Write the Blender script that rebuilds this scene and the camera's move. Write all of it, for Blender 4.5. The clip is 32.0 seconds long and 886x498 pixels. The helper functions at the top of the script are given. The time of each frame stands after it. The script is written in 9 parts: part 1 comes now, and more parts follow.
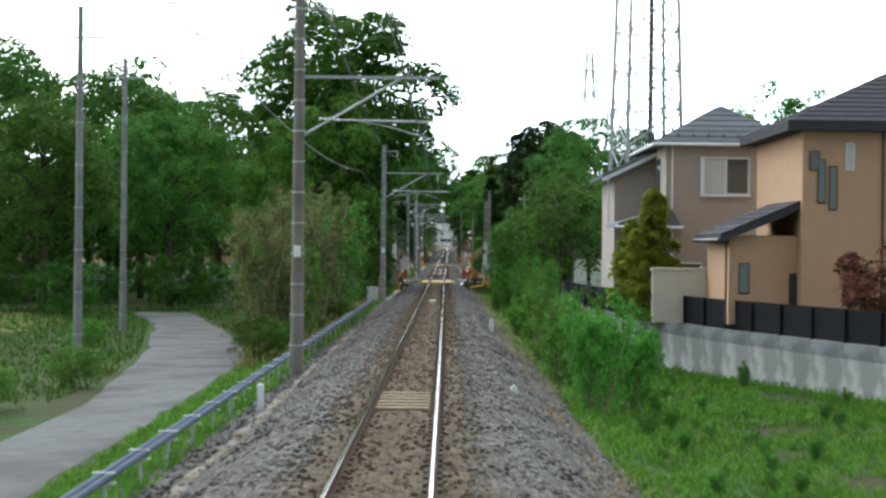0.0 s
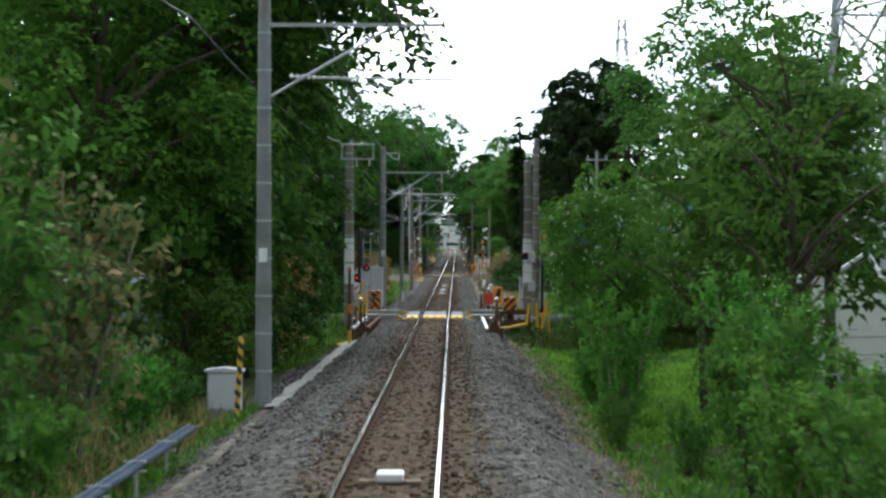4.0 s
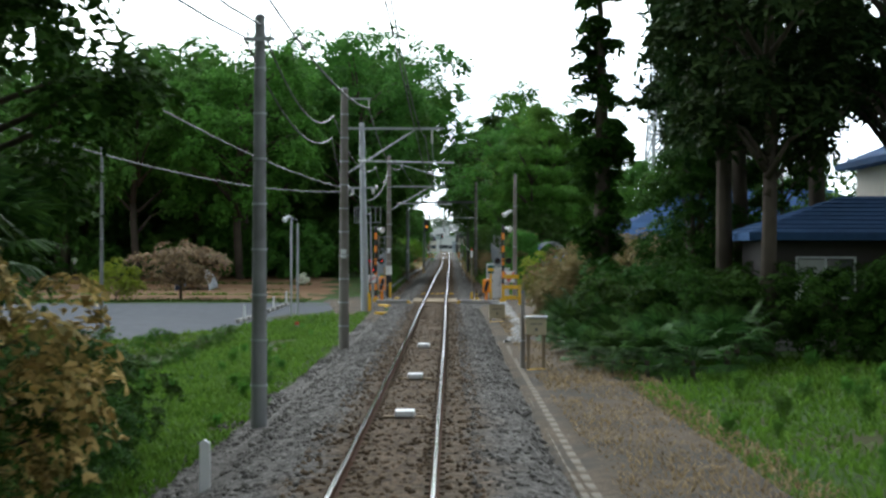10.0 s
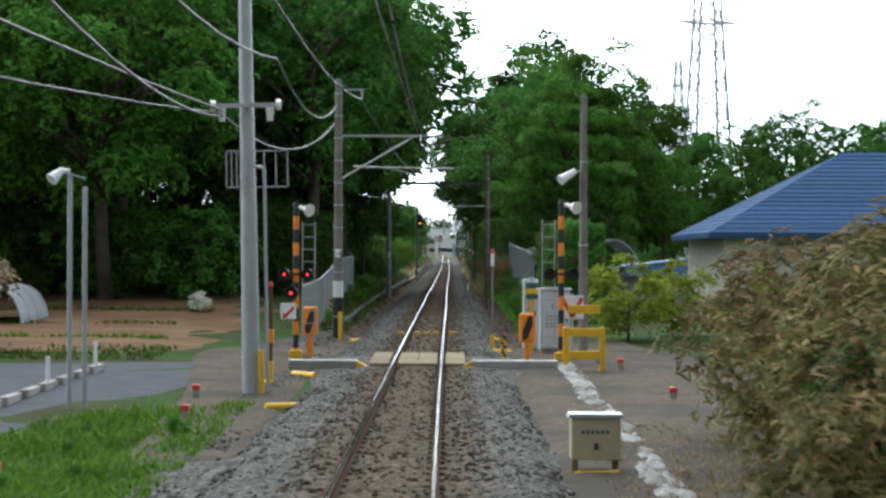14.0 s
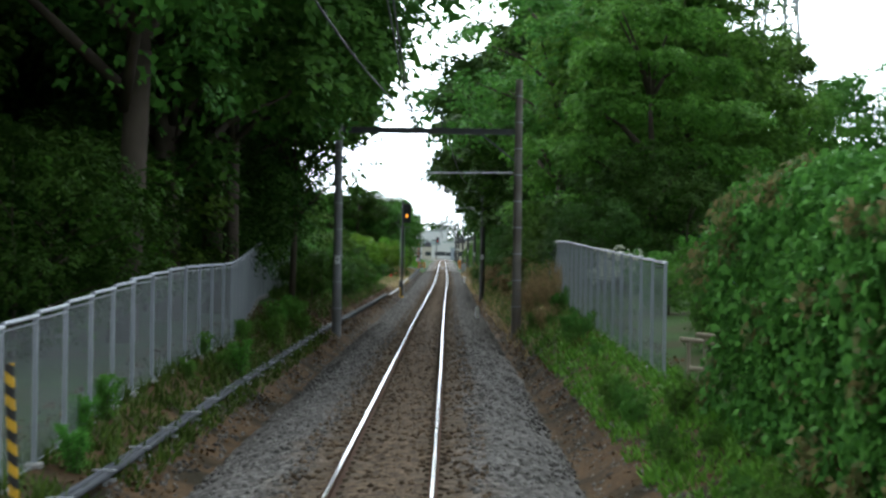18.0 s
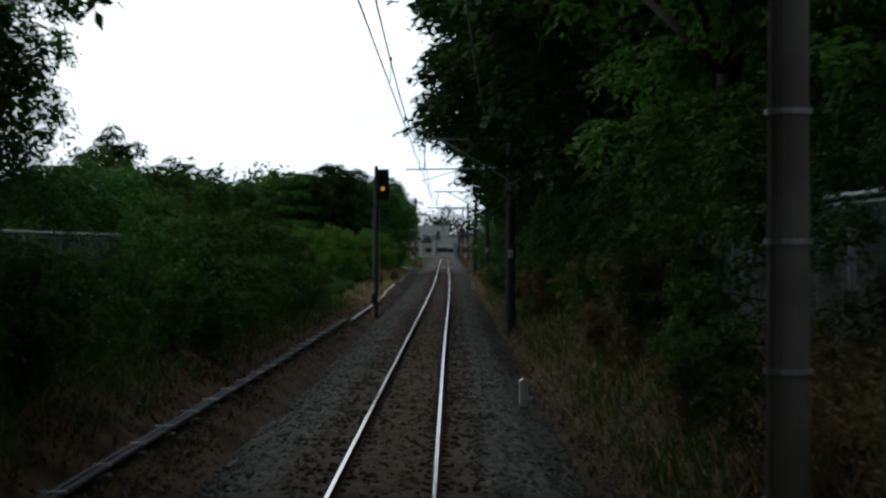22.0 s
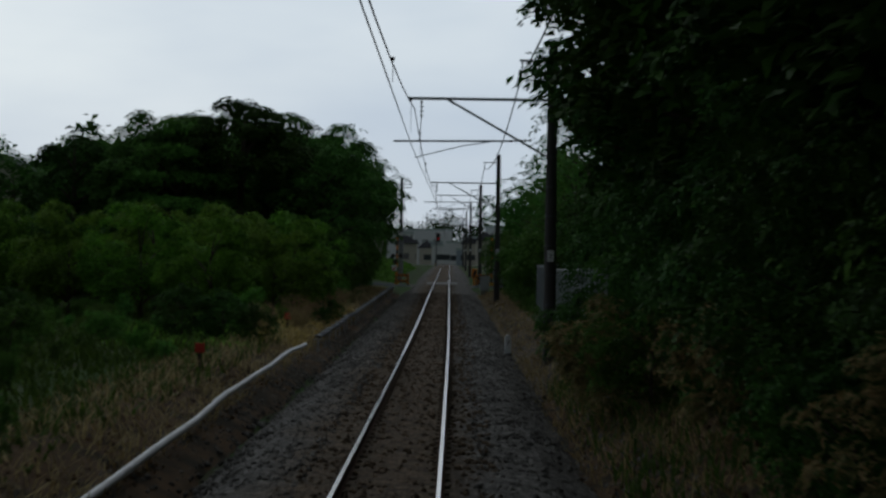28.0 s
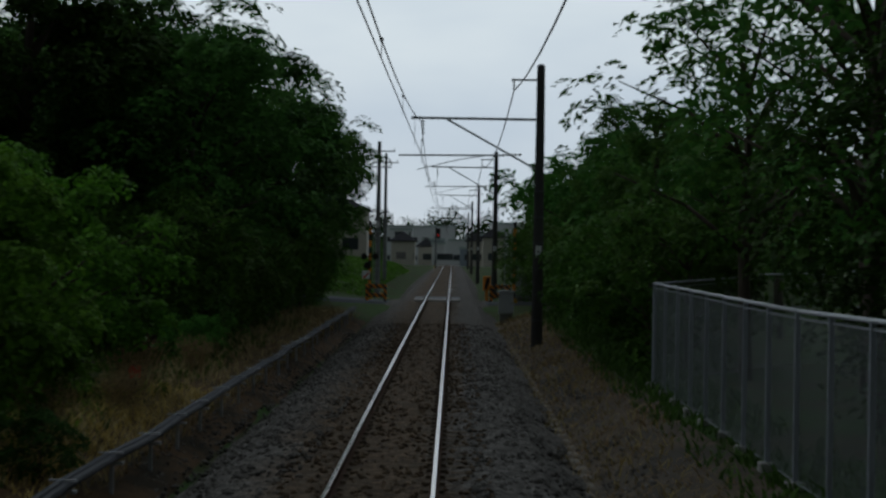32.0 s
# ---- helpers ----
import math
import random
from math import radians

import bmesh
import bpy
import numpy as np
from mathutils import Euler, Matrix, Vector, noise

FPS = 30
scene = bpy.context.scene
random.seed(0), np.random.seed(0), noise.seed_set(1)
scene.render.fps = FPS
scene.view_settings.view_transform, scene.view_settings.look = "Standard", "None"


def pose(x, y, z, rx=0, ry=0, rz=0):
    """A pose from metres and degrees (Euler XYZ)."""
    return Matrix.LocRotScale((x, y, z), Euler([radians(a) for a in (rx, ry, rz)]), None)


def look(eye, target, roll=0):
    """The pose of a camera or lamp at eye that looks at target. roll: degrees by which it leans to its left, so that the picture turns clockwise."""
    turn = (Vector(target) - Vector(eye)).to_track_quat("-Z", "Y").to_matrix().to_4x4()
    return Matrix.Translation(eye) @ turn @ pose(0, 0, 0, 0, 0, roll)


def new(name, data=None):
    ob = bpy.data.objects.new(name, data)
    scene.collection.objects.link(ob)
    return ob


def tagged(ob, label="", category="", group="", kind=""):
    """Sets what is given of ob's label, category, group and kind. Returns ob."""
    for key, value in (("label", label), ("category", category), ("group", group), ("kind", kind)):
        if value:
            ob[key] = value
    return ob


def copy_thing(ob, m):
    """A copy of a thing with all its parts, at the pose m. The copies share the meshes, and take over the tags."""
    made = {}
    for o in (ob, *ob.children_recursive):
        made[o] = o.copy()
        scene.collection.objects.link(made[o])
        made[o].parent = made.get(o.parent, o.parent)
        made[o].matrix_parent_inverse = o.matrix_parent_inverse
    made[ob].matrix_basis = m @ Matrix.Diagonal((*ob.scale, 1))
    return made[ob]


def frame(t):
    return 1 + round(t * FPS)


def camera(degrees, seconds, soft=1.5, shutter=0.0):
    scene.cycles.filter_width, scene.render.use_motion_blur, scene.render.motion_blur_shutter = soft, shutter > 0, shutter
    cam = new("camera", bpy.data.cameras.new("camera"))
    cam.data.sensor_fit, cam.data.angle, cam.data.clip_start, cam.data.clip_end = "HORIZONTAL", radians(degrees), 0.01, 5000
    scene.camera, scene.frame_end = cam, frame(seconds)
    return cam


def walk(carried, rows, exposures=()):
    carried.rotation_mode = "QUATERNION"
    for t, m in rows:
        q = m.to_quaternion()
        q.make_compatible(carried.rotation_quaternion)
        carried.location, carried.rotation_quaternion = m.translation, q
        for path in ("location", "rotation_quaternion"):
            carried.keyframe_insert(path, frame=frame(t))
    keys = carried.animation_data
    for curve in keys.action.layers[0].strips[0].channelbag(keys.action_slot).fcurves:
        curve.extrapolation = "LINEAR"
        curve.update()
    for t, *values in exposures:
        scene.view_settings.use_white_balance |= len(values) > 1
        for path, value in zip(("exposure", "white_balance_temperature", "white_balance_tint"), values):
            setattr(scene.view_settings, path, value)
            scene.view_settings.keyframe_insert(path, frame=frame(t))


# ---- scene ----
cam = camera(25.0, 32.0, soft=2.6, shutter=0.3)
# seconds, x, y, z, yaw, pitch, roll
ROWS = [
    (0.0, 0.717, 0.00, 2.574, 0.108, -0.129, -0.60),
    (0.5, 0.732, 10.38, 2.539, 0.222, -0.126, -0.40),
    (1.0, 0.746, 20.63, 2.522, 0.189, -0.084, -0.31),
    (1.5, 0.751, 30.75, 2.521, 0.170, -0.036, 0.05),
    (2.0, 0.725, 40.77, 2.497, 0.382, -0.006, -0.09),
    (2.5, 0.738, 50.70, 2.437, 0.248, -0.027, -0.89),
    (3.0, 0.728, 60.43, 2.363, 0.098, -0.107, -0.34),
    (3.5, 0.738, 69.86, 2.336, 0.310, -0.053, -0.21),
    (5.5, 0.675, 105.85, 2.270, 0.229, 0.095, -0.11),
    (6.0, 0.693, 114.33, 2.257, 0.131, 0.103, -0.19),
    (6.5, 0.693, 122.44, 2.250, 0.110, 0.112, -0.11),
    (7.0, 0.704, 130.30, 2.246, 0.152, 0.112, 0.11),
    (7.5, 0.710, 137.89, 2.245, 0.176, 0.198, 0.40),
    (8.0, 0.664, 145.12, 2.247, 0.172, 0.259, 0.04),
    (8.5, 0.681, 152.34, 2.251, 0.148, 0.215, 0.08),
    (9.0, 0.665, 159.41, 2.229, 0.089, 0.133, 0.13),
    (9.5, 0.694, 166.37, 2.213, 0.091, 0.099, 0.23),
    (10.0, 0.700, 173.23, 2.184, 0.128, 0.118, -0.15),
    (10.5, 0.704, 180.08, 2.171, 0.141, 0.156, -0.18),
    (11.0, 0.686, 186.96, 2.165, 0.067, 0.187, 0.11),
    (11.5, 0.712, 193.90, 2.144, 0.068, 0.203, 0.04),
    (12.0, 0.708, 200.91, 2.144, 0.116, 0.183, 0.02),
    (12.5, 0.719, 207.88, 2.156, 0.098, 0.164, -0.03),
    (13.0, 0.735, 214.79, 2.177, 0.049, 0.187, 0.18),
    (13.5, 0.753, 221.75, 2.192, 0.113, 0.233, 0.05),
    (14.0, 0.765, 228.84, 2.218, 0.122, 0.220, -0.18),
    (14.5, 0.776, 236.06, 2.231, 0.086, 0.220, 0.03),
    (16.5, 0.793, 264.50, 2.272, 0.141, 0.224, -0.51),
    (17.0, 0.773, 271.45, 2.299, 0.241, 0.245, -0.31),
    (17.5, 0.770, 278.29, 2.323, 0.263, 0.331, -0.80),
    (18.0, 0.792, 285.12, 2.345, 0.055, 0.337, -0.80),
    (18.5, 0.807, 292.07, 2.376, -0.033, 0.356, -0.70),
    (19.0, 0.808, 299.16, 2.424, 0.101, 0.384, -0.49),
    (19.5, 0.828, 306.02, 2.441, 0.115, 0.341, -0.84),
    (20.0, 0.855, 312.78, 2.476, 0.052, 0.318, -0.62),
    (20.5, 0.881, 319.47, 2.506, 0.110, 0.293, -0.28),
    (21.0, 0.892, 326.15, 2.509, 0.186, 0.292, -0.08),
    (21.5, 0.885, 332.94, 2.524, 0.121, 0.246, -0.34),
    (22.0, 0.891, 339.63, 2.501, 0.126, 0.233, -0.07),
    (22.5, 0.903, 346.46, 2.542, 0.171, 0.205, -0.37),
    (23.0, 0.909, 353.30, 2.563, 0.137, 0.229, -0.65),
    (23.5, 0.911, 360.07, 2.575, 0.063, 0.283, -0.57),
    (24.0, 0.912, 366.83, 2.576, 0.160, 0.285, -0.53),
    (24.5, 0.911, 373.67, 2.575, 0.158, 0.287, -0.78),
    (25.0, 0.919, 380.67, 2.579, 0.040, 0.306, -0.80),
    (25.5, 0.941, 387.89, 2.590, 0.044, 0.301, -0.48),
    (26.0, 0.956, 395.32, 2.608, 0.153, 0.371, -0.69),
    (26.5, 0.984, 402.88, 2.616, 0.173, 0.403, -0.96),
    (28.5, 1.088, 432.39, 2.805, 0.212, 0.453, -0.87),
    (29.0, 1.121, 439.55, 2.862, 0.215, 0.428, -1.06),
    (29.5, 1.152, 446.45, 2.912, 0.181, 0.441, -0.96),
    (30.0, 1.178, 453.17, 2.967, 0.187, 0.433, -1.02),
    (30.5, 1.191, 459.69, 3.015, 0.251, 0.423, -1.06),
    (31.0, 1.201, 465.95, 3.033, 0.299, 0.438, -1.07),
    (31.5, 1.208, 472.02, 3.056, 0.302, 0.412, -1.01),
    (32.0, 1.216, 478.00, 3.078, 0.304, 0.414, -0.99),
]
EXPOSURES = [(0, 0.0, 6500, 5), (3, 0.05, 6500, 5), (6, -0.55, 6500, 5), (7, -0.4, 6500, 5), (10, -0.25, 6500, 5), (14, -0.1, 6500, 5), (17, 0.3, 6400, 5), (19, -0.35, 6500, 5), (20, -0.95, 6450, 6), (21, -1.65, 6350, 6), (22, -2.05, 6320, 6), (23, -2.5, 6300, 6), (25, -2.95, 6300, 6), (26, -2.95, 6300, 6), (28.5, -2.98, 6330, 5), (30, -3.05, 6350, 4), (32, -2.95, 6350, 4)]
walk(cam, [(t, pose(x, y, z, 90 + pitch, roll, yaw)) for t, x, y, z, yaw, pitch, roll in ROWS], EXPOSURES)

# ---- sky and light: a bright overcast day ----
SUN_UP, SUN_ROUND = 22.0, 345.0
world = bpy.data.worlds.new("overcast_sky")
scene.world = world
world.use_nodes = True
wt = world.node_tree
wt.nodes.clear()
w_sky = wt.nodes.new("ShaderNodeTexSky")
w_sky.sky_type = "NISHITA"
w_sky.sun_disc = False
w_sky.sun_elevation, w_sky.sun_rotation = radians(SUN_UP), radians(SUN_ROUND)
w_noise = wt.nodes.new("ShaderNodeTexNoise")
w_noise.inputs["Scale"].default_value = 2.2
w_noise.inputs["Detail"].default_value = 5.0
w_flat = wt.nodes.new("ShaderNodeMapping")
w_flat.inputs["Scale"].default_value = (1.0, 1.0, 3.2)
w_ramp = wt.nodes.new("ShaderNodeValToRGB")
w_ramp.color_ramp.elements[0].position, w_ramp.color_ramp.elements[0].color = 0.32, (7.4, 8.6, 10.6, 1)
w_ramp.color_ramp.elements[1].position, w_ramp.color_ramp.elements[1].color = 0.62, (12.4, 13.0, 13.6, 1)
w_mix = wt.nodes.new("ShaderNodeMix")
w_mix.data_type = "RGBA"
w_mix.inputs["Factor"].default_value = 0.85
w_back = wt.nodes.new("ShaderNodeBackground")
w_back.inputs["Strength"].default_value = 0.12
w_out = wt.nodes.new("ShaderNodeOutputWorld")
wt.links.new(w_noise.outputs["Fac"], w_ramp.inputs["Fac"])
wt.links.new(w_sky.outputs["Color"], w_mix.inputs["A"])
# the cloud is brightest round the hidden sun and duller away from it
w_geo = wt.nodes.new("ShaderNodeTexCoord")
w_dot = wt.nodes.new("ShaderNodeVectorMath")
w_dot.operation = "DOT_PRODUCT"
w_dot.inputs[1].default_value = (math.sin(radians(SUN_ROUND)) * math.cos(radians(SUN_UP)), math.cos(radians(SUN_ROUND)) * math.cos(radians(SUN_UP)), math.sin(radians(SUN_UP)))
w_glow = wt.nodes.new("ShaderNodeMapRange")
w_glow.interpolation_type = "SMOOTHSTEP"
w_glow.inputs["From Min"].default_value, w_glow.inputs["From Max"].default_value = 0.12, 1.0
w_glow.inputs["To Min"].default_value, w_glow.inputs["To Max"].default_value = 0.6, 4.6
w_lit = wt.nodes.new("ShaderNodeVectorMath")
w_lit.operation = "SCALE"
wt.links.new(w_geo.outputs["Generated"], w_flat.inputs["Vector"])
wt.links.new(w_flat.outputs["Vector"], w_noise.inputs["Vector"])
wt.links.new(w_geo.outputs["Generated"], w_dot.inputs[0])
wt.links.new(w_dot.outputs["Value"], w_glow.inputs["Value"])
wt.links.new(w_ramp.outputs["Color"], w_lit.inputs[0])
wt.links.new(w_glow.outputs["Result"], w_lit.inputs["Scale"])
wt.links.new(w_lit.outputs["Vector"], w_mix.inputs["B"])
wt.links.new(w_mix.outputs["Result"], w_back.inputs["Color"])
wt.links.new(w_back.outputs["Background"], w_out.inputs["Surface"])

sun_data = bpy.data.lights.new("sun", "SUN")
sun_data.energy, sun_data.angle, sun_data.color = 0.5, radians(25), (1.0, 0.96, 0.9)
sun = new("sun", sun_data)
sun.matrix_world = look((0, 0, 0), (-math.sin(radians(SUN_ROUND)) * math.cos(radians(SUN_UP)), -math.cos(radians(SUN_ROUND)) * math.cos(radians(SUN_UP)), -math.sin(radians(SUN_UP))))


# ---- materials ----
def material(name, color, rough=0.7, metal=0.0, vary=0.18, scale=6.0, bump=0.15, fine=60.0, per_object=0.0, island=0.0, second=None, second_scale=1.2, emit=None, spec=0.4):
    """Colour with grain and stains at two scales, and fine relief."""
    m = bpy.data.materials.new(name)
    m.use_nodes = True
    t = m.node_tree
    b = t.nodes["Principled BSDF"]
    b.inputs["Roughness"].default_value, b.inputs["Metallic"].default_value = rough, metal
    b.inputs["Specular IOR Level"].default_value = spec if rough < 0.84 else 0.04
    tc = t.nodes.new("ShaderNodeTexCoord")
    n1, n2 = t.nodes.new("ShaderNodeTexNoise"), t.nodes.new("ShaderNodeTexNoise")
    for n, s, d in ((n1, scale, 5.0), (n2, fine, 3.0)):
        n.inputs["Scale"].default_value, n.inputs["Detail"].default_value = s, d
        t.links.new(tc.outputs["Object"], n.inputs["Vector"])
    ramp = t.nodes.new("ShaderNodeValToRGB")
    lo = [c * (1 - vary) for c in color]
    hi = [min(1.0, c * (1 + vary)) for c in color]
    ramp.color_ramp.elements[0].position, ramp.color_ramp.elements[0].color = 0.3, (*lo, 1)
    ramp.color_ramp.elements[1].position, ramp.color_ramp.elements[1].color = 0.7, (*hi, 1)
    add = t.nodes.new("ShaderNodeMath")
    add.operation = "MULTIPLY_ADD"
    add.inputs[1].default_value, add.inputs[2].default_value = 0.5, 0.0
    mean = t.nodes.new("ShaderNodeMath")
    mean.operation = "MULTIPLY_ADD"
    mean.inputs[1].default_value = 0.5
    t.links.new(n1.outputs["Fac"], add.inputs[0])
    t.links.new(n2.outputs["Fac"], mean.inputs[0])
    t.links.new(add.outputs[0], mean.inputs[2])
    t.links.new(mean.outputs[0], ramp.inputs["Fac"])
    out = ramp.outputs["Color"]
    if second:
        n3 = t.nodes.new("ShaderNodeTexNoise")
        n3.inputs["Scale"].default_value, n3.inputs["Detail"].default_value = second_scale, 6.0
        t.links.new(tc.outputs["Object"], n3.inputs["Vector"])
        r3 = t.nodes.new("ShaderNodeValToRGB")
        r3.color_ramp.elements[0].position, r3.color_ramp.elements[1].position = 0.46, 0.6
        mix = t.nodes.new("ShaderNodeMix")
        mix.data_type = "RGBA"
        mix.inputs["B"].default_value = (*second, 1)
        t.links.new(n3.outputs["Fac"], r3.inputs["Fac"])
        t.links.new(r3.outputs["Color"], mix.inputs["Factor"])
        t.links.new(out, mix.inputs["A"])
        out = mix.outputs["Result"]
    if per_object or island:
        if per_object:
            src, amount = t.nodes.new("ShaderNodeObjectInfo").outputs["Random"], per_object
        else:
            src, amount = t.nodes.new("ShaderNodeNewGeometry").outputs["Random Per Island"], island
        mr = t.nodes.new("ShaderNodeMapRange")
        mr.inputs["To Min"].default_value, mr.inputs["To Max"].default_value = 1 - amount, 1 + amount
        t.links.new(src, mr.inputs["Value"])
        hsv = t.nodes.new("ShaderNodeHueSaturation")
        t.links.new(mr.outputs["Result"], hsv.inputs["Value"])
        t.links.new(out, hsv.inputs["Color"])
        out = hsv.outputs["Color"]
    t.links.new(out, b.inputs["Base Color"])
    if bump:
        bp = t.nodes.new("ShaderNodeBump")
        bp.inputs["Strength"].default_value, bp.inputs["Distance"].default_value = bump, 0.02
        t.links.new(n2.outputs["Fac"], bp.inputs["Height"])
        t.links.new(bp.outputs["Normal"], b.inputs["Normal"])
    if emit:
        b.inputs["Emission Color"].default_value, b.inputs["Emission Strength"].default_value = (*emit[:3], 1), emit[3]
    return m


def leaf_material(name, color, warm=None, spread=0.3, see_through=0.25, rough=0.6, patch=7.0):
    """Leaves: hue and brightness differ from leaf to leaf and from tree to tree; light passes through them."""
    m = bpy.data.materials.new(name)
    m.use_nodes = True
    t = m.node_tree
    b = t.nodes["Principled BSDF"]
    b.inputs["Roughness"].default_value = rough
    b.inputs["Specular IOR Level"].default_value = 0.03
    geo, info = t.nodes.new("ShaderNodeNewGeometry"), t.nodes.new("ShaderNodeObjectInfo")
    ramp = t.nodes.new("ShaderNodeValToRGB")
    dark = [c * (1 - spread) for c in color]
    lite = warm or [min(1, color[0] * (1 + spread) + 0.01), color[1] * (1 + spread), color[2] * (1 + 0.3 * spread)]
    ramp.color_ramp.elements[0].color, ramp.color_ramp.elements[1].color = (*dark, 1), (*lite, 1)
    t.links.new(geo.outputs["Random Per Island"], ramp.inputs["Fac"])
    tc, n1 = t.nodes.new("ShaderNodeTexCoord"), t.nodes.new("ShaderNodeTexNoise")
    n1.inputs["Scale"].default_value, n1.inputs["Detail"].default_value = patch, 4.0
    t.links.new(tc.outputs["Object"], n1.inputs["Vector"])
    val = t.nodes.new("ShaderNodeMath")
    val.operation = "MULTIPLY_ADD"
    val.inputs[1].default_value, val.inputs[2].default_value = 0.3, 0.3
    t.links.new(info.outputs["Random"], val.inputs[0])
    v2 = t.nodes.new("ShaderNodeMath")
    v2.operation = "MULTIPLY_ADD"
    v2.inputs[1].default_value = 1.15
    t.links.new(n1.outputs["Fac"], v2.inputs[0])
    t.links.new(val.outputs[0], v2.inputs[2])
    hue = t.nodes.new("ShaderNodeMapRange")
    hue.inputs["To Min"].default_value, hue.inputs["To Max"].default_value = 0.485, 0.515
    t.links.new(info.outputs["Random"], hue.inputs["Value"])
    hsv = t.nodes.new("ShaderNodeHueSaturation")
    t.links.new(hue.outputs["Result"], hsv.inputs["Hue"])
    t.links.new(v2.outputs[0], hsv.inputs["Value"])
    t.links.new(ramp.outputs["Color"], hsv.inputs["Color"])
    t.links.new(hsv.outputs["Color"], b.inputs["Base Color"])
    tr, mix = t.nodes.new("ShaderNodeBsdfTranslucent"), t.nodes.new("ShaderNodeMixShader")
    mix.inputs["Fac"].default_value = see_through
    t.links.new(hsv.outputs["Color"], tr.inputs["Color"])
    t.links.new(b.outputs["BSDF"], mix.inputs[1])
    t.links.new(tr.outputs["BSDF"], mix.inputs[2])
    t.links.new(mix.outputs["Shader"], t.nodes["Material Output"].inputs["Surface"])
    return m


def ballast_material():
    """Grey crushed stone, stained rust brown along the rails."""
    m = bpy.data.materials.new("ballast")
    m.use_nodes = True
    t = m.node_tree
    b = t.nodes["Principled BSDF"]
    b.inputs["Roughness"].default_value = 0.85
    b.inputs["Specular IOR Level"].default_value = 0.04
    geo = t.nodes.new("ShaderNodeNewGeometry")
    vor = t.nodes.new("ShaderNodeTexVoronoi")
    vor.inputs["Scale"].default_value = 13.0
    vc = t.nodes.new("ShaderNodeTexVoronoi")
    vc.inputs["Scale"].default_value = 13.0
    vc.feature = "DISTANCE_TO_EDGE"
    big = t.nodes.new("ShaderNodeTexNoise")
    big.inputs["Scale"].default_value, big.inputs["Detail"].default_value = 0.5, 6.0
    for n in (vor, vc, big):
        t.links.new(geo.outputs["Position"], n.inputs["Vector"])
    sep = t.nodes.new("ShaderNodeSeparateColor")
    t.links.new(vor.outputs["Color"], sep.inputs["Color"])
    grey, rust = t.nodes.new("ShaderNodeValToRGB"), t.nodes.new("ShaderNodeValToRGB")
    grey.color_ramp.elements[0].color, grey.color_ramp.elements[1].color = (0.022, 0.020, 0.018, 1), (0.2, 0.188, 0.172, 1)
    rust.color_ramp.elements[0].color, rust.color_ramp.elements[1].color = (0.032, 0.022, 0.014, 1), (0.165, 0.118, 0.075, 1)
    grey.color_ramp.elements.new(0.6).color = (0.098, 0.09, 0.082, 1)
    rust.color_ramp.elements.new(0.65).color = (0.088, 0.063, 0.041, 1)
    for r in (grey, rust):
        t.links.new(sep.outputs["Red"], r.inputs["Fac"])
    sx = t.nodes.new("ShaderNodeSeparateXYZ")
    t.links.new(geo.outputs["Position"], sx.inputs["Vector"])
    off = t.nodes.new("ShaderNodeMath")
    off.operation = "SUBTRACT"
    off.inputs[1].default_value = 0.12
    t.links.new(sx.outputs["X"], off.inputs[0])
    ab = t.nodes.new("ShaderNodeMath")
    ab.operation = "ABSOLUTE"
    t.links.new(off.outputs[0], ab.inputs[0])
    w = t.nodes.new("ShaderNodeMath")
    w.operation = "MULTIPLY_ADD"
    w.inputs[1].default_value, w.inputs[2].default_value = 1.3, -0.65
    t.links.new(big.outputs["Fac"], w.inputs[0])
    s = t.nodes.new("ShaderNodeMath")
    s.operation = "ADD"
    t.links.new(ab.outputs[0], s.inputs[0])
    t.links.new(w.outputs[0], s.inputs[1])
    mr = t.nodes.new("ShaderNodeMapRange")
    mr.inputs["From Min"].default_value, mr.inputs["From Max"].default_value = 1.45, 0.75
    t.links.new(s.outputs[0], mr.inputs["Value"])
    mix = t.nodes.new("ShaderNodeMix")
    mix.data_type = "RGBA"
    t.links.new(mr.outputs["Result"], mix.inputs["Factor"])
    t.links.new(grey.outputs["Color"], mix.inputs["A"])
    t.links.new(rust.outputs["Color"], mix.inputs["B"])
    t.links.new(mix.outputs["Result"], b.inputs["Base Color"])
    bp = t.nodes.new("ShaderNodeBump")
    bp.inputs["Strength"].default_value, bp.inputs["Distance"].default_value = 0.9, 0.05
    t.links.new(vc.outputs["Distance"], bp.inputs["Height"])
    t.links.new(bp.outputs["Normal"], b.inputs["Normal"])
    return m


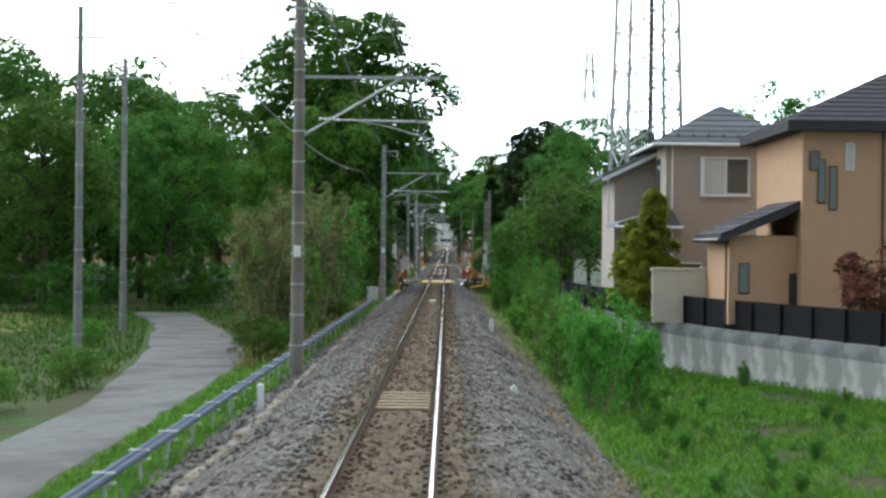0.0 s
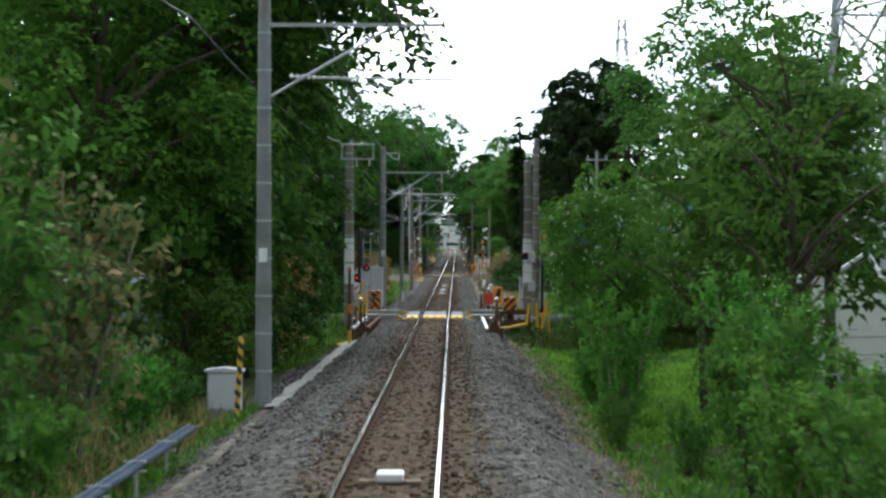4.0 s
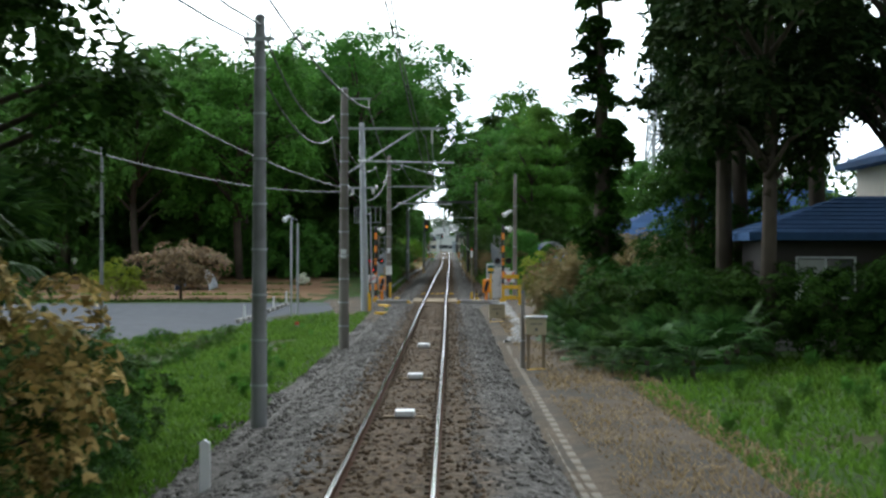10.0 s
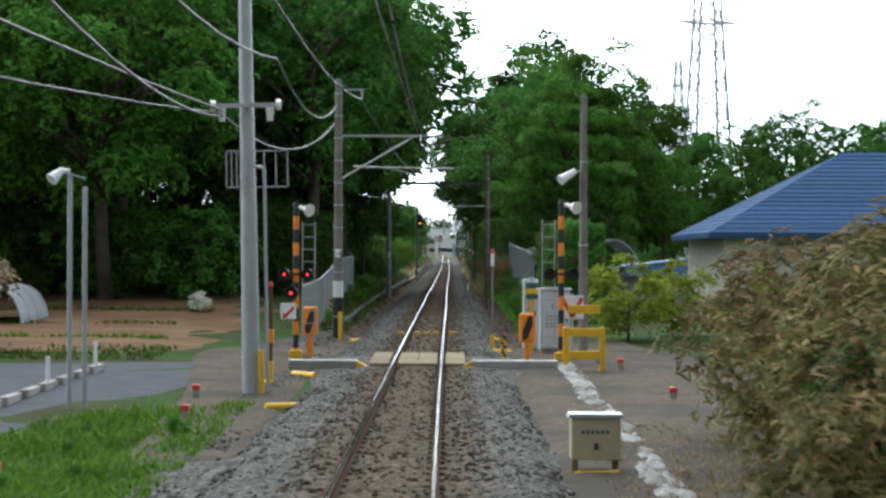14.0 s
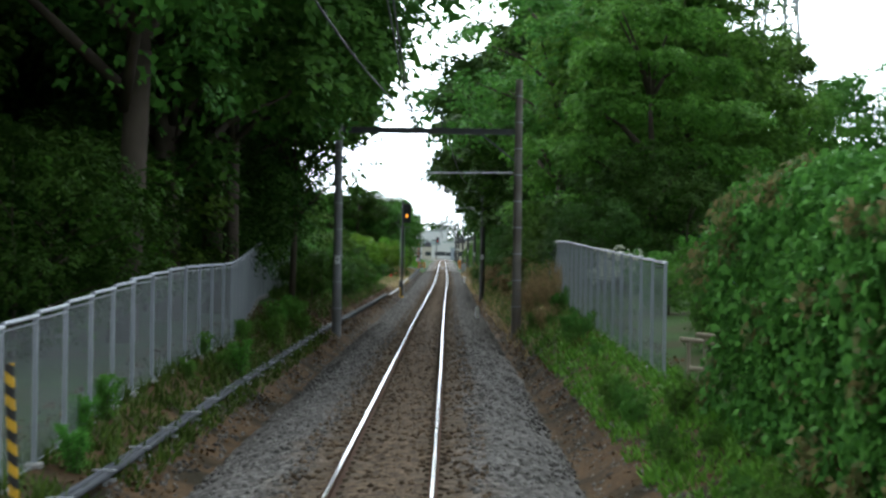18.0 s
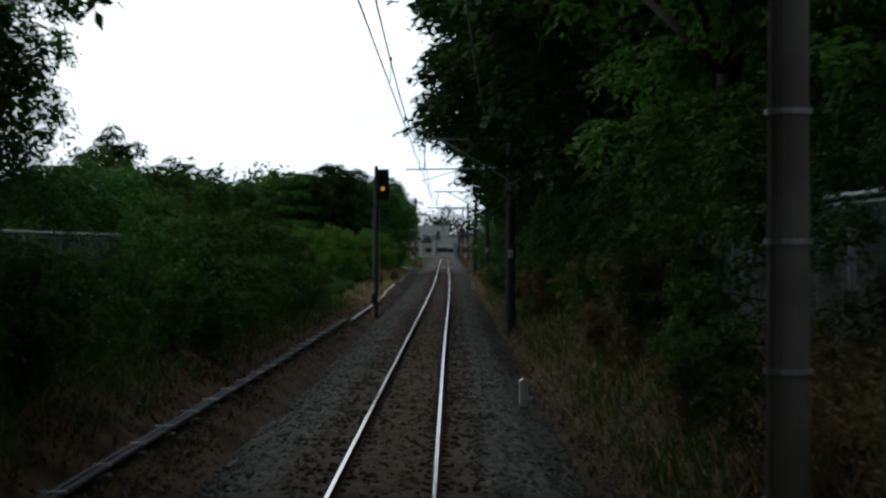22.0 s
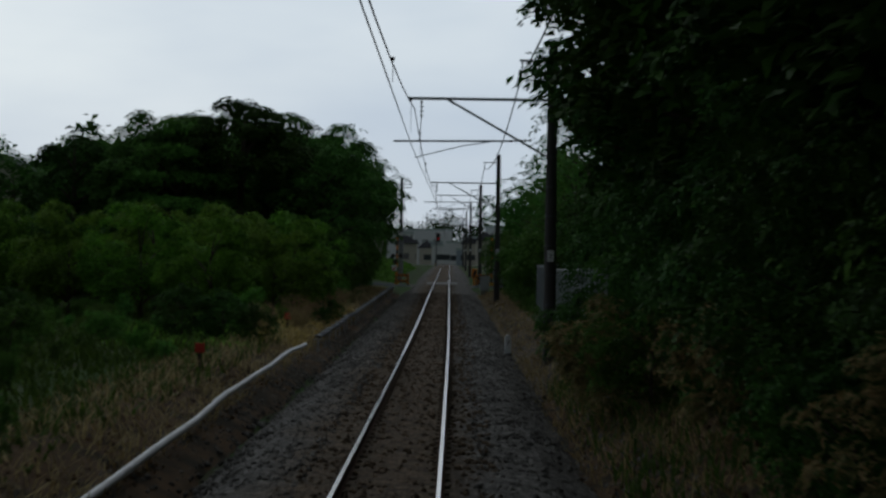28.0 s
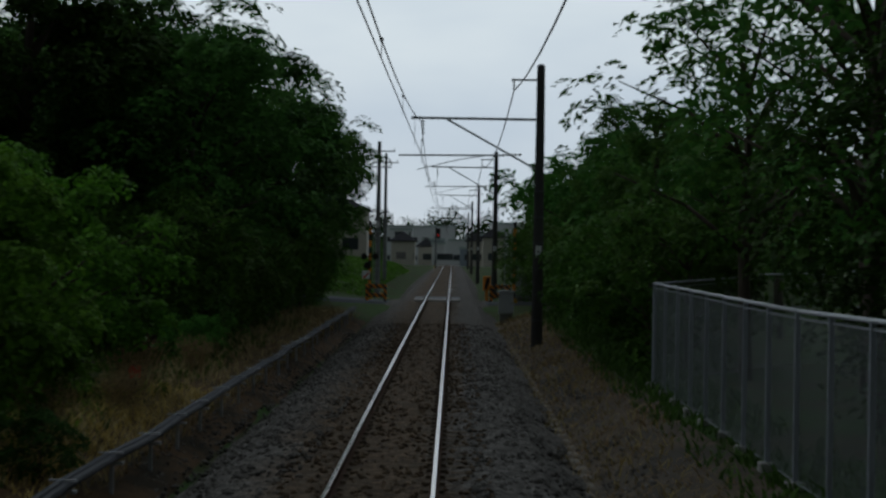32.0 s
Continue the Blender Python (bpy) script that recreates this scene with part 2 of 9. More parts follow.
def striped_material(name, a, c, width, slope=0.0, axis="Z", rough=0.55):
    """Hazard paint: two colours in bands of that width, slanting by slope; axis Z level bands or X slanted ones."""
    m = bpy.data.materials.new(name)
    m.use_nodes = True
    t = m.node_tree
    b = t.nodes["Principled BSDF"]
    b.inputs["Roughness"].default_value = rough
    tc, sx = t.nodes.new("ShaderNodeTexCoord"), t.nodes.new("ShaderNodeSeparateXYZ")
    t.links.new(tc.outputs["Object"], sx.inputs["Vector"])
    lean = t.nodes.new("ShaderNodeMath")
    lean.operation = "MULTIPLY_ADD"
    lean.inputs[1].default_value = slope
    t.links.new(sx.outputs["Z" if axis == "X" else "X"], lean.inputs[0])
    t.links.new(sx.outputs[axis], lean.inputs[2])
    scale = t.nodes.new("ShaderNodeMath")
    scale.operation = "DIVIDE"
    scale.inputs[1].default_value = 2 * width
    t.links.new(lean.outputs[0], scale.inputs[0])
    fr = t.nodes.new("ShaderNodeMath")
    fr.operation = "FRACT"
    t.links.new(scale.outputs[0], fr.inputs[0])
    gt = t.nodes.new("ShaderNodeMath")
    gt.operation = "GREATER_THAN"
    gt.inputs[1].default_value = 0.5
    t.links.new(fr.outputs[0], gt.inputs[0])
    n1 = t.nodes.new("ShaderNodeTexNoise")
    n1.inputs["Scale"].default_value, n1.inputs["Detail"].default_value = 9.0, 5.0
    t.links.new(tc.outputs["Object"], n1.inputs["Vector"])
    mix, dirt = t.nodes.new("ShaderNodeMix"), t.nodes.new("ShaderNodeMix")
    mix.data_type = dirt.data_type = "RGBA"
    mix.inputs["A"].default_value, mix.inputs["B"].default_value = (*a, 1), (*c, 1)
    t.links.new(gt.outputs[0], mix.inputs["Factor"])
    mr = t.nodes.new("ShaderNodeMapRange")
    mr.inputs["From Min"].default_value, mr.inputs["From Max"].default_value, mr.inputs["To Max"].default_value = 0.5, 0.8, 0.5
    t.links.new(n1.outputs["Fac"], mr.inputs["Value"])
    t.links.new(mr.outputs["Result"], dirt.inputs["Factor"])
    t.links.new(mix.outputs["Result"], dirt.inputs["A"])
    dirt.inputs["B"].default_value = (0.09, 0.075, 0.055, 1)
    t.links.new(dirt.outputs["Result"], b.inputs["Base Color"])
    return m


ORANGE, BLACK, YELLOW = (0.85, 0.26, 0.02), (0.02, 0.02, 0.022), (0.76, 0.44, 0.028)
M = {
    "ballast": ballast_material(),
    "stone": material("ballast_stone", (0.125, 0.118, 0.108), 0.85, vary=0.25, island=0.55, bump=0.3),
    "rust_stone": material("rusty_stone", (0.098, 0.071, 0.047), 0.9, vary=0.25, island=0.5, bump=0.3),
    "grass_ground": material("grassy_ground", (0.034, 0.068, 0.016), 0.95, vary=0.6, scale=3.0, fine=24, bump=1.0, second=(0.045, 0.048, 0.02), second_scale=0.35),
    "dirt": material("gravelly_dirt", (0.105, 0.084, 0.062), 0.95, vary=0.6, scale=5.0, fine=30, bump=1.0, second=(0.07, 0.062, 0.052), second_scale=0.5),
    "straw": leaf_material("flattened_straw", (0.27, 0.205, 0.125), spread=0.4, see_through=0.3),
    "litter": material("leaf_litter", (0.085, 0.053, 0.028), 0.95, vary=0.6, scale=9.0, fine=34, bump=1.0, second=(0.026, 0.021, 0.012), second_scale=0.9),
    "soil": material("field_soil", (0.14, 0.082, 0.046), 0.95, vary=0.25, scale=0.8, fine=9, bump=0.8, second=(0.175, 0.112, 0.066), second_scale=0.3),
    "crop": material("crop_field", (0.15, 0.135, 0.04), 0.9, vary=0.4, scale=0.7, fine=12, bump=0.8, second=(0.08, 0.13, 0.03), second_scale=0.15),
    "asphalt": material("worn_asphalt", (0.118, 0.116, 0.116), 0.9, vary=0.3, scale=2.2, fine=70, bump=0.4, second=(0.082, 0.080, 0.076), second_scale=0.35),
    "asphalt_dark": material("dark_asphalt", (0.072, 0.078, 0.088), 0.85, vary=0.25, scale=1.6, fine=70, bump=0.3),
    "rail_top": material("polished_rail", (0.43, 0.41, 0.4), 0.1, 1.0, vary=0.1, bump=0.03),
    "rail": material("rusted_rail", (0.070, 0.036, 0.021), 0.85, 0.1, vary=0.3, scale=9, bump=0.3),
    "sleeper": material("dirty_concrete_sleeper", (0.108, 0.085, 0.06), 0.9, vary=0.3, scale=5, per_object=0.2, bump=0.3),
    "concrete": material("weathered_concrete", (0.36, 0.35, 0.33), 0.85, vary=0.2, scale=2.2, bump=0.25, second=(0.25, 0.24, 0.22), second_scale=1.1),
    "trough": material("dirty_trough_concrete", (0.2, 0.175, 0.145), 0.9, vary=0.3, scale=3.0, bump=0.4, second=(0.11, 0.09, 0.065), second_scale=0.8),
    "wall": material("stained_wall_concrete", (0.43, 0.42, 0.40), 0.9, vary=0.3, scale=2.5, bump=0.3, second=(0.24, 0.235, 0.225), second_scale=1.0, per_object=0.1),
    "wall_top": material("grey_top_course", (0.24, 0.25, 0.255), 0.9, vary=0.3, scale=2.0, bump=0.3, second=(0.15, 0.15, 0.15), second_scale=1.0),
    "pole": material("grey_concrete_pole", (0.26, 0.265, 0.27), 0.75, vary=0.16, scale=1.3, bump=0.12, second=(0.19, 0.19, 0.19), second_scale=1.0),
    "pole_brown": material("old_concrete_pole", (0.225, 0.205, 0.185), 0.8, vary=0.2, scale=1.5, bump=0.15, second=(0.165, 0.145, 0.125), second_scale=0.8),
    "mast_dark": material("dark_matt_mast", (0.085, 0.082, 0.08), 0.9, vary=0.2, scale=1.5, bump=0.15),
    "steel": material("galvanised_steel", (0.42, 0.44, 0.46), 0.5, 0.35, vary=0.15, scale=4, bump=0.06),
    "steel_dark": material("dark_painted_steel", (0.09, 0.095, 0.10), 0.55, 0.3, vary=0.2, bump=0.08),
    "rusty": material("rusty_steel", (0.13, 0.075, 0.045), 0.85, 0.1, vary=0.35, scale=5, bump=0.3),
    "white": material("dirty_white_paint", (0.74, 0.74, 0.72), 0.5, vary=0.12, scale=4, bump=0.05),
    "plate": material("white_plate", (0.82, 0.83, 0.84), 0.45, vary=0.04, bump=0.0),
    "cabinet": material("light_grey_cabinet", (0.56, 0.58, 0.61), 0.5, vary=0.08, scale=2.5, bump=0.04),
    "beige": material("beige_box_paint", (0.50, 0.43, 0.29), 0.6, vary=0.16, scale=5, bump=0.08),
    "black": material("black_enamel", BLACK, 0.5, vary=0.2, bump=0.05),
    "ink": material("black_lettering", (0.025, 0.025, 0.028), 0.6, vary=0.1, bump=0.0),
    "yellow": material("yellow_paint", YELLOW, 0.55, vary=0.2, scale=6, bump=0.08),
    "sheeting": material("dirty_sheeting", (0.34, 0.33, 0.315), 0.86, vary=0.4, scale=7, bump=0.5, second=(0.15, 0.135, 0.115), second_scale=3.0),
    "hose": material("pale_hose", (0.5, 0.5, 0.5), 0.6, vary=0.2, scale=4, bump=0.1),
    "pipe_dark": material("dark_duct", (0.028, 0.033, 0.042), 0.75, vary=0.3, scale=3, bump=0.1, spec=0.2),
    "green": material("dark_green_paint", (0.02, 0.10, 0.07), 0.5, vary=0.12, bump=0.04),
    "orange": material("orange_paint", ORANGE, 0.5, vary=0.12, scale=6, bump=0.05),
    "red": material("red_paint", (0.62, 0.06, 0.04), 0.5, vary=0.15, bump=0.05),
    "ob_band": striped_material("orange_black_bands", ORANGE, BLACK, 0.34),
    "ob_slant": striped_material("orange_black_slants", ORANGE, BLACK, 0.16, 1.0, "X"),
    "yb_slant": striped_material("yellow_black_slants", YELLOW, BLACK, 0.11, 0.8, "Z"),
    "wire": material("overhead_wire", (0.05, 0.05, 0.055), 0.5, 0.5, vary=0.1, bump=0.0),
    "cable": material("black_cable", (0.03, 0.03, 0.033), 0.5, vary=0.2, bump=0.05),
    "pipe": material("blue_grey_duct", (0.075, 0.095, 0.13), 0.86, vary=0.3, scale=3, bump=0.1),
    "insulator": material("white_porcelain", (0.75, 0.75, 0.73), 0.25, vary=0.05, bump=0.0),
    "bark": material("bark", (0.085, 0.07, 0.055), 0.95, vary=0.35, scale=4, fine=24, bump=0.8),
    "bark_pale": material("pale_stems", (0.28, 0.24, 0.18), 0.9, vary=0.3, scale=6, bump=0.4),
    "sign_y": material("amber_signal_lens", (0.9, 0.35, 0.03), 0.3, vary=0.0, bump=0.0, emit=(1.0, 0.33, 0.03, 2.6)),
    "sign_r": material("red_signal_lens", (0.8, 0.05, 0.04), 0.3, vary=0.0, bump=0.0, emit=(1.0, 0.035, 0.03, 2.6)),
    "lens_off": material("unlit_red_lens", (0.14, 0.015, 0.015), 0.2, vary=0.0, bump=0.0),
    "tile_blue": material("blue_roof_tiles", (0.048, 0.098, 0.2), 0.86, vary=0.2, scale=3, bump=0.15, per_object=0.12),
    "roof_grey": material("grey_slate_roof", (0.135, 0.14, 0.15), 0.86, vary=0.18, scale=3, bump=0.25, per_object=0.12),
    "roof_dark": material("dark_slate_roof", (0.06, 0.06, 0.065), 0.86, vary=0.2, scale=3, bump=0.25, per_object=0.12),
    "siding": material("taupe_siding", (0.40, 0.335, 0.285), 0.8, vary=0.1, scale=2, bump=0.2),
    "stucco": material("peach_stucco", (0.52, 0.335, 0.215), 0.85, vary=0.08, scale=2, fine=90, bump=0.3),
    "cream": material("cream_wall", (0.60, 0.56, 0.48), 0.8, vary=0.1, scale=1.5, bump=0.1),
    "trim": material("white_trim", (0.72, 0.73, 0.75), 0.45, vary=0.06, bump=0.0),
    "dark_trim": material("dark_brown_trim", (0.045, 0.035, 0.03), 0.5, vary=0.15, bump=0.03),
    "green_shutter": material("green_grey_shutter", (0.16, 0.20, 0.19), 0.5, vary=0.08, bump=0.03),
    "glass": material("window_glass", (0.05, 0.06, 0.07), 0.06, 0.0, vary=0.1, bump=0.0, spec=0.8),
    "curtain": material("pale_curtain", (0.55, 0.55, 0.53), 0.9, vary=0.1, scale=8, bump=0.1),
    "boards": material("black_boards", (0.018, 0.018, 0.02), 0.9, vary=0.3, scale=3, bump=0.3, per_object=0.2),
    "fence_slat": material("grey_fence_panel", (0.3, 0.33, 0.35), 0.55, 0.2, vary=0.12, scale=3, bump=0.05, per_object=0.08),
    "fence_post": material("fence_post", (0.32, 0.35, 0.38), 0.5, 0.2, vary=0.1, bump=0.05),
    "wood": material("weathered_planks", (0.26, 0.205, 0.14), 0.85, vary=0.25, scale=4, bump=0.35, per_object=0.15),
    "slab": material("crossing_slab", (0.155, 0.168, 0.19), 0.8, vary=0.2, scale=3, bump=0.2, per_object=0.08),
    "blue_sheet": material("blue_tarpaulin", (0.05, 0.17, 0.50), 0.45, vary=0.15, bump=0.2),
    "film": material("greenhouse_film", (0.55, 0.57, 0.60), 0.35, vary=0.2, scale=3, bump=0.1),
    # white town wall, its colour raised to stand in for distance haze
    "far_white": material("far_haze_pale_wall", (0.80, 0.81, 0.82), 0.7, vary=0.08, bump=0.0),
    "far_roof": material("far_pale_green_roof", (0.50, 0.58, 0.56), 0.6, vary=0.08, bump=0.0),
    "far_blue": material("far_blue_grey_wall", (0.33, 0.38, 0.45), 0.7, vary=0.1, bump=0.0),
    "leaf": leaf_material("broad_leaves", (0.074, 0.182, 0.038)),
    "leaf_bright": leaf_material("fresh_leaves", (0.088, 0.23, 0.042), see_through=0.32),
    "leaf_mid": leaf_material("dull_green_leaves", (0.055, 0.128, 0.021), spread=0.35),
    # dark evergreens, and undergrowth whose shade is put into the leaf colour
    "leaf_dark": leaf_material("evergreen_and_shaded_leaves", (0.032, 0.09, 0.017), spread=0.35, see_through=0.2),
    "leaf_cedar": leaf_material("cedar_needles", (0.025, 0.058, 0.02), spread=0.35, see_through=0.12),
    "leaf_yellow": leaf_material("yellow_green_leaves", (0.20, 0.24, 0.035), see_through=0.4),
    "leaf_straw": leaf_material("half_dry_leaves", (0.085, 0.115, 0.032), warm=(0.30, 0.20, 0.10), spread=0.3),
    "leaf_brown": leaf_material("tan_blossom_leaves", (0.17, 0.15, 0.045), warm=(0.5, 0.33, 0.13), spread=0.4),
    "leaf_red": leaf_material("dark_red_leaves", (0.12, 0.045, 0.03), spread=0.35),
    "leaf_pink": leaf_material("pinkish_brown_leaves", (0.26, 0.20, 0.14), spread=0.4),
    "flower": leaf_material("white_blossom", (0.62, 0.64, 0.56), spread=0.2, see_through=0.25),
    "palm": leaf_material("palm_blades", (0.032, 0.082, 0.024), spread=0.5, see_through=0.2),
    "dry": leaf_material("dry_grass", (0.23, 0.17, 0.095), spread=0.45, see_through=0.25),
    "leaf_olive": leaf_material("olive_young_leaves", (0.09, 0.215, 0.06), warm=(0.21, 0.17, 0.075), spread=0.4, see_through=0.3),
    "dry_dark": leaf_material("dead_brown_grass", (0.085, 0.056, 0.03), spread=0.5, see_through=0.15),
    "grass": leaf_material("grass_blades", (0.088, 0.19, 0.028), spread=0.3, see_through=0.3, patch=0.8),
    "leaf_lime": leaf_material("lime_leaves", (0.095, 0.21, 0.024), spread=0.4, see_through=0.3),
    "straw_gold": leaf_material("golden_straw", (0.42, 0.3, 0.11), spread=0.25, see_through=0.25, patch=0.8),
    "grass_lime": leaf_material("lime_grass_blades", (0.14, 0.27, 0.035), spread=0.25, see_through=0.35, patch=0.8),
    "grass_dull": leaf_material("dull_grass_blades", (0.055, 0.105, 0.022), spread=0.3, see_through=0.25, patch=0.8),
}


# ---- shapes ----
def link(name, mesh, mat, parent=None, label=""):
    if mat is not None and not mesh.materials:
        mesh.materials.append(mat)
    ob = new(name, mesh)
    if parent is not None:
        ob.parent = parent
    if label:
        ob["label"] = label
    return ob


def mesh_of(name, bm, smooth=False):
    me = bpy.data.meshes.new(name)
    bm.to_mesh(me)
    bm.free()
    if smooth:
        for p in me.polygons:
            p.use_smooth = True
    return me


def part(name, bm, mat, parent=None, label="", smooth=False):
    return link(name, mesh_of(name, bm, smooth), mat, parent, label)


def thing(name, m, label="", category="", group="", kind=""):
    ob = new(name)
    ob.matrix_basis = m
    return tagged(ob, label, category, group, kind)


def box(bm, lo, hi, bevel=0.0, turn=None):
    """A box between two corners, its edges rounded off."""
    got = bmesh.ops.create_cube(bm, size=1.0)
    vs = got["verts"]
    c = [(a + b) / 2 for a, b in zip(lo, hi)]
    s = [abs(b - a) for a, b in zip(lo, hi)]
    bmesh.ops.scale(bm, vec=s, verts=vs)
    if bevel:
        es = list({e for v in vs for e in v.link_edges})
        got = bmesh.ops.bevel(bm, geom=es, offset=bevel, segments=1, affect="EDGES", profile=0.5)
        vs = list({v for f in got["faces"] for v in f.verts} | {v for v in vs if v.is_valid})
    if turn is not None:
        bmesh.ops.transform(bm, matrix=turn, verts=vs)
    bmesh.ops.translate(bm, vec=c, verts=vs)
    return bm


def tube(bm, a, b, r, r2=None, seg=8):
    """A round bar from a to b, closed at both ends."""
    a, b = Vector(a), Vector(b)
    r2 = r if r2 is None else r2
    d = b - a
    m = Matrix.Translation((a + b) / 2) @ d.to_track_quat("Z", "Y").to_matrix().to_4x4()
    bmesh.ops.create_cone(bm, cap_ends=True, segments=seg, radius1=r, radius2=r2, depth=d.length, matrix=m)
    return bm


def bar(bm, a, b, w, h=None):
    """A square bar from a to b."""
    a, b = Vector(a), Vector(b)
    d = b - a
    m = Matrix.Translation((a + b) / 2) @ d.to_track_quat("Z", "Y").to_matrix().to_4x4() @ Matrix.Diagonal((w, h or w, d.length, 1))
    bmesh.ops.create_cube(bm, size=1.0, matrix=m)
    return bm


def ball(bm, c, r, squash=1.0, seg=10):
    bmesh.ops.create_uvsphere(bm, u_segments=seg, v_segments=max(5, seg // 2 + 1), radius=r, matrix=Matrix.Translation(c) @ Matrix.Diagonal((1, 1, squash, 1)))
    return bm


def B():
    return bmesh.new()


def prism(bm, points, y0, y1):
    """An outline in x and z, pushed out along y."""
    a = [bm.verts.new((x, y0, z)) for x, z in points]
    b = [bm.verts.new((x, y1, z)) for x, z in points]
    n = len(points)
    bm.faces.new(a)
    bm.faces.new(b[::-1])
    for i in range(n):
        bm.faces.new((a[i], b[i], b[(i + 1) % n], a[(i + 1) % n]))
    bmesh.ops.recalc_face_normals(bm, faces=bm.faces[:])
    return bm


def poly_mesh(name, verts, faces):
    me = bpy.data.meshes.new(name)
    me.from_pydata([tuple(v) for v in verts], [], [tuple(f) for f in faces])
    me.update()
    return me


def quads_mesh(name, corners):
    """Many loose quads at once: corners is an array of (count, 4, 3)."""
    n = len(corners)
    me = bpy.data.meshes.new(name)
    me.vertices.add(4 * n)
    me.vertices.foreach_set("co", np.ascontiguousarray(corners, dtype=np.float32).ravel())
    me.loops.add(4 * n)
    me.loops.foreach_set("vertex_index", np.arange(4 * n, dtype=np.int32))
    me.polygons.add(n)
    me.polygons.foreach_set("loop_start", np.arange(0, 4 * n, 4, dtype=np.int32))
    me.polygons.foreach_set("loop_total", np.full(n, 4, dtype=np.int32))
    me.update(calc_edges=True)
    return me


def words(name, body, size, m, mat, parent=None):
    """Lettering in the built-in font as a thin mesh, facing -y before the pose m."""
    cu = bpy.data.curves.new(name, "FONT")
    cu.body, cu.size, cu.extrude, cu.align_x, cu.align_y = body, size, 0.002, "CENTER", "CENTER"
    ob = bpy.data.objects.new(name, cu)
    me = bpy.data.meshes.new_from_object(ob)
    bpy.data.objects.remove(ob)
    me.transform(m @ pose(0, 0, 0, 90, 0, 0))
    return link(name, me, mat, parent)


# ---- the line of the track and the lie of the land ----
TRACK_Y = [-60, 0, 40, 80, 120, 160, 200, 240, 280, 320, 360, 400, 440, 480, 580, 700, 820, 2600]
TRACK_X = [0.0, 0.01, 0.02, 0.0, -0.01, -0.03, -0.01, 0.06, 0.06, 0.16, 0.19, 0.25, 0.40, 0.49, 0.44, 0.40, 0.40, 0.40]
TRACK_Z = [0.05, 0.0, -0.09, -0.25, -0.31, -0.35, -0.42, -0.34, -0.24, -0.08, 0.0, 0.05, 0.29, 0.52, 1.37, 2.3, 2.9, 2.9]
_ys = np.arange(-60.0, 2601.0, 5.0)
_k = np.ones(7) / 7


def _soft(values):
    v = np.interp(_ys, TRACK_Y, values)
    return np.convolve(np.pad(v, 3, mode="edge"), _k, mode="valid")


_xs, _zs = _soft(TRACK_X), _soft(TRACK_Z)


def tx(y):
    return float(np.interp(y, _ys, _xs))


def tz(y):
    return float(np.interp(y, _ys, _zs))


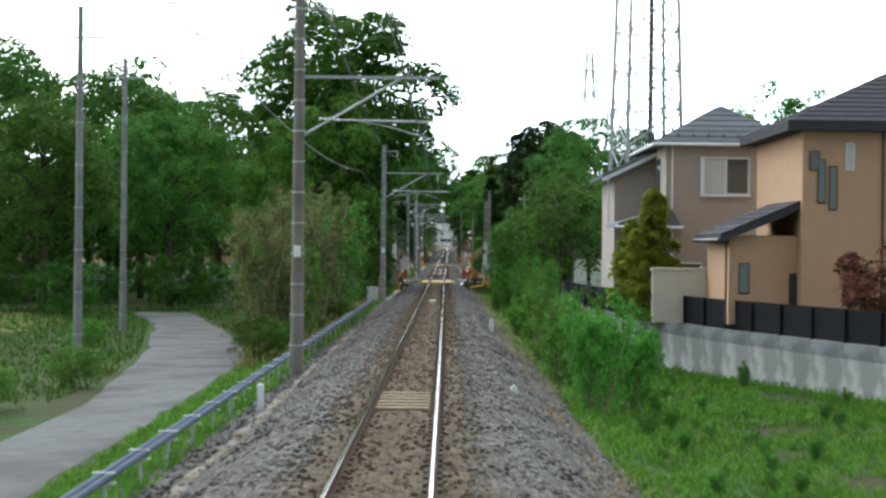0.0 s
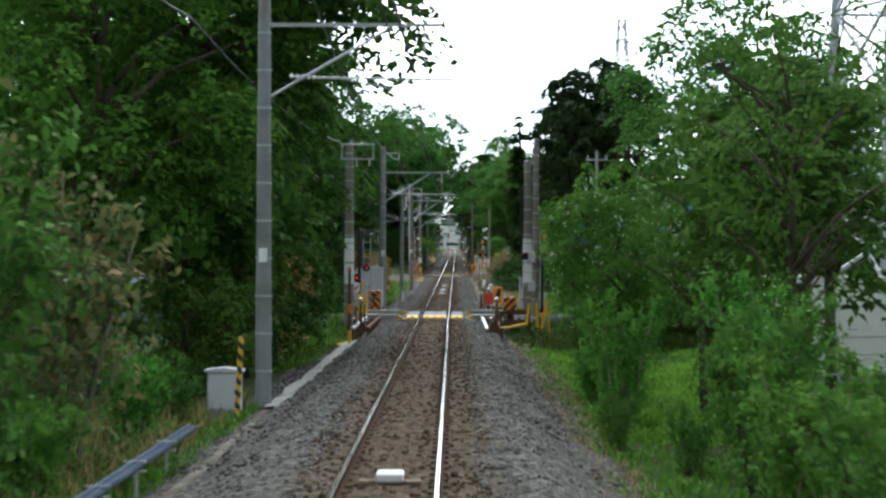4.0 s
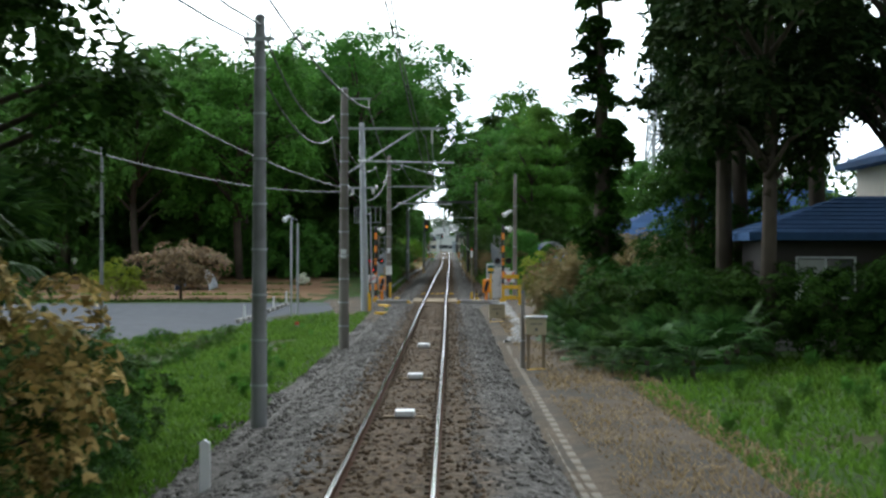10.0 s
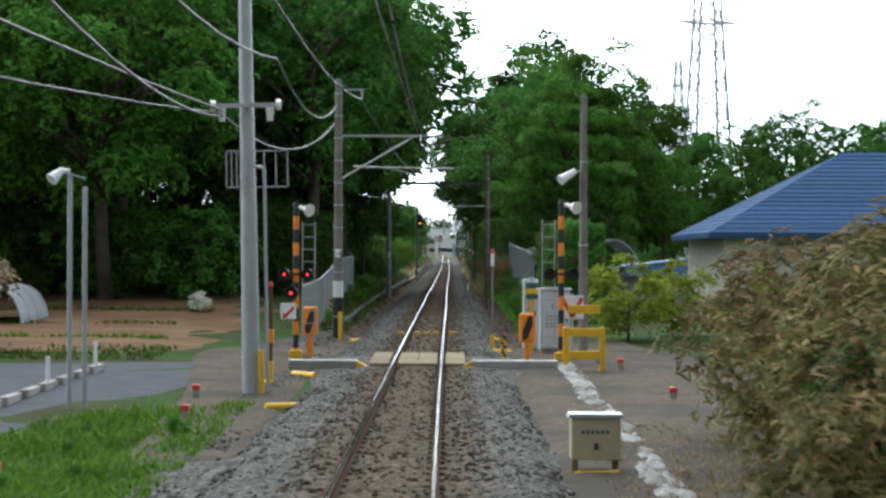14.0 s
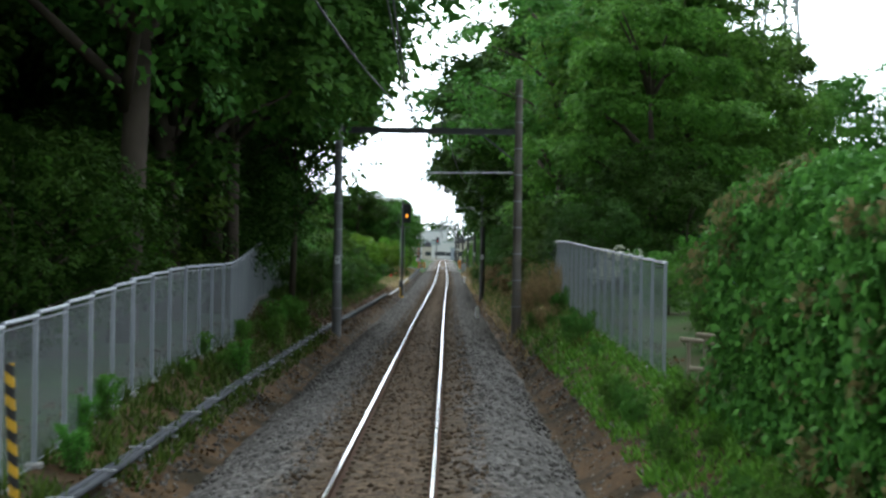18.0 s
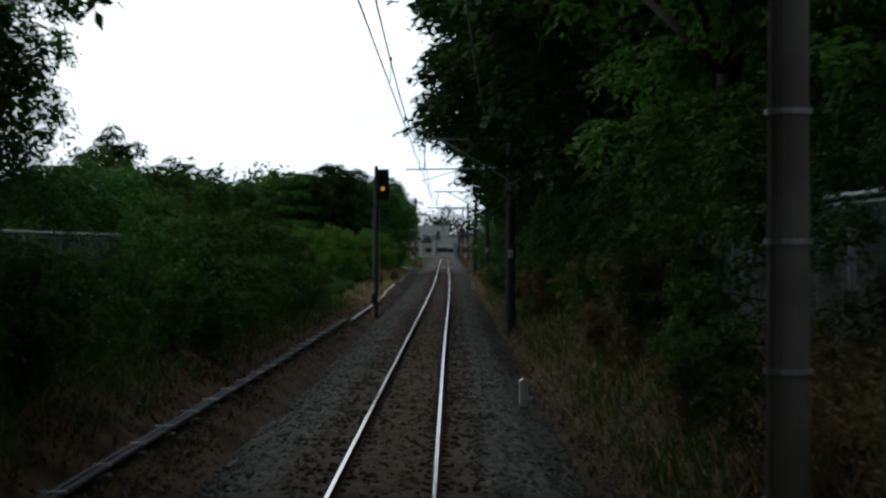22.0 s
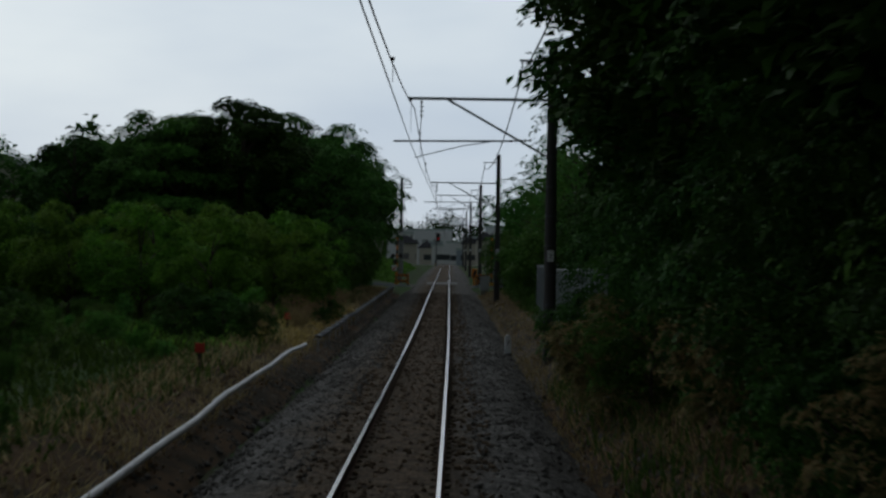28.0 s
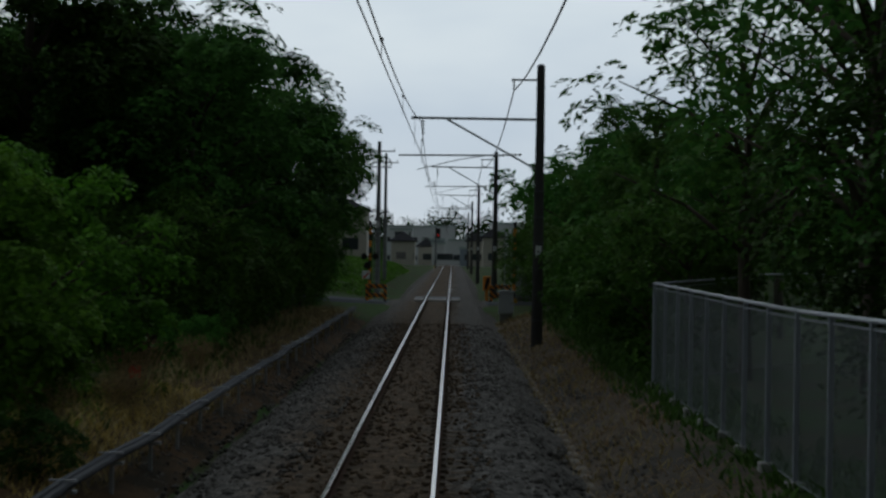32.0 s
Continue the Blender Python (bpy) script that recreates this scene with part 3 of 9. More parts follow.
# height of the land beside the track, over the rail head: one row a station
OFF = [-300, -40, -14, -8, -5.5, -4.2, -3.2, -2.6, -1.9, 1.9, 2.6, 3.2, 4.2, 5.5, 8, 14, 40, 300]
LAND = {
    -60: [-1.2, -1.2, -1.15, -1.1, -1, -0.85, -0.62, -0.58, -0.4, -0.4, -0.62, -0.9, -1.3, -1.6, -1.7, -1.7, -1.5, -1.5],
    100: [-1.2, -1.2, -1.15, -1.1, -1, -0.85, -0.62, -0.58, -0.4, -0.4, -0.62, -0.9, -1.2, -1.4, -1.3, -1, -0.8, -0.8],
    145: [-0.9, -0.9, -0.9, -0.9, -0.9, -0.8, -0.62, -0.58, -0.4, -0.4, -0.62, -0.8, -1, -1, -0.9, -0.8, -0.8, -0.8],
    157.5: [-0.8, -0.8, -0.8, -0.8, -0.8, -0.85, -0.95, -0.85, -0.4, -0.4, -0.85, -0.95, -0.85, -0.8, -0.8, -0.8, -0.8, -0.8],
    159.6: [-0.22, -0.22, -0.2, -0.2, -0.2, -0.2, -0.2, -0.2, -0.22, -0.22, -0.2, -0.2, -0.2, -0.2, -0.2, -0.2, -0.22, -0.22],
    166: [-0.22, -0.22, -0.2, -0.2, -0.2, -0.2, -0.2, -0.2, -0.22, -0.22, -0.2, -0.2, -0.2, -0.2, -0.2, -0.2, -0.22, -0.22],
    176: [-0.7, -0.7, -0.7, -0.7, -0.7, -0.65, -0.55, -0.5, -0.4, -0.4, -0.4, -0.38, -0.36, -0.36, -0.36, -0.36, -0.36, -0.36],
    235: [-1, -1, -1, -1, -0.95, -0.85, -0.7, -0.6, -0.4, -0.4, -0.45, -0.42, -0.4, -0.4, -0.4, -0.4, -0.4, -0.4],
    266: [-0.65, -0.65, -0.65, -0.65, -0.65, -0.6, -0.55, -0.5, -0.4, -0.4, -0.42, -0.4, -0.4, -0.4, -0.4, -0.4, -0.4, -0.4],
    278: [-0.35, -0.35, -0.32, -0.3, -0.27, -0.25, -0.24, -0.24, -0.3, -0.3, -0.24, -0.24, -0.25, -0.26, -0.3, -0.3, -0.3, -0.3],
    300: [-0.2, -0.2, -0.2, -0.2, -0.25, -0.3, -0.4, -0.62, -0.45, -0.45, -0.62, -0.35, -0.2, 0, 0.1, 0.1, 0.1, 0.1],
    322: [0.5, 0.5, 0.5, 0.5, 0.48, 0.38, -0.3, -0.62, -0.45, -0.45, -0.62, -0.2, 0.3, 0.5, 0.6, 0.6, 0.6, 0.6],
    350: [1.3, 1.3, 1.3, 1.2, 1, 0.6, -0.22, -0.62, -0.45, -0.45, -0.62, -0.05, 0.9, 1.25, 1.4, 1.4, 1.4, 1.4],
    385: [1.4, 1.4, 1.4, 1.3, 0.9, 0.4, -0.28, -0.62, -0.45, -0.45, -0.62, -0.05, 0.9, 1.3, 1.5, 1.5, 1.5, 1.5],
    440: [0.2, 0.2, 0.2, 0.2, 0.15, 0.05, -0.32, -0.62, -0.45, -0.45, -0.62, -0.15, 0.5, 0.8, 1, 1, 1, 1],
    500: [-0.3, -0.3, -0.2, -0.1, -0.1, -0.15, -0.4, -0.62, -0.45, -0.45, -0.62, -0.3, -0.1, 0.1, 0.2, 0.2, 0.2, 0.2],
    566: [-0.3, -0.3, -0.2, -0.1, -0.1, -0.15, -0.4, -0.62, -0.45, -0.45, -0.62, -0.35, -0.1, 0.1, 0.2, 0.2, 0.2, 0.2],
    572: [-0.25, -0.25, -0.25, -0.25, -0.25, -0.25, -0.25, -0.25, -0.3, -0.3, -0.25, -0.25, -0.25, -0.25, -0.25, -0.25, -0.25, -0.25],
    640: [1.6, 1.6, 1.6, 1.6, 1.2, 0.3, -0.4, -0.62, -0.45, -0.45, -0.62, -0.3, 0.2, 0.3, 0.3, 0.3, 0.3, 0.3],
    820: [-0.3] * 18,
    2600: [-0.3] * 18,
}
_ly = sorted(LAND)
_lt = np.array([LAND[y] for y in _ly])


def land(x, y):
    """Height of the ground at a place."""
    row = [np.interp(y, _ly, _lt[:, i]) for i in range(len(OFF))]
    return tz(y) + float(np.interp(x - tx(y), OFF, row))


def land_many(x, y):
    """Heights of the ground at many places at once."""
    k = np.clip(np.searchsorted(_ly, y) - 1, 0, len(_ly) - 2)
    ly = np.array(_ly, float)
    f = ((y - ly[k]) / (ly[k + 1] - ly[k]))[:, None]
    rows = _lt[k] * (1 - f) + _lt[k + 1] * f
    o = np.array(OFF, float)
    u = x - np.interp(y, _ys, _xs)
    j = np.clip(np.searchsorted(o, u) - 1, 0, len(o) - 2)
    g = (u - o[j]) / (o[j + 1] - o[j])
    i = np.arange(len(x))
    return np.interp(y, _ys, _zs) + rows[i, j] * (1 - g) + rows[i, j + 1] * g


def rough(x, y):
    """Small unevenness of the ground away from the track."""
    return 0.07 * noise.noise(((x - tx(y)) * 0.6, y * 0.3, 0.0)) if abs(x - tx(y)) > 2.7 else 0.0


def on(x, y, rz=0.0, up=0.0):
    return pose(x, y, land(x, y) + up, 0, 0, rz)


def strip(name, edges, mat, lift=0.0, step=3.0, kind="structure", label="", category="", parent=None):
    """A sheet along the track between two lines x = a(y), x = b(y), draped on the land; edges: rows (y, a, b)."""
    ey = [e[0] for e in edges]
    ys = np.arange(ey[0], ey[-1] + 0.01, step)
    cols = 13
    vs, fs = [], []
    for y in ys:
        a, b = np.interp(y, ey, [e[1] for e in edges]), np.interp(y, ey, [e[2] for e in edges])
        for i in range(cols):
            x = a + (b - a) * i / (cols - 1)
            x += 0.12 * noise.noise((x * 0.7, y * 0.35, 3.1)) if 0 < i < cols - 1 else 0.25 * noise.noise((i * 9.0, y * 0.4, 1.7))
            vs.append((x, y, land(x, y) + rough(x, y) + (lift if 0 < i < cols - 1 else -0.03)))
    for j in range(len(ys) - 1):
        for i in range(cols - 1):
            k = j * cols + i
            fs.append((k, k + 1, k + 1 + cols, k + cols))
    me = poly_mesh(name, vs, fs)
    for p in me.polygons:
        p.use_smooth = True
    return tagged(link(name, me, mat, parent), label, category, kind=kind)


def make_ground():
    xs = [-900, -300, -150, -80, -40, -25, -18, -14, -11, -9, -8, -7, -6.2, -5.5, -4.8, -4.2, -3.7, -3.2, -2.9, -2.6, -1.9]
    xs = xs + [-x for x in reversed(xs)]
    ys = list(np.arange(-60, 720, 2.5)) + [740, 780, 840, 1000, 1300, 1800, 2600]
    vs, fs = [], []
    for y in ys:
        for x in xs:
            vs.append((x + tx(y), y, land(x + tx(y), y) + rough(x + tx(y), y)))
    n = len(xs)
    for j in range(len(ys) - 1):
        for i in range(n - 1):
            fs.append((j * n + i, j * n + i + 1, (j + 1) * n + i + 1, (j + 1) * n + i))
    me = poly_mesh("ground", vs, fs)
    for p in me.polygons:
        p.use_smooth = True
    tagged(link("ground", me, M["grass_ground"]), "grassy ground with bare earth beside the railway", "ground", kind="structure")


def make_ballast():
    sec = [(-2.75, -0.66), (-2.35, -0.42), (-1.85, -0.18), (-1.3, -0.135), (-0.62, -0.15), (0.0, -0.13), (0.62, -0.15), (1.3, -0.135), (1.85, -0.18), (2.35, -0.42), (2.75, -0.66)]
    ys = np.arange(-20, 860, 0.8)
    vs, fs = [], []
    n = len(sec)
    for y in ys:
        flat = max(0.0, 1 - abs(y - 162.6) / 5.0, 1 - abs(y - 278.3) / 6.0, 1 - abs(y - 578) / 7.0)
        for x, z in sec:
            z = z + (min(0.25, -0.2 - z) * min(1, 2 * flat) if z < -0.2 else 0)
            w = 0.16 * noise.noise((x, y * 0.5, 5.0)) if abs(x) > 2 else 0.03
            vs.append((tx(y) + x * (1 + w * 0.4), y, tz(y) + z + 0.03 * noise.noise((x * 2, y * 1.3, 2.0))))
    for j in range(len(ys) - 1):
        for i in range(n - 1):
            fs.append((j * n + i, j * n + i + 1, (j + 1) * n + i + 1, (j + 1) * n + i))
    bed = tagged(link("ballast_bed", poly_mesh("ballast_bed", vs, fs), M["ballast"]), "ballast bed of grey stone, rust-brown along the rails", "ballast", kind="structure")
    # loose stones on the bed
    rng = np.random.default_rng(7)
    oct_v = np.array([(1, 0, 0), (0, 1, 0), (-1, 0, 0), (0, -1, 0), (0, 0, 0.8), (0, 0, -0.8)])
    oct_f = np.array([(0, 1, 4), (1, 2, 4), (2, 3, 4), (3, 0, 4), (1, 0, 5), (2, 1, 5), (3, 2, 5), (0, 3, 5)])
    for name, mat, count, rusty in (("ballast_stones", "stone", 70000, False), ("rusty_ballast_stones", "rust_stone", 25000, True)):
        y = 18 + 530 * rng.random(count)
        x = rng.uniform(-1.25, 1.25, count) if rusty else np.where(rng.random(count) < 0.5, -1, 1) * rng.uniform(1.0, 3.5, count)
        z = np.interp(np.abs(x), [0, 1.3, 1.85, 2.35, 2.75], [-0.14, -0.14, -0.18, -0.42, -0.66])
        keep = (np.abs(y - 162.6) > 3.4) & (np.abs(y - 278.3) > 2.7) & (np.abs(y - 578) > 4) & (np.abs(np.abs(x) - 0.57) > 0.1)
        x, y, z = x[keep], y[keep], z[keep]
        bank = np.abs(x) > 2.6
        z[bank] = np.maximum(z[bank] - 9 * (np.abs(x[bank]) > 2.75), land_many(x[bank] + np.interp(y[bank], _ys, _xs), y[bank]) - np.interp(y[bank], _ys, _zs) + 0.06)
        c = np.stack([np.interp(y, _ys, _xs) + x, y, np.interp(y, _ys, _zs) + z + 0.005], 1)
        k = len(c)
        size = rng.uniform(0.025, 0.055, (k, 1, 1)) * rng.uniform(0.7, 1.3, (k, 1, 3))
        v = oct_v[None] * size * rng.uniform(0.7, 1.3, (k, 6, 1))
        a = rng.uniform(0, 6.28, k)
        ca, sa = np.cos(a)[:, None], np.sin(a)[:, None]
        v = np.stack([v[..., 0] * ca - v[..., 1] * sa, v[..., 0] * sa + v[..., 1] * ca, v[..., 2]], 2) + c[:, None]
        me = bpy.data.meshes.new(name)
        me.vertices.add(6 * k)
        me.vertices.foreach_set("co", v.astype(np.float32).ravel())
        f = (oct_f[None] + 6 * np.arange(k)[:, None, None]).reshape(-1, 3)
        me.loops.add(len(f) * 3)
        me.loops.foreach_set("vertex_index", f.astype(np.int32).ravel())
        me.polygons.add(len(f))
        me.polygons.foreach_set("loop_start", np.arange(0, 3 * len(f), 3, dtype=np.int32))
        me.polygons.foreach_set("loop_total", np.full(len(f), 3, dtype=np.int32))
        me.update(calc_edges=True)
        tagged(link(name, me, M[mat]), "loose crushed stones on the track bed", "stones", kind="stuff")
    return bed


def sweep(name, sec, x0, mat, y0, y1, step, parent=None, label=""):
    """A closed section (x, z) pushed along the track."""
    ys = np.arange(y0, y1 + 0.1, step)
    n = len(sec)
    vs = [(tx(y) + x0 + x, y, tz(y) + z) for y in ys for x, z in sec]
    fs = [(j * n + i, j * n + (i + 1) % n, (j + 1) * n + (i + 1) % n, (j + 1) * n + i) for j in range(len(ys) - 1) for i in range(n)]
    fs += [tuple(range(n))[::-1], tuple(range((len(ys) - 1) * n, len(ys) * n))]
    return link(name, poly_mesh(name, vs, fs), mat, parent, label)


def make_rails():
    for side in (-1, 1):
        rail = thing("rail", pose(0, 0, 0), "steel rail with a shiny worn head and rusty sides", "rail", "rails of the track")
        sweep("web_and_foot", [(-0.064, -0.153), (0.064, -0.153), (0.064, -0.14), (0.012, -0.12), (0.008, -0.05), (0.034, -0.036), (0.034, -0.006), (0.029, -0.0012), (-0.029, -0.0012), (-0.034, -0.006), (-0.034, -0.036), (-0.008, -0.05), (-0.012, -0.12), (-0.064, -0.14)], side * 0.566, M["rail"], -20, 860, 4.0, rail)
        sweep("worn_band", [(-0.022, -0.0008), (0.022, -0.0008), (0.019, 0.0012), (-0.019, 0.0012)], side * 0.566 - side * 0.004, M["rail_top"], -20, 860, 4.0, rail, "bright polished band worn on the rail head")


def make_sleepers():
    me_bm = B()
    box(me_bm, (-1.0, -0.12, -0.16), (1.0, 0.12, 0.0), 0.02)
    for s in (-1, 1):
        for d in (-0.085, 0.085):
            box(me_bm, (s * 0.566 + d - 0.03, -0.06, 0.0), (s * 0.566 + d + 0.03, 0.06, 0.028))
    me = mesh_of("sleeper", me_bm)
    me.materials.append(M["sleeper"])
    top = thing("track_sleepers", pose(0, 0, 0), "dirty concrete sleepers half buried in ballast", "sleepers", kind="structure")
    far = []
    for i in range(860):
        y = 17.0 + 0.66 * i
        if abs(y - 162.6) < 3.2 or abs(y - 278.3) < 2.5 or abs(y - 578) < 3.5:
            continue
        jig = 0.012 * noise.noise((i * 3.3, 0, 0))
        if i < 300:
            ob = new("sleeper", me)
            ob.matrix_basis = pose(tx(y) + jig, y, tz(y) - 0.142 + jig, 0, 0, 0)
            ob.parent = top
        else:
            far.append((tx(y) + jig, y, tz(y) - 0.142 + jig))
    base_v = np.array([v.co[:] for v in me.vertices])
    base_f = [tuple(p.vertices) for p in me.polygons]
    vs = (base_v[None] + np.array(far)[:, None]).reshape(-1, 3)
    fs = [tuple(i + k * len(base_v) for i in f) for k in range(len(far)) for f in base_f]
    tagged(link("further_sleepers", poly_mesh("further_sleepers", vs, fs), M["sleeper"], top), kind="stuff")


# ---- plants ----
def blobs(rng, count, shape):
    """Centres and radii of the clumps of a crown."""
    out = []
    while len(out) < count:
        p = rng.uniform(-1, 1, 3)
        r = np.linalg.norm(p)
        if r > 1 or r < 0.35:
            continue
        k = shape(p)
        if k is not None:
            out.append(k)
    return np.array(out)


def leaf_quads(rng, pos, out_dir, size, long=1.7, droop=0.25, mess=0.55):
    """Leaves: bent diamonds at the places pos, facing roughly along out_dir."""
    n = len(pos)
    nrm = out_dir + rng.normal(0, mess, (n, 3)) + np.array([0, 0, 0.35])
    nrm /= np.linalg.norm(nrm, axis=1)[:, None] + 1e-9
    a = np.cross(nrm, rng.normal(0, 1, (n, 3)))
    a /= np.linalg.norm(a, axis=1)[:, None] + 1e-9
    b = np.cross(nrm, a)
    s = size * rng.uniform(0.55, 1.2, (n, 1))
    tip = a * s * long * 0.5
    tip2 = tip - np.array([0, 0, 1]) * s * droop
    wide = b * s * 0.5
    q = np.stack([pos - tip, pos + wide + nrm * s * 0.12, pos + tip2, pos - wide + nrm * s * 0.12], 1)
    return q


def crown_mesh(name, seed, clumps, leaves, shape, size, mat, long=1.7, shell=0.55):
    """A crown of clumps, each built of flat drooping sprays of leaves round its top and outside; shape maps a point of the unit ball to (x, y, z, r)."""
    rng = np.random.default_rng(seed)
    bl = blobs(rng, clumps, shape)
    w = bl[:, 3] ** 2
    each = 12
    sprays = leaves // each
    pick = rng.choice(len(bl), sprays, p=w / w.sum())
    mid = np.array([0, 0, bl[:, 2].mean()])
    away = bl[pick, :3] - mid
    away /= np.linalg.norm(away, axis=1)[:, None] + 1e-9
    d = rng.normal(0, 1, (sprays, 3)) + 0.55 * away + np.array([0, 0, 0.3])
    d /= np.linalg.norm(d, axis=1)[:, None]
    low = (d[:, 2] < -0.35) & (rng.random(sprays) < 0.7)
    d[low, 2] *= -1
    rad = bl[pick, 3] * (shell + (1 - shell) * rng.random(sprays)) * rng.uniform(0.8, 1.12, sprays)
    hub = bl[pick, :3] + d * rad[:, None] * np.array([1, 1, 0.8])
    face = d * 0.75 + np.array([0, 0, 0.55]) + rng.normal(0, 0.25, (sprays, 3))
    face /= np.linalg.norm(face, axis=1)[:, None]
    u = np.cross(face, rng.normal(0, 1, (sprays, 3)))
    u /= np.linalg.norm(u, axis=1)[:, None] + 1e-9
    v = np.cross(face, u)
    face, u, v, hub = (np.repeat(k, each, 0) for k in (face, u, v, hub))
    n = len(hub)
    a, r = rng.uniform(0, 6.28, n), np.sqrt(rng.random(n))
    reach = size * (2.5 if long < 2 else 3.2)
    pos = hub + (u * np.cos(a)[:, None] + v * np.sin(a)[:, None]) * (r * reach)[:, None]
    pos[:, 2] -= 0.45 * reach * r * r
    me = quads_mesh(name, leaf_quads(rng, pos, face * 1.6, size, long, 0.25, 0.4))
    me.materials.append(mat)
    return me, bl


def limbs(bm, rng, bl, trunk_top, r, count):
    """Limbs from the trunk to some of the clumps."""
    for k in rng.choice(len(bl), min(count, len(bl)), replace=False):
        p = Vector(bl[k, :3])
        z = min(trunk_top, max(0.2 * trunk_top, p.z - 0.45 * math.hypot(p.x, p.y) - 0.05))
        mid = Vector((p.x * 0.45, p.y * 0.45, (z + p.z) / 2 + 0.02))
        tube(bm, (0, 0, z), mid, r * 0.42, r * 0.26, 5)
        tube(bm, mid, p, r * 0.26, r * 0.08, 5)


def make_tree(name, seed, mat, clumps, leaves, base, width, size, kind="round", trunk=0.02, bark="bark", label="", category="tree", long=1.7, top=1.0):
    """A tree one metre high: base is where its crown begins, width its crown's half width."""
    rng = np.random.default_rng(seed)

    def shape(p):
        h = (p[2] + 1) / 2
        z = base + (top - base) * h
        if kind == "cone":
            k = width * (1.08 - h) ** 0.8
        elif kind == "layer":
            z = base + (top - base) * (round(h * 6) / 6) + 0.02 * p[0]
            k = width * (1.15 - 0.75 * h)
        elif kind == "tall":
            k = width * (0.55 + 0.45 * math.sin(math.pi * min(1, 0.15 + 0.85 * h)))
        else:
            k = width
        lump = 1 + 0.28 * noise.noise((p[0] * 2.3 + seed, p[1] * 2.3, p[2] * 2.3))
        if kind == "layer":
            return (p[0] * k * lump, p[1] * k * lump, z, 0.12 * width + 0.1 * width * rng.random())
        return (p[0] * k * lump, p[1] * k * lump, z, (0.16 + 0.2 * rng.random()) * width * (0.55 if kind == "cone" else 1))

    root = thing(name, Matrix(), label, category)
    me, bl = crown_mesh("crown", seed, clumps, leaves, shape, size, M[mat], long)
    link("crown", me, None, root)
    bm = B()
    hgt = 0.9 * top if kind in ("cone", "tall") else base + 0.55 * (top - base)
    bend = Vector((0.02 * math.sin(seed), 0.02 * math.cos(seed), 0.5 * hgt))
    tube(bm, (0, 0, -0.04), bend, trunk, trunk * 0.75, 7)
    tube(bm, bend, (0, 0, hgt), trunk * 0.75, trunk * 0.25, 7)
    limbs(bm, rng, bl, hgt, trunk, 16)
    part("trunk", bm, M[bark], root, smooth=True)
    return root


def make_shrub(name, seed, mat, stems, leaves, size, spread, label, bark="bark_pale", joined=False):
    """A shrub one metre high: slender stems that fan out from the ground, with leaves in loose sprays along them."""
    rng = np.random.default_rng(seed)
    root = thing(name, Matrix(), label, "shrub")
    pos, out = [], []
    all_stems = B()
    for k in range(stems):
        a = 2.4 * k + rng.uniform(-0.4, 0.4)
        r = spread * rng.uniform(0.25, 1.0)
        h = rng.uniform(0.6, 1.0)
        foot = np.array([0.25 * r * math.cos(a), 0.25 * r * math.sin(a), -0.03])
        mid = np.array([0.6 * r * math.cos(a), 0.6 * r * math.sin(a), 0.55 * h])
        tip = np.array([r * math.cos(a + 0.3), r * math.sin(a + 0.3), h])
        bm = all_stems if joined else B()
        tube(bm, foot, mid, 0.009, 0.006, 5)
        tube(bm, mid, tip, 0.006, 0.002, 5)
        if not joined:
            part("stem", bm, M[bark], root)
        n = leaves // stems
        u = rng.random(n) ** 0.55
        c = np.where((u < 0.5)[:, None], foot + (mid - foot) * (u * 2)[:, None], mid + (tip - mid) * ((u - 0.5) * 2)[:, None])
        spray = np.round(u * 9) * 1.9 + k
        d = np.stack([np.cos(spray), np.sin(spray), rng.normal(0.15, 0.3, n)], 1) + rng.normal(0, 0.3, (n, 3))
        pos.append(c + d * (0.15 * spread / 0.3 * rng.random(n) ** 0.7 * (1.15 - 0.55 * u))[:, None])
        out.append(d)
    if joined:
        part("stem", all_stems, M[bark], root)["kind"] = "stuff"
    else:
        all_stems.free()
    me = quads_mesh("leaves", leaf_quads(rng, np.concatenate(pos), np.concatenate(out), size, 2.2))
    me.materials.append(M[mat])
    link("leaves", me, None, root)
    return root


def place(proto, x, y, h, wide=1.0, rz=None, sink=0.0, label="", group=""):
    rz = (x * 57.0 + y * 31.0) % 360 if rz is None else rz
    ob = copy_thing(proto, Matrix.Translation((x, y, land(x, y) - sink)) @ Euler((0, 0, radians(rz))).to_matrix().to_4x4() @ Matrix.Diagonal((h * wide, h * wide, h, 1)))
    return tagged(ob, label, group=group)


LANE = [(20, -9.5, -5.0), (34, -7.6, -5.15), (46, -7.7, -5.2), (61, -9.0, -5.5), (72, -10.1, -6.5), (84, -11.8, -8.2), (97, -13.5, -10.6), (112, -17, -13.5)]
FAR_LANE = [(249, -13.0, -12.0), (252, -14.0, -10.5), (256, -15.5, -9.2), (260, -17.5, -8.1), (264, -21.0, -6.9), (267, -45, -6.4), (272, -45, -5.2), (275.4, -45, -3.2), (276, -45, -1.3), (278, -14, -1.3), (280.4, -8.0, -1.3)]


def on_lane(x, y, margin=0.15):
    """Whether a place lies on one of the two lanes."""
    for rows in (LANE, FAR_LANE):
        if rows[0][0] <= y <= rows[-1][0]:
            ys = [r[0] for r in rows]
            if np.interp(y, ys, [r[1] for r in rows]) - margin < x < np.interp(y, ys, [r[2] for r in rows]) + margin:
                return True
    return False


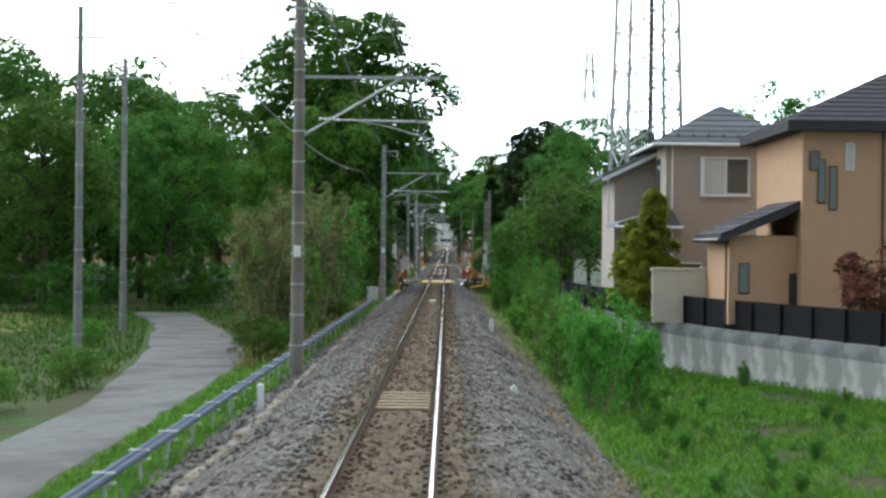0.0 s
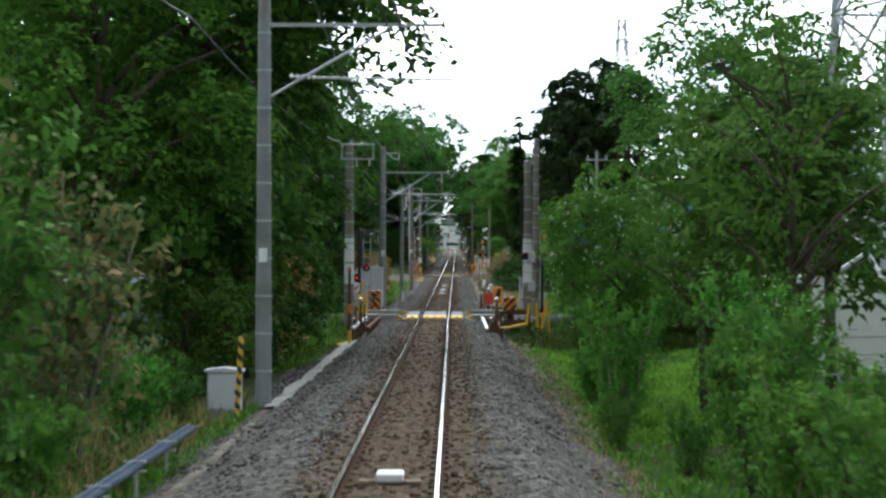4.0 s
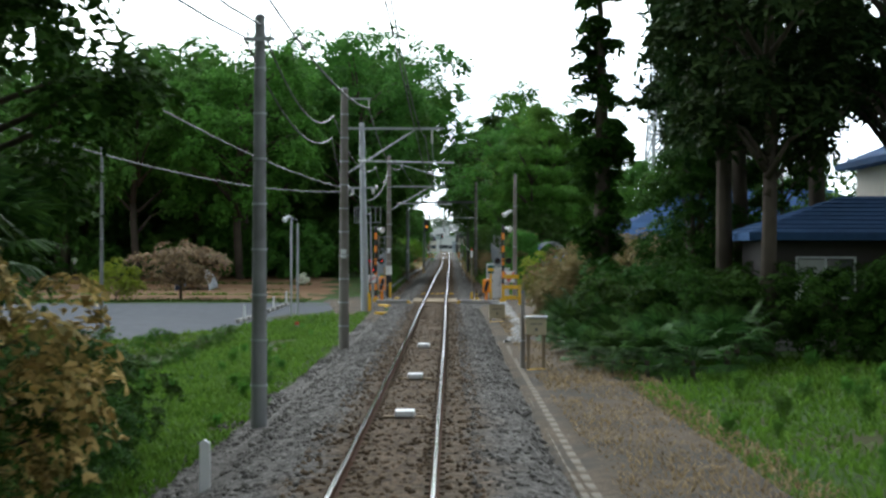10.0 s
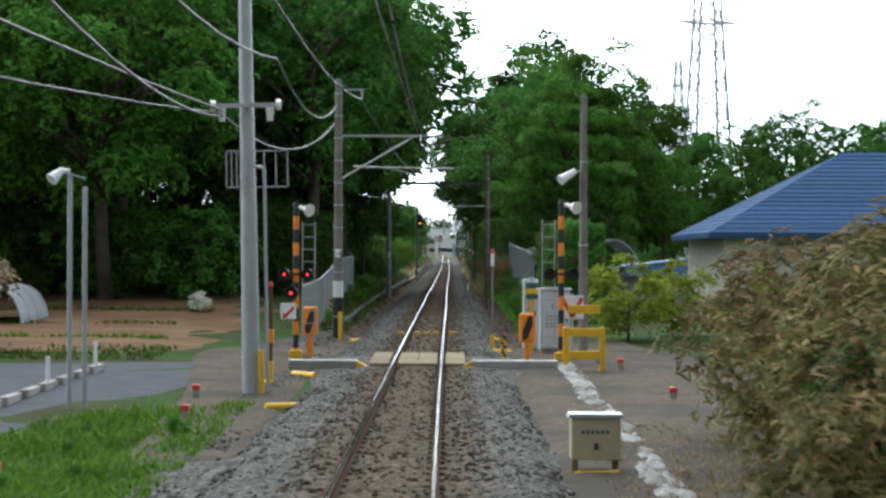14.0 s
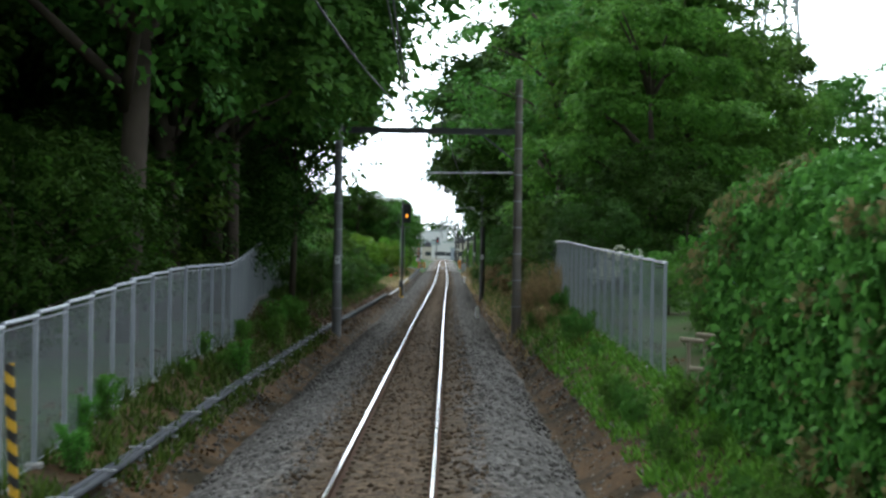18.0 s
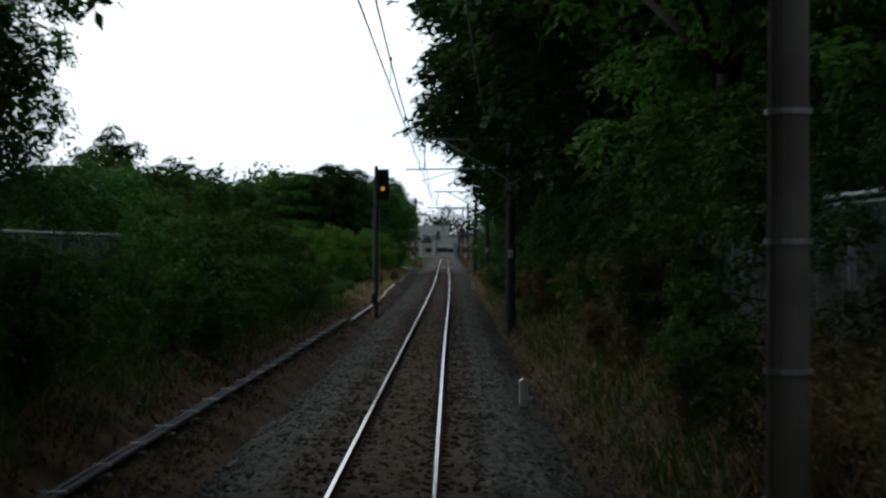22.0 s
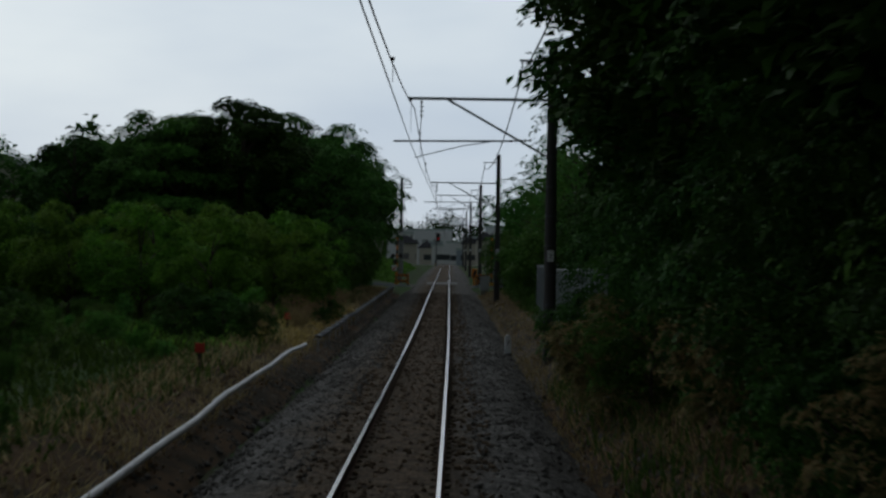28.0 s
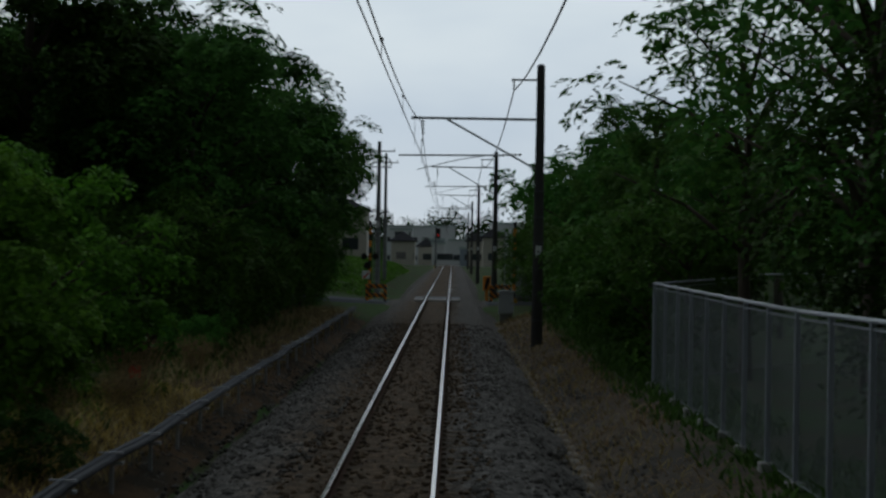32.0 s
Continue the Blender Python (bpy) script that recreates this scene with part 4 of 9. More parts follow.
def grass_patch(name, x0, x1, y0, y1, count, mat, height, label, seed=1, width=0.02, category="grass", flat=1.0, up=0.0):
    """Blades of grass over a patch of land; each is a thin bent blade of two pieces."""
    rng = np.random.default_rng(seed)
    x, y = rng.uniform(x0, x1, count), rng.uniform(y0, y1, count)
    keep = np.array([noise.noise((a * 0.45, b * 0.3, seed)) > -0.42 and not on_lane(a, b) for a, b in zip(x, y)])
    x, y = x[keep], y[keep]
    z = land_many(x, y) - 0.02 + up
    n = len(x)
    a = rng.uniform(0, 6.28, n)
    tuft = np.array([0.75 + 0.55 * noise.noise((u * 1.3, v * 1.3, seed + 5.0)) for u, v in zip(x, y)])
    h = height * rng.uniform(0.35, 1.3, n) * tuft
    side = np.stack([np.cos(a), np.sin(a), np.zeros(n)], 1) * (width * rng.uniform(0.6, 1.6, n))[:, None]
    lean = np.stack([np.cos(a + 1.4), np.sin(a + 1.4), np.zeros(n)], 1) * (flat * h * rng.uniform(0.2, 1.0, n))[:, None]
    p = np.stack([x, y, z], 1)
    mid = p + lean * 0.35 + np.array([0, 0, 1]) * (0.62 * h)[:, None]
    tip = p + lean + np.array([0, 0, 1]) * (h * 0.95)[:, None]
    q = np.concatenate([np.stack([p - side, p + side, mid + side * 0.8, mid - side * 0.8], 1), np.stack([mid - side * 0.8, mid + side * 0.8, tip + side * 0.15, tip - side * 0.15], 1)])
    tagged(link(name, quads_mesh(name, q), M[mat]), label, category, kind="stuff")


# ---- the railway ----
make_ground()
make_ballast()
make_rails()
make_sleepers()


def number_plate(parent, z, r, text, label="white number plate"):
    bm = B()
    box(bm, (-0.085, -r - 0.035, z - 0.14), (0.085, -r - 0.02, z + 0.14), 0.006)
    p = part("number_plate", bm, M["plate"], parent, label)
    for i, ch in enumerate(text or ""):
        words("digit", ch, 0.15, Matrix.Translation((0.075 * (i - (len(text) - 1) / 2), -r - 0.037, z - 0.02)), M["ink"], p)
    return p


def concrete_mast(name, x, y, h, mat="pole", r0=0.17, r1=0.115, bands=0.75, text=None, label="", group="catenary masts", sleeve=None, plate_z=None):
    root = thing(name, on(x, y), label or "round grey concrete catenary mast with steel bands", "mast", group)
    bm = B()
    tube(bm, (0, 0, -0.4), (0, 0, h), r0, r1, 16)
    part("shaft", bm, M[mat], root, smooth=False)
    z = 0.8
    while z < h - 0.2:
        bm = B()
        r = r0 + (r1 - r0) * z / h
        tube(bm, (0, 0, z - 0.02), (0, 0, z + 0.02), r + 0.014, seg=14)
        part("band", bm, M["steel_dark" if mat in ("steel_dark", "mast_dark") else "steel"], root)
        z += bands
    bm = B()
    tube(bm, (0, 0, h), (0, 0, h + 0.06), r1 + 0.012, r1 * 0.6, 14)
    part("cap", bm, M["steel_dark"], root)
    if text is not None:
        number_plate(root, (tz(y) - land(x, y)) + (plate_z or 2.5), r0, text)
    return root


def insulator(bm, a, b, discs=5, r=0.055):
    a, b = Vector(a), Vector(b)
    tube(bm, a, b, r * 0.35, seg=6)
    for i in range(discs):
        p, q = a.lerp(b, (i + 0.3) / discs), a.lerp(b, (i + 0.62) / discs)
        tube(bm, p, q, r, r * 0.5, 8)
    return bm


def cantilever(root, x, y, side, reach, arm=6.78, feeder=8.0):
    """The bracket that holds the overhead wires over the track; side is -1 for a mast on the left, 1 on the right."""
    base = tz(y) - land(x, y)
    s = -side
    zt, zl = base + arm, base + arm - 1.05
    bm = B()
    bar(bm, (0, 0, zt), (s * reach, 0, zt), 0.07)
    part("upper_arm", bm, M["steel"], root)
    bm = B()
    tube(bm, (0, 0, base + arm - 1.5), (s * reach * 0.72, 0, zt - 0.03), 0.03, seg=6)
    part("brace", bm, M["steel"], root)
    bm = B()
    tube(bm, (s * reach * 0.28, 0, zl), (s * (reach + 0.35), 0, zl - 0.04), 0.026, seg=6)
    part("registration_tube", bm, M["steel"], root)
    bm = B()
    tube(bm, (s * reach * 0.42, 0, zl - 0.02), (s * reach * 0.62, 0, zl - 0.14), 0.014, seg=5)
    tube(bm, (s * reach * 0.62, 0, zl - 0.14), (s * (reach - 0.2), 0, zl - 0.45), 0.014, seg=5)
    part("steady_arm", bm, M["steel"], root)
    part("stay_insulator", insulator(B(), (s * reach * 0.14, 0, zl + 0.03), (s * reach * 0.3, 0, zl)), M["insulator"], root)
    part("hanging_insulator", insulator(B(), (s * (reach - 0.35), 0, zt - 0.05), (s * (reach - 0.35), 0, zt - 0.5), 4), M["insulator"], root)
    bm = B()
    tube(bm, (s * (reach - 0.35), 0, zt - 0.5), (s * (reach - 0.3), 0, zl - 0.02), 0.012, seg=5)
    part("dropper_rod", bm, M["steel"], root)
    zf = base + feeder
    bm = B()
    bar(bm, (0, 0, zf), (s * 0.85, 0, zf), 0.055)
    part("feeder_bracket", bm, M["steel"], root)
    part("feeder_insulator", insulator(B(), (s * 0.78, 0, zf - 0.03), (s * 0.78, 0, zf - 0.32), 3, 0.05), M["insulator"], root)


MASTS_LEFT = [(49, "pole_brown", None, 6.78, 8.75, -2.95), (119, "pole", None, 7.1, 8.7, -3.05), (178, "pole", "12", 6.5, 7.75, -2.75), (237, "pole_brown", "11", 6.5, 7.75, -2.65), (296, "pole_brown", "10", 6.45, 8.3, -3.0)]
MASTS_RIGHT = [(411, "8", 6.6, 2.85), (475.8, "7", 6.45, 3.12), (536, "6", 6.3, 3.2), (589, "5", 7.0, 3.05), (648, None, 7.0, 2.85), (707, None, 7.0, 2.85), (766, None, 7.0, 2.85)]
for my, mm, mt, arm_z, mh, mo in MASTS_LEFT:
    mx = tx(my) + mo
    mast = concrete_mast("catenary_mast", mx, my, mh + tz(my) - land(mx, my), mm, text="" if mt is None else mt)
    cantilever(mast, mx, my, -1, 0.5 - mo, arm_z, mh - 0.3)
    if mt == "10":
        bm = B()
        tube(bm, (0, 0, 1.45), (0, 0, 2.0), 0.178, 0.175, 16)
        part("white_sleeve", bm, M["white"], mast, "dirty white sleeve")
        bm = B()
        tube(bm, (0, 0, 0.0), (0, 0, 1.44), 0.176, 0.174, 16)
        part("dark_foot", bm, M["black"], mast)
for my, mt, arm_z, mo in MASTS_RIGHT:
    mx = tx(my) + mo
    mast = concrete_mast("catenary_mast", mx, my, 7.85 + tz(my) - land(mx, my), "mast_dark", text="" if mt is None else mt, label="dark concrete catenary mast with a number plate")
    cantilever(mast, mx, my, 1, 0.55 + mo, arm_z, 7.45)


def portal(y):
    xl, xr_ = tx(y) - 3.07, tx(y) + 3.07
    root = thing("catenary_portal", pose(0, y, 0), "two concrete poles joined by a steel beam over the track", "portal", "catenary masts")
    for nm, x, m in (("pole", xl, "pole"), ("pole", xr_, "pole_brown")):
        bm = B()
        g = land(x, y)
        tube(bm, (x, 0, g - 0.4), (x, 0, tz(y) + 8.6), 0.165, 0.12, 16)
        p = part(nm, bm, M[m], root)
        for z in np.arange(g + 1.0, tz(y) + 8.4, 0.9):
            bm = B()
            tube(bm, (x, 0, z - 0.02), (x, 0, z + 0.02), 0.185 - 0.006 * (z - g), seg=14)
            part("band", bm, M["steel"], p)
    zt = tz(y) + 6.72
    bm = B()
    box(bm, (xl - 0.15, -0.09, zt - 0.02), (xr_ + 0.15, 0.09, zt), 0)
    box(bm, (xl - 0.15, -0.012, zt), (xr_ + 0.15, 0.012, zt + 0.16), 0)
    box(bm, (xl - 0.15, -0.09, zt + 0.16), (xr_ + 0.15, 0.09, zt + 0.18), 0)
    part("beam", bm, M["steel_dark"], root)
    for xa, xb in ((xl, xl + 1.3), (xr_, xr_ - 1.3)):
        bm = B()
        bar(bm, (xa, 0, zt - 1.0), (xb, 0, zt), 0.06)
        part("brace", bm, M["steel_dark"], root)
    bm = B()
    tube(bm, (xr_, 0, tz(y) + 5.4), (tx(y) - 0.35, 0, tz(y) + 5.36), 0.025, seg=6)
    part("registration_tube", bm, M["steel"], root)
    part("stay_insulator", insulator(B(), (xr_ - 0.2, 0, tz(y) + 5.4), (xr_ - 0.75, 0, tz(y) + 5.39)), M["insulator"], root)
    bm = B()
    for sx in (-0.45, 0.45):
        bar(bm, (tx(y) + sx, 0, zt + 0.18), (tx(y) + sx, 0, zt + 0.75), 0.04)
    bar(bm, (tx(y) - 0.45, 0, zt + 0.75), (tx(y) + 0.45, 0, zt + 0.75), 0.04)
    part("wire_bracket", bm, M["steel_dark"], root)
    bm = B()
    box(bm, (xl - 0.085, -0.2, tz(y) + 2.2), (xl + 0.085, -0.185, tz(y) + 2.48), 0.006)
    pl = part("number_plate", bm, M["plate"], root)
    words("digit", "9", 0.15, Matrix.Translation((xl, -0.203, tz(y) + 2.33)), M["ink"], pl)


portal(353.5)


def wire(name, pts, r, mat, label, parent=None, sag=0.0, seg=5):
    """A wire through the points, hanging between them by sag."""
    line = []
    for a, b in zip(pts, pts[1:]):
        a, b = Vector(a), Vector(b)
        n = 10 if sag else 1
        for i in range(n):
            k = i / n
            p = a.lerp(b, k)
            p.z -= 4 * sag * k * (1 - k)
            line.append(p)
    line.append(Vector(pts[-1]))
    cu = bpy.data.curves.new(name, "CURVE")
    cu.dimensions, cu.bevel_depth, cu.bevel_resolution = "3D", r, 1
    sp = cu.splines.new("POLY")
    sp.points.add(len(line) - 1)
    for p, q in zip(sp.points, line):
        p.co = (*q, 1)
    ob = bpy.data.objects.new(name, cu)
    me = bpy.data.meshes.new_from_object(ob)
    bpy.data.objects.remove(ob)
    me.name = name
    return tagged(link(name, me, M[mat], parent), label, "wire" if parent is None else "")


def wx(y):
    """Sideways place of the overhead wires."""
    return tx(y) + float(np.interp(y, [300, 411], [0.0, -0.32]))


SUPPORTS = [-12] + [m[0] for m in MASTS_LEFT] + [353.5] + [m[0] for m in MASTS_RIGHT] + [830]
wire("contact_wire", [(wx(y) + (0.1 if i % 2 else -0.1), y, tz(y) + 5.2) for i, y in enumerate(SUPPORTS)], 0.011, "wire", "straight copper contact wire over the track")
wire("messenger_wire", [(wx(y) + (0.06 if i % 2 else -0.06), y, tz(y) + 6.2) for i, y in enumerate(SUPPORTS)], 0.013, "wire", "messenger wire sagging between the masts", sag=0.75)
drop_root = thing("droppers", pose(0, 0, 0), "thin droppers between contact wire and messenger wire", "droppers")
for ya, yb, i in zip(SUPPORTS, SUPPORTS[1:], range(99)):
    for k in (0.1, 0.3, 0.5, 0.7, 0.9):
        y = ya + (yb - ya) * k
        z1 = tz(y) + 6.2 - 4 * 0.75 * k * (1 - k)
        bm = B()
        tube(bm, (wx(y), y, tz(y) + 5.2), (wx(y), y, z1), 0.006, seg=4)
        ball(bm, (wx(y), y, z1), 0.035, seg=6)
        part("dropper", bm, M["wire"], drop_root)
left_f = [(tx(-12) - 2.2, -12, tz(-12) + 8.1)] + [(tx(m[0]) + m[5] + 0.78, m[0], tz(m[0]) + m[4] - 0.62) for m in MASTS_LEFT] + [(tx(353.5) - 0.45, 353.5, tz(353.5) + 7.4)]
wire("feeder_wire", left_f, 0.024, "cable", "thick black feeder cable between the mast tops", sag=0.9)
right_f = [(tx(353.5) + 0.45, 353.5, tz(353.5) + 7.4)] + [(tx(m[0]) + m[3] - 0.78, m[0], tz(m[0]) + 7.13) for m in MASTS_RIGHT]
wire("feeder_wire", right_f, 0.02, "cable", "thick black feeder cable between the mast tops", sag=0.8)

# ---- ground sheets, roads ----
strip("lane", LANE, M["asphalt"], 0.05, label="worn grey asphalt lane curving beside the railway", category="road")
strip("field_path_bank", [(18, -2.72, -2.52), (112, -2.97, -2.8), (120, -3.03, -2.87)], M["trough"], 0.07, label="pale concrete edge of the cable trough", category="trough")


strip("trough_edge", [(118, -3.02, -2.74), (136, -2.98, -2.68), (151, -2.92, -2.6)], M["concrete"], 0.12, 1.5, label="pale concrete edge of the cable trough", category="trough")


def crossroad(name, y0, y1, x0, x1, mat, lift, label):
    vs, fs = [], []
    xs = np.arange(x0, x1 + 0.1, 1.0)
    for x in xs:
        for y in (y0 - 0.4, y0, (y0 + y1) / 2, y1, y1 + 0.4):
            z = max(land(x, (y0 + y1) / 2), tz(162) - 0.6 if y0 < 200 else -9) + lift
            vs.append((x, y, z - (0.15 if y in (y0 - 0.4, y1 + 0.4) else 0)))
    for i in range(len(xs) - 1):
        for j in range(4):
            fs.append((i * 5 + j, (i + 1) * 5 + j, (i + 1) * 5 + j + 1, i * 5 + j + 1))
    tagged(link(name, poly_mesh(name, vs, fs), mat), label, "road", kind="structure")


crossroad("road", 160.0, 165.3, -60, -1.15, M["asphalt_dark"], 0.1, "dark asphalt road up to the level crossing")
crossroad("road", 160.0, 165.3, 1.1, 60, M["asphalt_dark"], 0.1, "dark asphalt road beyond the level crossing")
strip("far_lane", FAR_LANE, M["asphalt_dark"], 0.05, label="narrow asphalt lane leading to the foot crossing", category="road")
strip("ploughed_field", [(284, -70, -6.6), (292, -70, -5.0), (300, -70, -4.6), (320, -70, -4.7)], M["soil"], 0.1, label="bare brown ploughed field", category="field")
strip("stubble_field", [(30, -70, -10.5), (60, -70, -13.5), (110, -70, -19)], M["crop"], 0.1, label="yellow-green vegetable field with rows", category="field")
strip("dirt_verge", [(168, 2.1, 5.2), (200, 2.1, 5.0), (232, 2.1, 4.6), (258, 2.1, 7.5), (274, 2.1, 9.0), (288, 2.1, 6.0)], M["dirt"], 0.1, label="bare trodden dirt strip beside the track", category="dirt")
strip("dirt_verge", [(258, -4.2, -2.3), (272, -5.0, -2.3), (284, -6.4, -2.3), (292, -4.6, -2.3), (300, -4.0, -2.2)], M["dirt"], 0.07, label="bare trodden earth beside the foot crossing", category="dirt")
strip("dirt_verge", [(18, 2.2, 3.7), (60, 2.2, 3.6), (120, 2.2, 3.4), (157, 2.2, 3.2)], M["ballast"], 0.06, label="strip of gravelly earth at the foot of the ballast", category="dirt")
strip("dirt_verge", [(18, -3.7, -2.2), (112, -3.9, -2.2), (157, -3.8, -2.2)], M["ballast"], 0.05, label="strip of gravelly earth at the foot of the ballast", category="dirt")
strip("dirt_verge", [(168, -3.3, -2.2), (210, -3.1, -2.2), (258, -3.5, -2.2)], M["ballast"], 0.06, label="strip of gravelly earth at the foot of the ballast", category="dirt")
strip("dirt_verge", [(300, -4.0, -2.2), (360, -4.6, -2.2), (430, -4.4, -2.2), (500, -4.4, -2.2), (560, -4.0, -2.2)], M["litter"], 0.07, label="strip of brown earth and dead leaves beside the track", category="dirt")
strip("dirt_verge", [(286, 2.3, 4.4), (330, 2.2, 4.6), (360, 2.2, 4.8), (440, 2.2, 4.8), (468, 2.2, 5.0)], M["litter"], 0.07, label="strip of brown earth and dead leaves beside the track", category="dirt")
strip("dirt_verge", [(468, 2.2, 5.0), (520, 2.2, 4.9), (560, 2.2, 4.6)], M["dirt"], 0.07, label="strip of dry trodden earth beside the fence", category="dirt")

# ---- trees ----
P = {
    "round": make_tree("tree", 3, "leaf", 80, 24000, 0.28, 0.34, 0.0112, label="tall broadleaf tree with a dense green crown"),
    "round_b": make_tree("tree", 11, "leaf_bright", 80, 26000, 0.22, 0.36, 0.0108, label="broadleaf tree with fresh green leaves"),
    "tall": make_tree("tree", 5, "leaf", 80, 20000, 0.15, 0.26, 0.0112, "tall", label="tall broadleaf tree with a narrow crown"),
    "tall_dark": make_tree("tree", 8, "leaf_dark", 80, 20000, 0.12, 0.27, 0.0112, "tall", label="dark evergreen tree at the edge of the wood"),
    "big_round": make_tree("tree", 71, "leaf", 150, 64000, 0.14, 0.3, 0.0098, label="very tall broadleaf tree with a full rounded crown"),
    "orchard": make_tree("fruit_tree", 73, "leaf_lime", 55, 17000, 0.12, 0.52, 0.02, trunk=0.022, label="low spreading fruit tree with fresh green leaves", category="fruit tree"),
    "cedar": make_tree("cedar", 21, "leaf_cedar", 60, 13000, 0.3, 0.19, 0.0105, "tall", 0.018, label="tall dark cedar with a bare straight trunk", category="cedar", long=2.6),
    "layer": make_tree("tree", 31, "leaf_bright", 150, 32000, 0.12, 0.42, 0.0108, "layer", 0.022, label="tree with tiers of spreading green branches"),
    "thicket": make_tree("thicket", 49, "leaf_dark", 80, 20000, 0.03, 0.55, 0.014, "round", 0.015, label="dense dark thicket beside the line", category="thicket"),
    "bush_mid": make_tree("scrub", 47, "leaf_mid", 60, 7500, 0.03, 0.6, 0.026, "round", 0.02, label="tangled dull green scrub beside the line", category="scrub"),
    "bush": make_tree("bush", 41, "leaf", 60, 7500, 0.05, 0.62, 0.028, "round", 0.02, label="dense rounded green bush by the line", category="bush"),
    "bush_b": make_tree("bush", 43, "leaf_bright", 60, 7500, 0.08, 0.66, 0.028, "round", 0.02, label="bright green bush with fresh leaves", category="bush"),
    "bush_dark": make_tree("bush", 45, "leaf_dark", 60, 7500, 0.04, 0.62, 0.028, "round", 0.02, label="dark-leaved bush by the line, partly darkened for shade", category="bush"),
    "fine": make_tree("tree", 15, "leaf", 80, 30000, 0.3, 0.34, 0.0102, label="tall tree with a crown of small leaves beside the line"),
    "fine_dark": make_tree("tree", 18, "leaf_dark", 90, 32000, 0.16, 0.27, 0.0102, "tall", label="tall dark evergreen leaning over the line"),
    "sapling": make_tree("sapling", 51, "leaf", 60, 4200, 0.25, 0.34, 0.022, "tall", 0.012, "bark_pale", label="young tree with thin pale stems and loose leaves", category="sapling", long=2.2),
}
TREES = {
    # behind the lane and along the first stretch, left
    "round": [(-24, 150, 17), (-31, 140, 18), (-19, 158, 13), (-27, 175, 19), (-38, 170, 20), (-14, 182, 15), (-22, 200, 20), (-30, 222, 20), (-22, 112, 12), (-28, 106, 13), (-16, 121, 12), (24, 165, 14.5)],
    "round_b": [(-20, 135, 12), (-8, 128, 13), (22, 190, 12), (27.5, 150, 16), (10.5, 372, 16), (11.2, 386, 15), (9, 392, 18), (16.5, 374, 8.5)],
    "tall": [(-9, 182, 15), (-8.5, 195, 17), (-12, 205, 18), (-15, 225, 17), (17.5, 402, 14), (21, 362, 9.5), (26, 345, 9), (9.2, 400, 20), (12, 412, 17)],
    "tall_dark": [(-7, 143, 15), (-11, 170, 16), (-18, 215, 18), (9.5, 460, 14)],
    "cedar": [(9.4, 236, 16.5), (10.8, 241, 17.5), (12.6, 237, 18), (9.6, 229, 14), (13.8, 231, 16.5), (15.5, 240, 17)],
}
for kind_, rows_ in TREES.items():
    for x_, y_, h_ in rows_:
        place(P[kind_], x_, y_, h_)
# the wood behind the field and along the left of the line
rng_w = random.Random(4)
for y_ in range(318, 366, 6):
    for k_, x_ in enumerate((-7.6, -13, -20, -29, -40)):
        if y_ < 330 and k_ < 1:
            continue
        place(P[("tall", "fine" if k_ < 2 else "round", "tall_dark" if k_ < 1 else "round_b", "fine" if k_ < 2 else "round")[(k_ + y_ // 6) % 4]], x_ + rng_w.uniform(-2, 2), y_ + rng_w.uniform(-3, 3), rng_w.uniform(16, 19.5) if k_ < 2 else rng_w.uniform(15, 18), group="wood beside the line")
# low wood, further left, and the right side up to the last crossing
place(P["fine_dark"], -8.3, 207, 13.5, 1.1)
place(P["fine"], -7.8, 183, 14, 0.95)
place(P["big_round"], 18.0, 394, 14, 0.95)
place(P["round"], 22.5, 388, 11)
place(P["round"], 30, 396, 13.5)
place(P["round_b"], 38, 402, 13)
for y_ in range(586, 640, 9):
    place(P[("bush", "bush_dark", "round", "tall_dark")[(y_ // 9) % 4]], -9.5 + rng_w.uniform(-1.2, 0.6), y_, rng_w.uniform(5, 7), group="trees beside the line")
for y_ in (531, 538, 546, 555, 565):
    for k_, x_ in enumerate((-6.4, -10.5, -15, -20, -26)):
        place(P[("fine_dark", "big_round", "tall_dark", "round")[(k_ + y_) % 4]], x_ + rng_w.uniform(-1, 1), y_ + rng_w.uniform(-2, 2), (rng_w.uniform(8.8, 10.6), rng_w.uniform(9.7, 11.0), rng_w.uniform(9.4, 10.6), rng_w.uniform(8.6, 9.6), rng_w.uniform(8.0, 9.0))[k_], 1.2, group="wood before the far crossing")
for x_, y_, h_ in ((-5.1, 503, 3.7), (-5.4, 498.5, 3.5), (-7.4, 495.5, 3.6), (-8.0, 505, 4.2), (-10.4, 499, 4.1), (-11.2, 508, 4.4), (-13.6, 502, 4.3), (-16.5, 507, 4.4), (-20, 503, 4.4), (-5.6, 511, 4.1), (-9, 516, 4.5), (-14, 517, 4.6)):
    place(P["orchard"], x_, y_, h_, group="fruit trees beside the line")
for x_ in np.arange(-6.5, -34, -3.0):
    place(P[("thicket", "bush_dark")[int(-x_) % 2]], x_, 527 + rng_w.uniform(-1, 1), rng_w.uniform(3.0, 4.5), group="undergrowth of the far wood")
    place(P[("bush", "bush_mid")[int(-x_) % 2]], x_ - 8, 126 + rng_w.uniform(-3, 3), rng_w.uniform(2.2, 3.4), group="bushes behind the field")
for y_ in range(548, 640, 10):
    place(P[("round", "tall", "bush")[(y_ // 10) % 3]], 9.5 + rng_w.uniform(-1, 2), y_, rng_w.uniform(7, 11), group="trees beside the line")


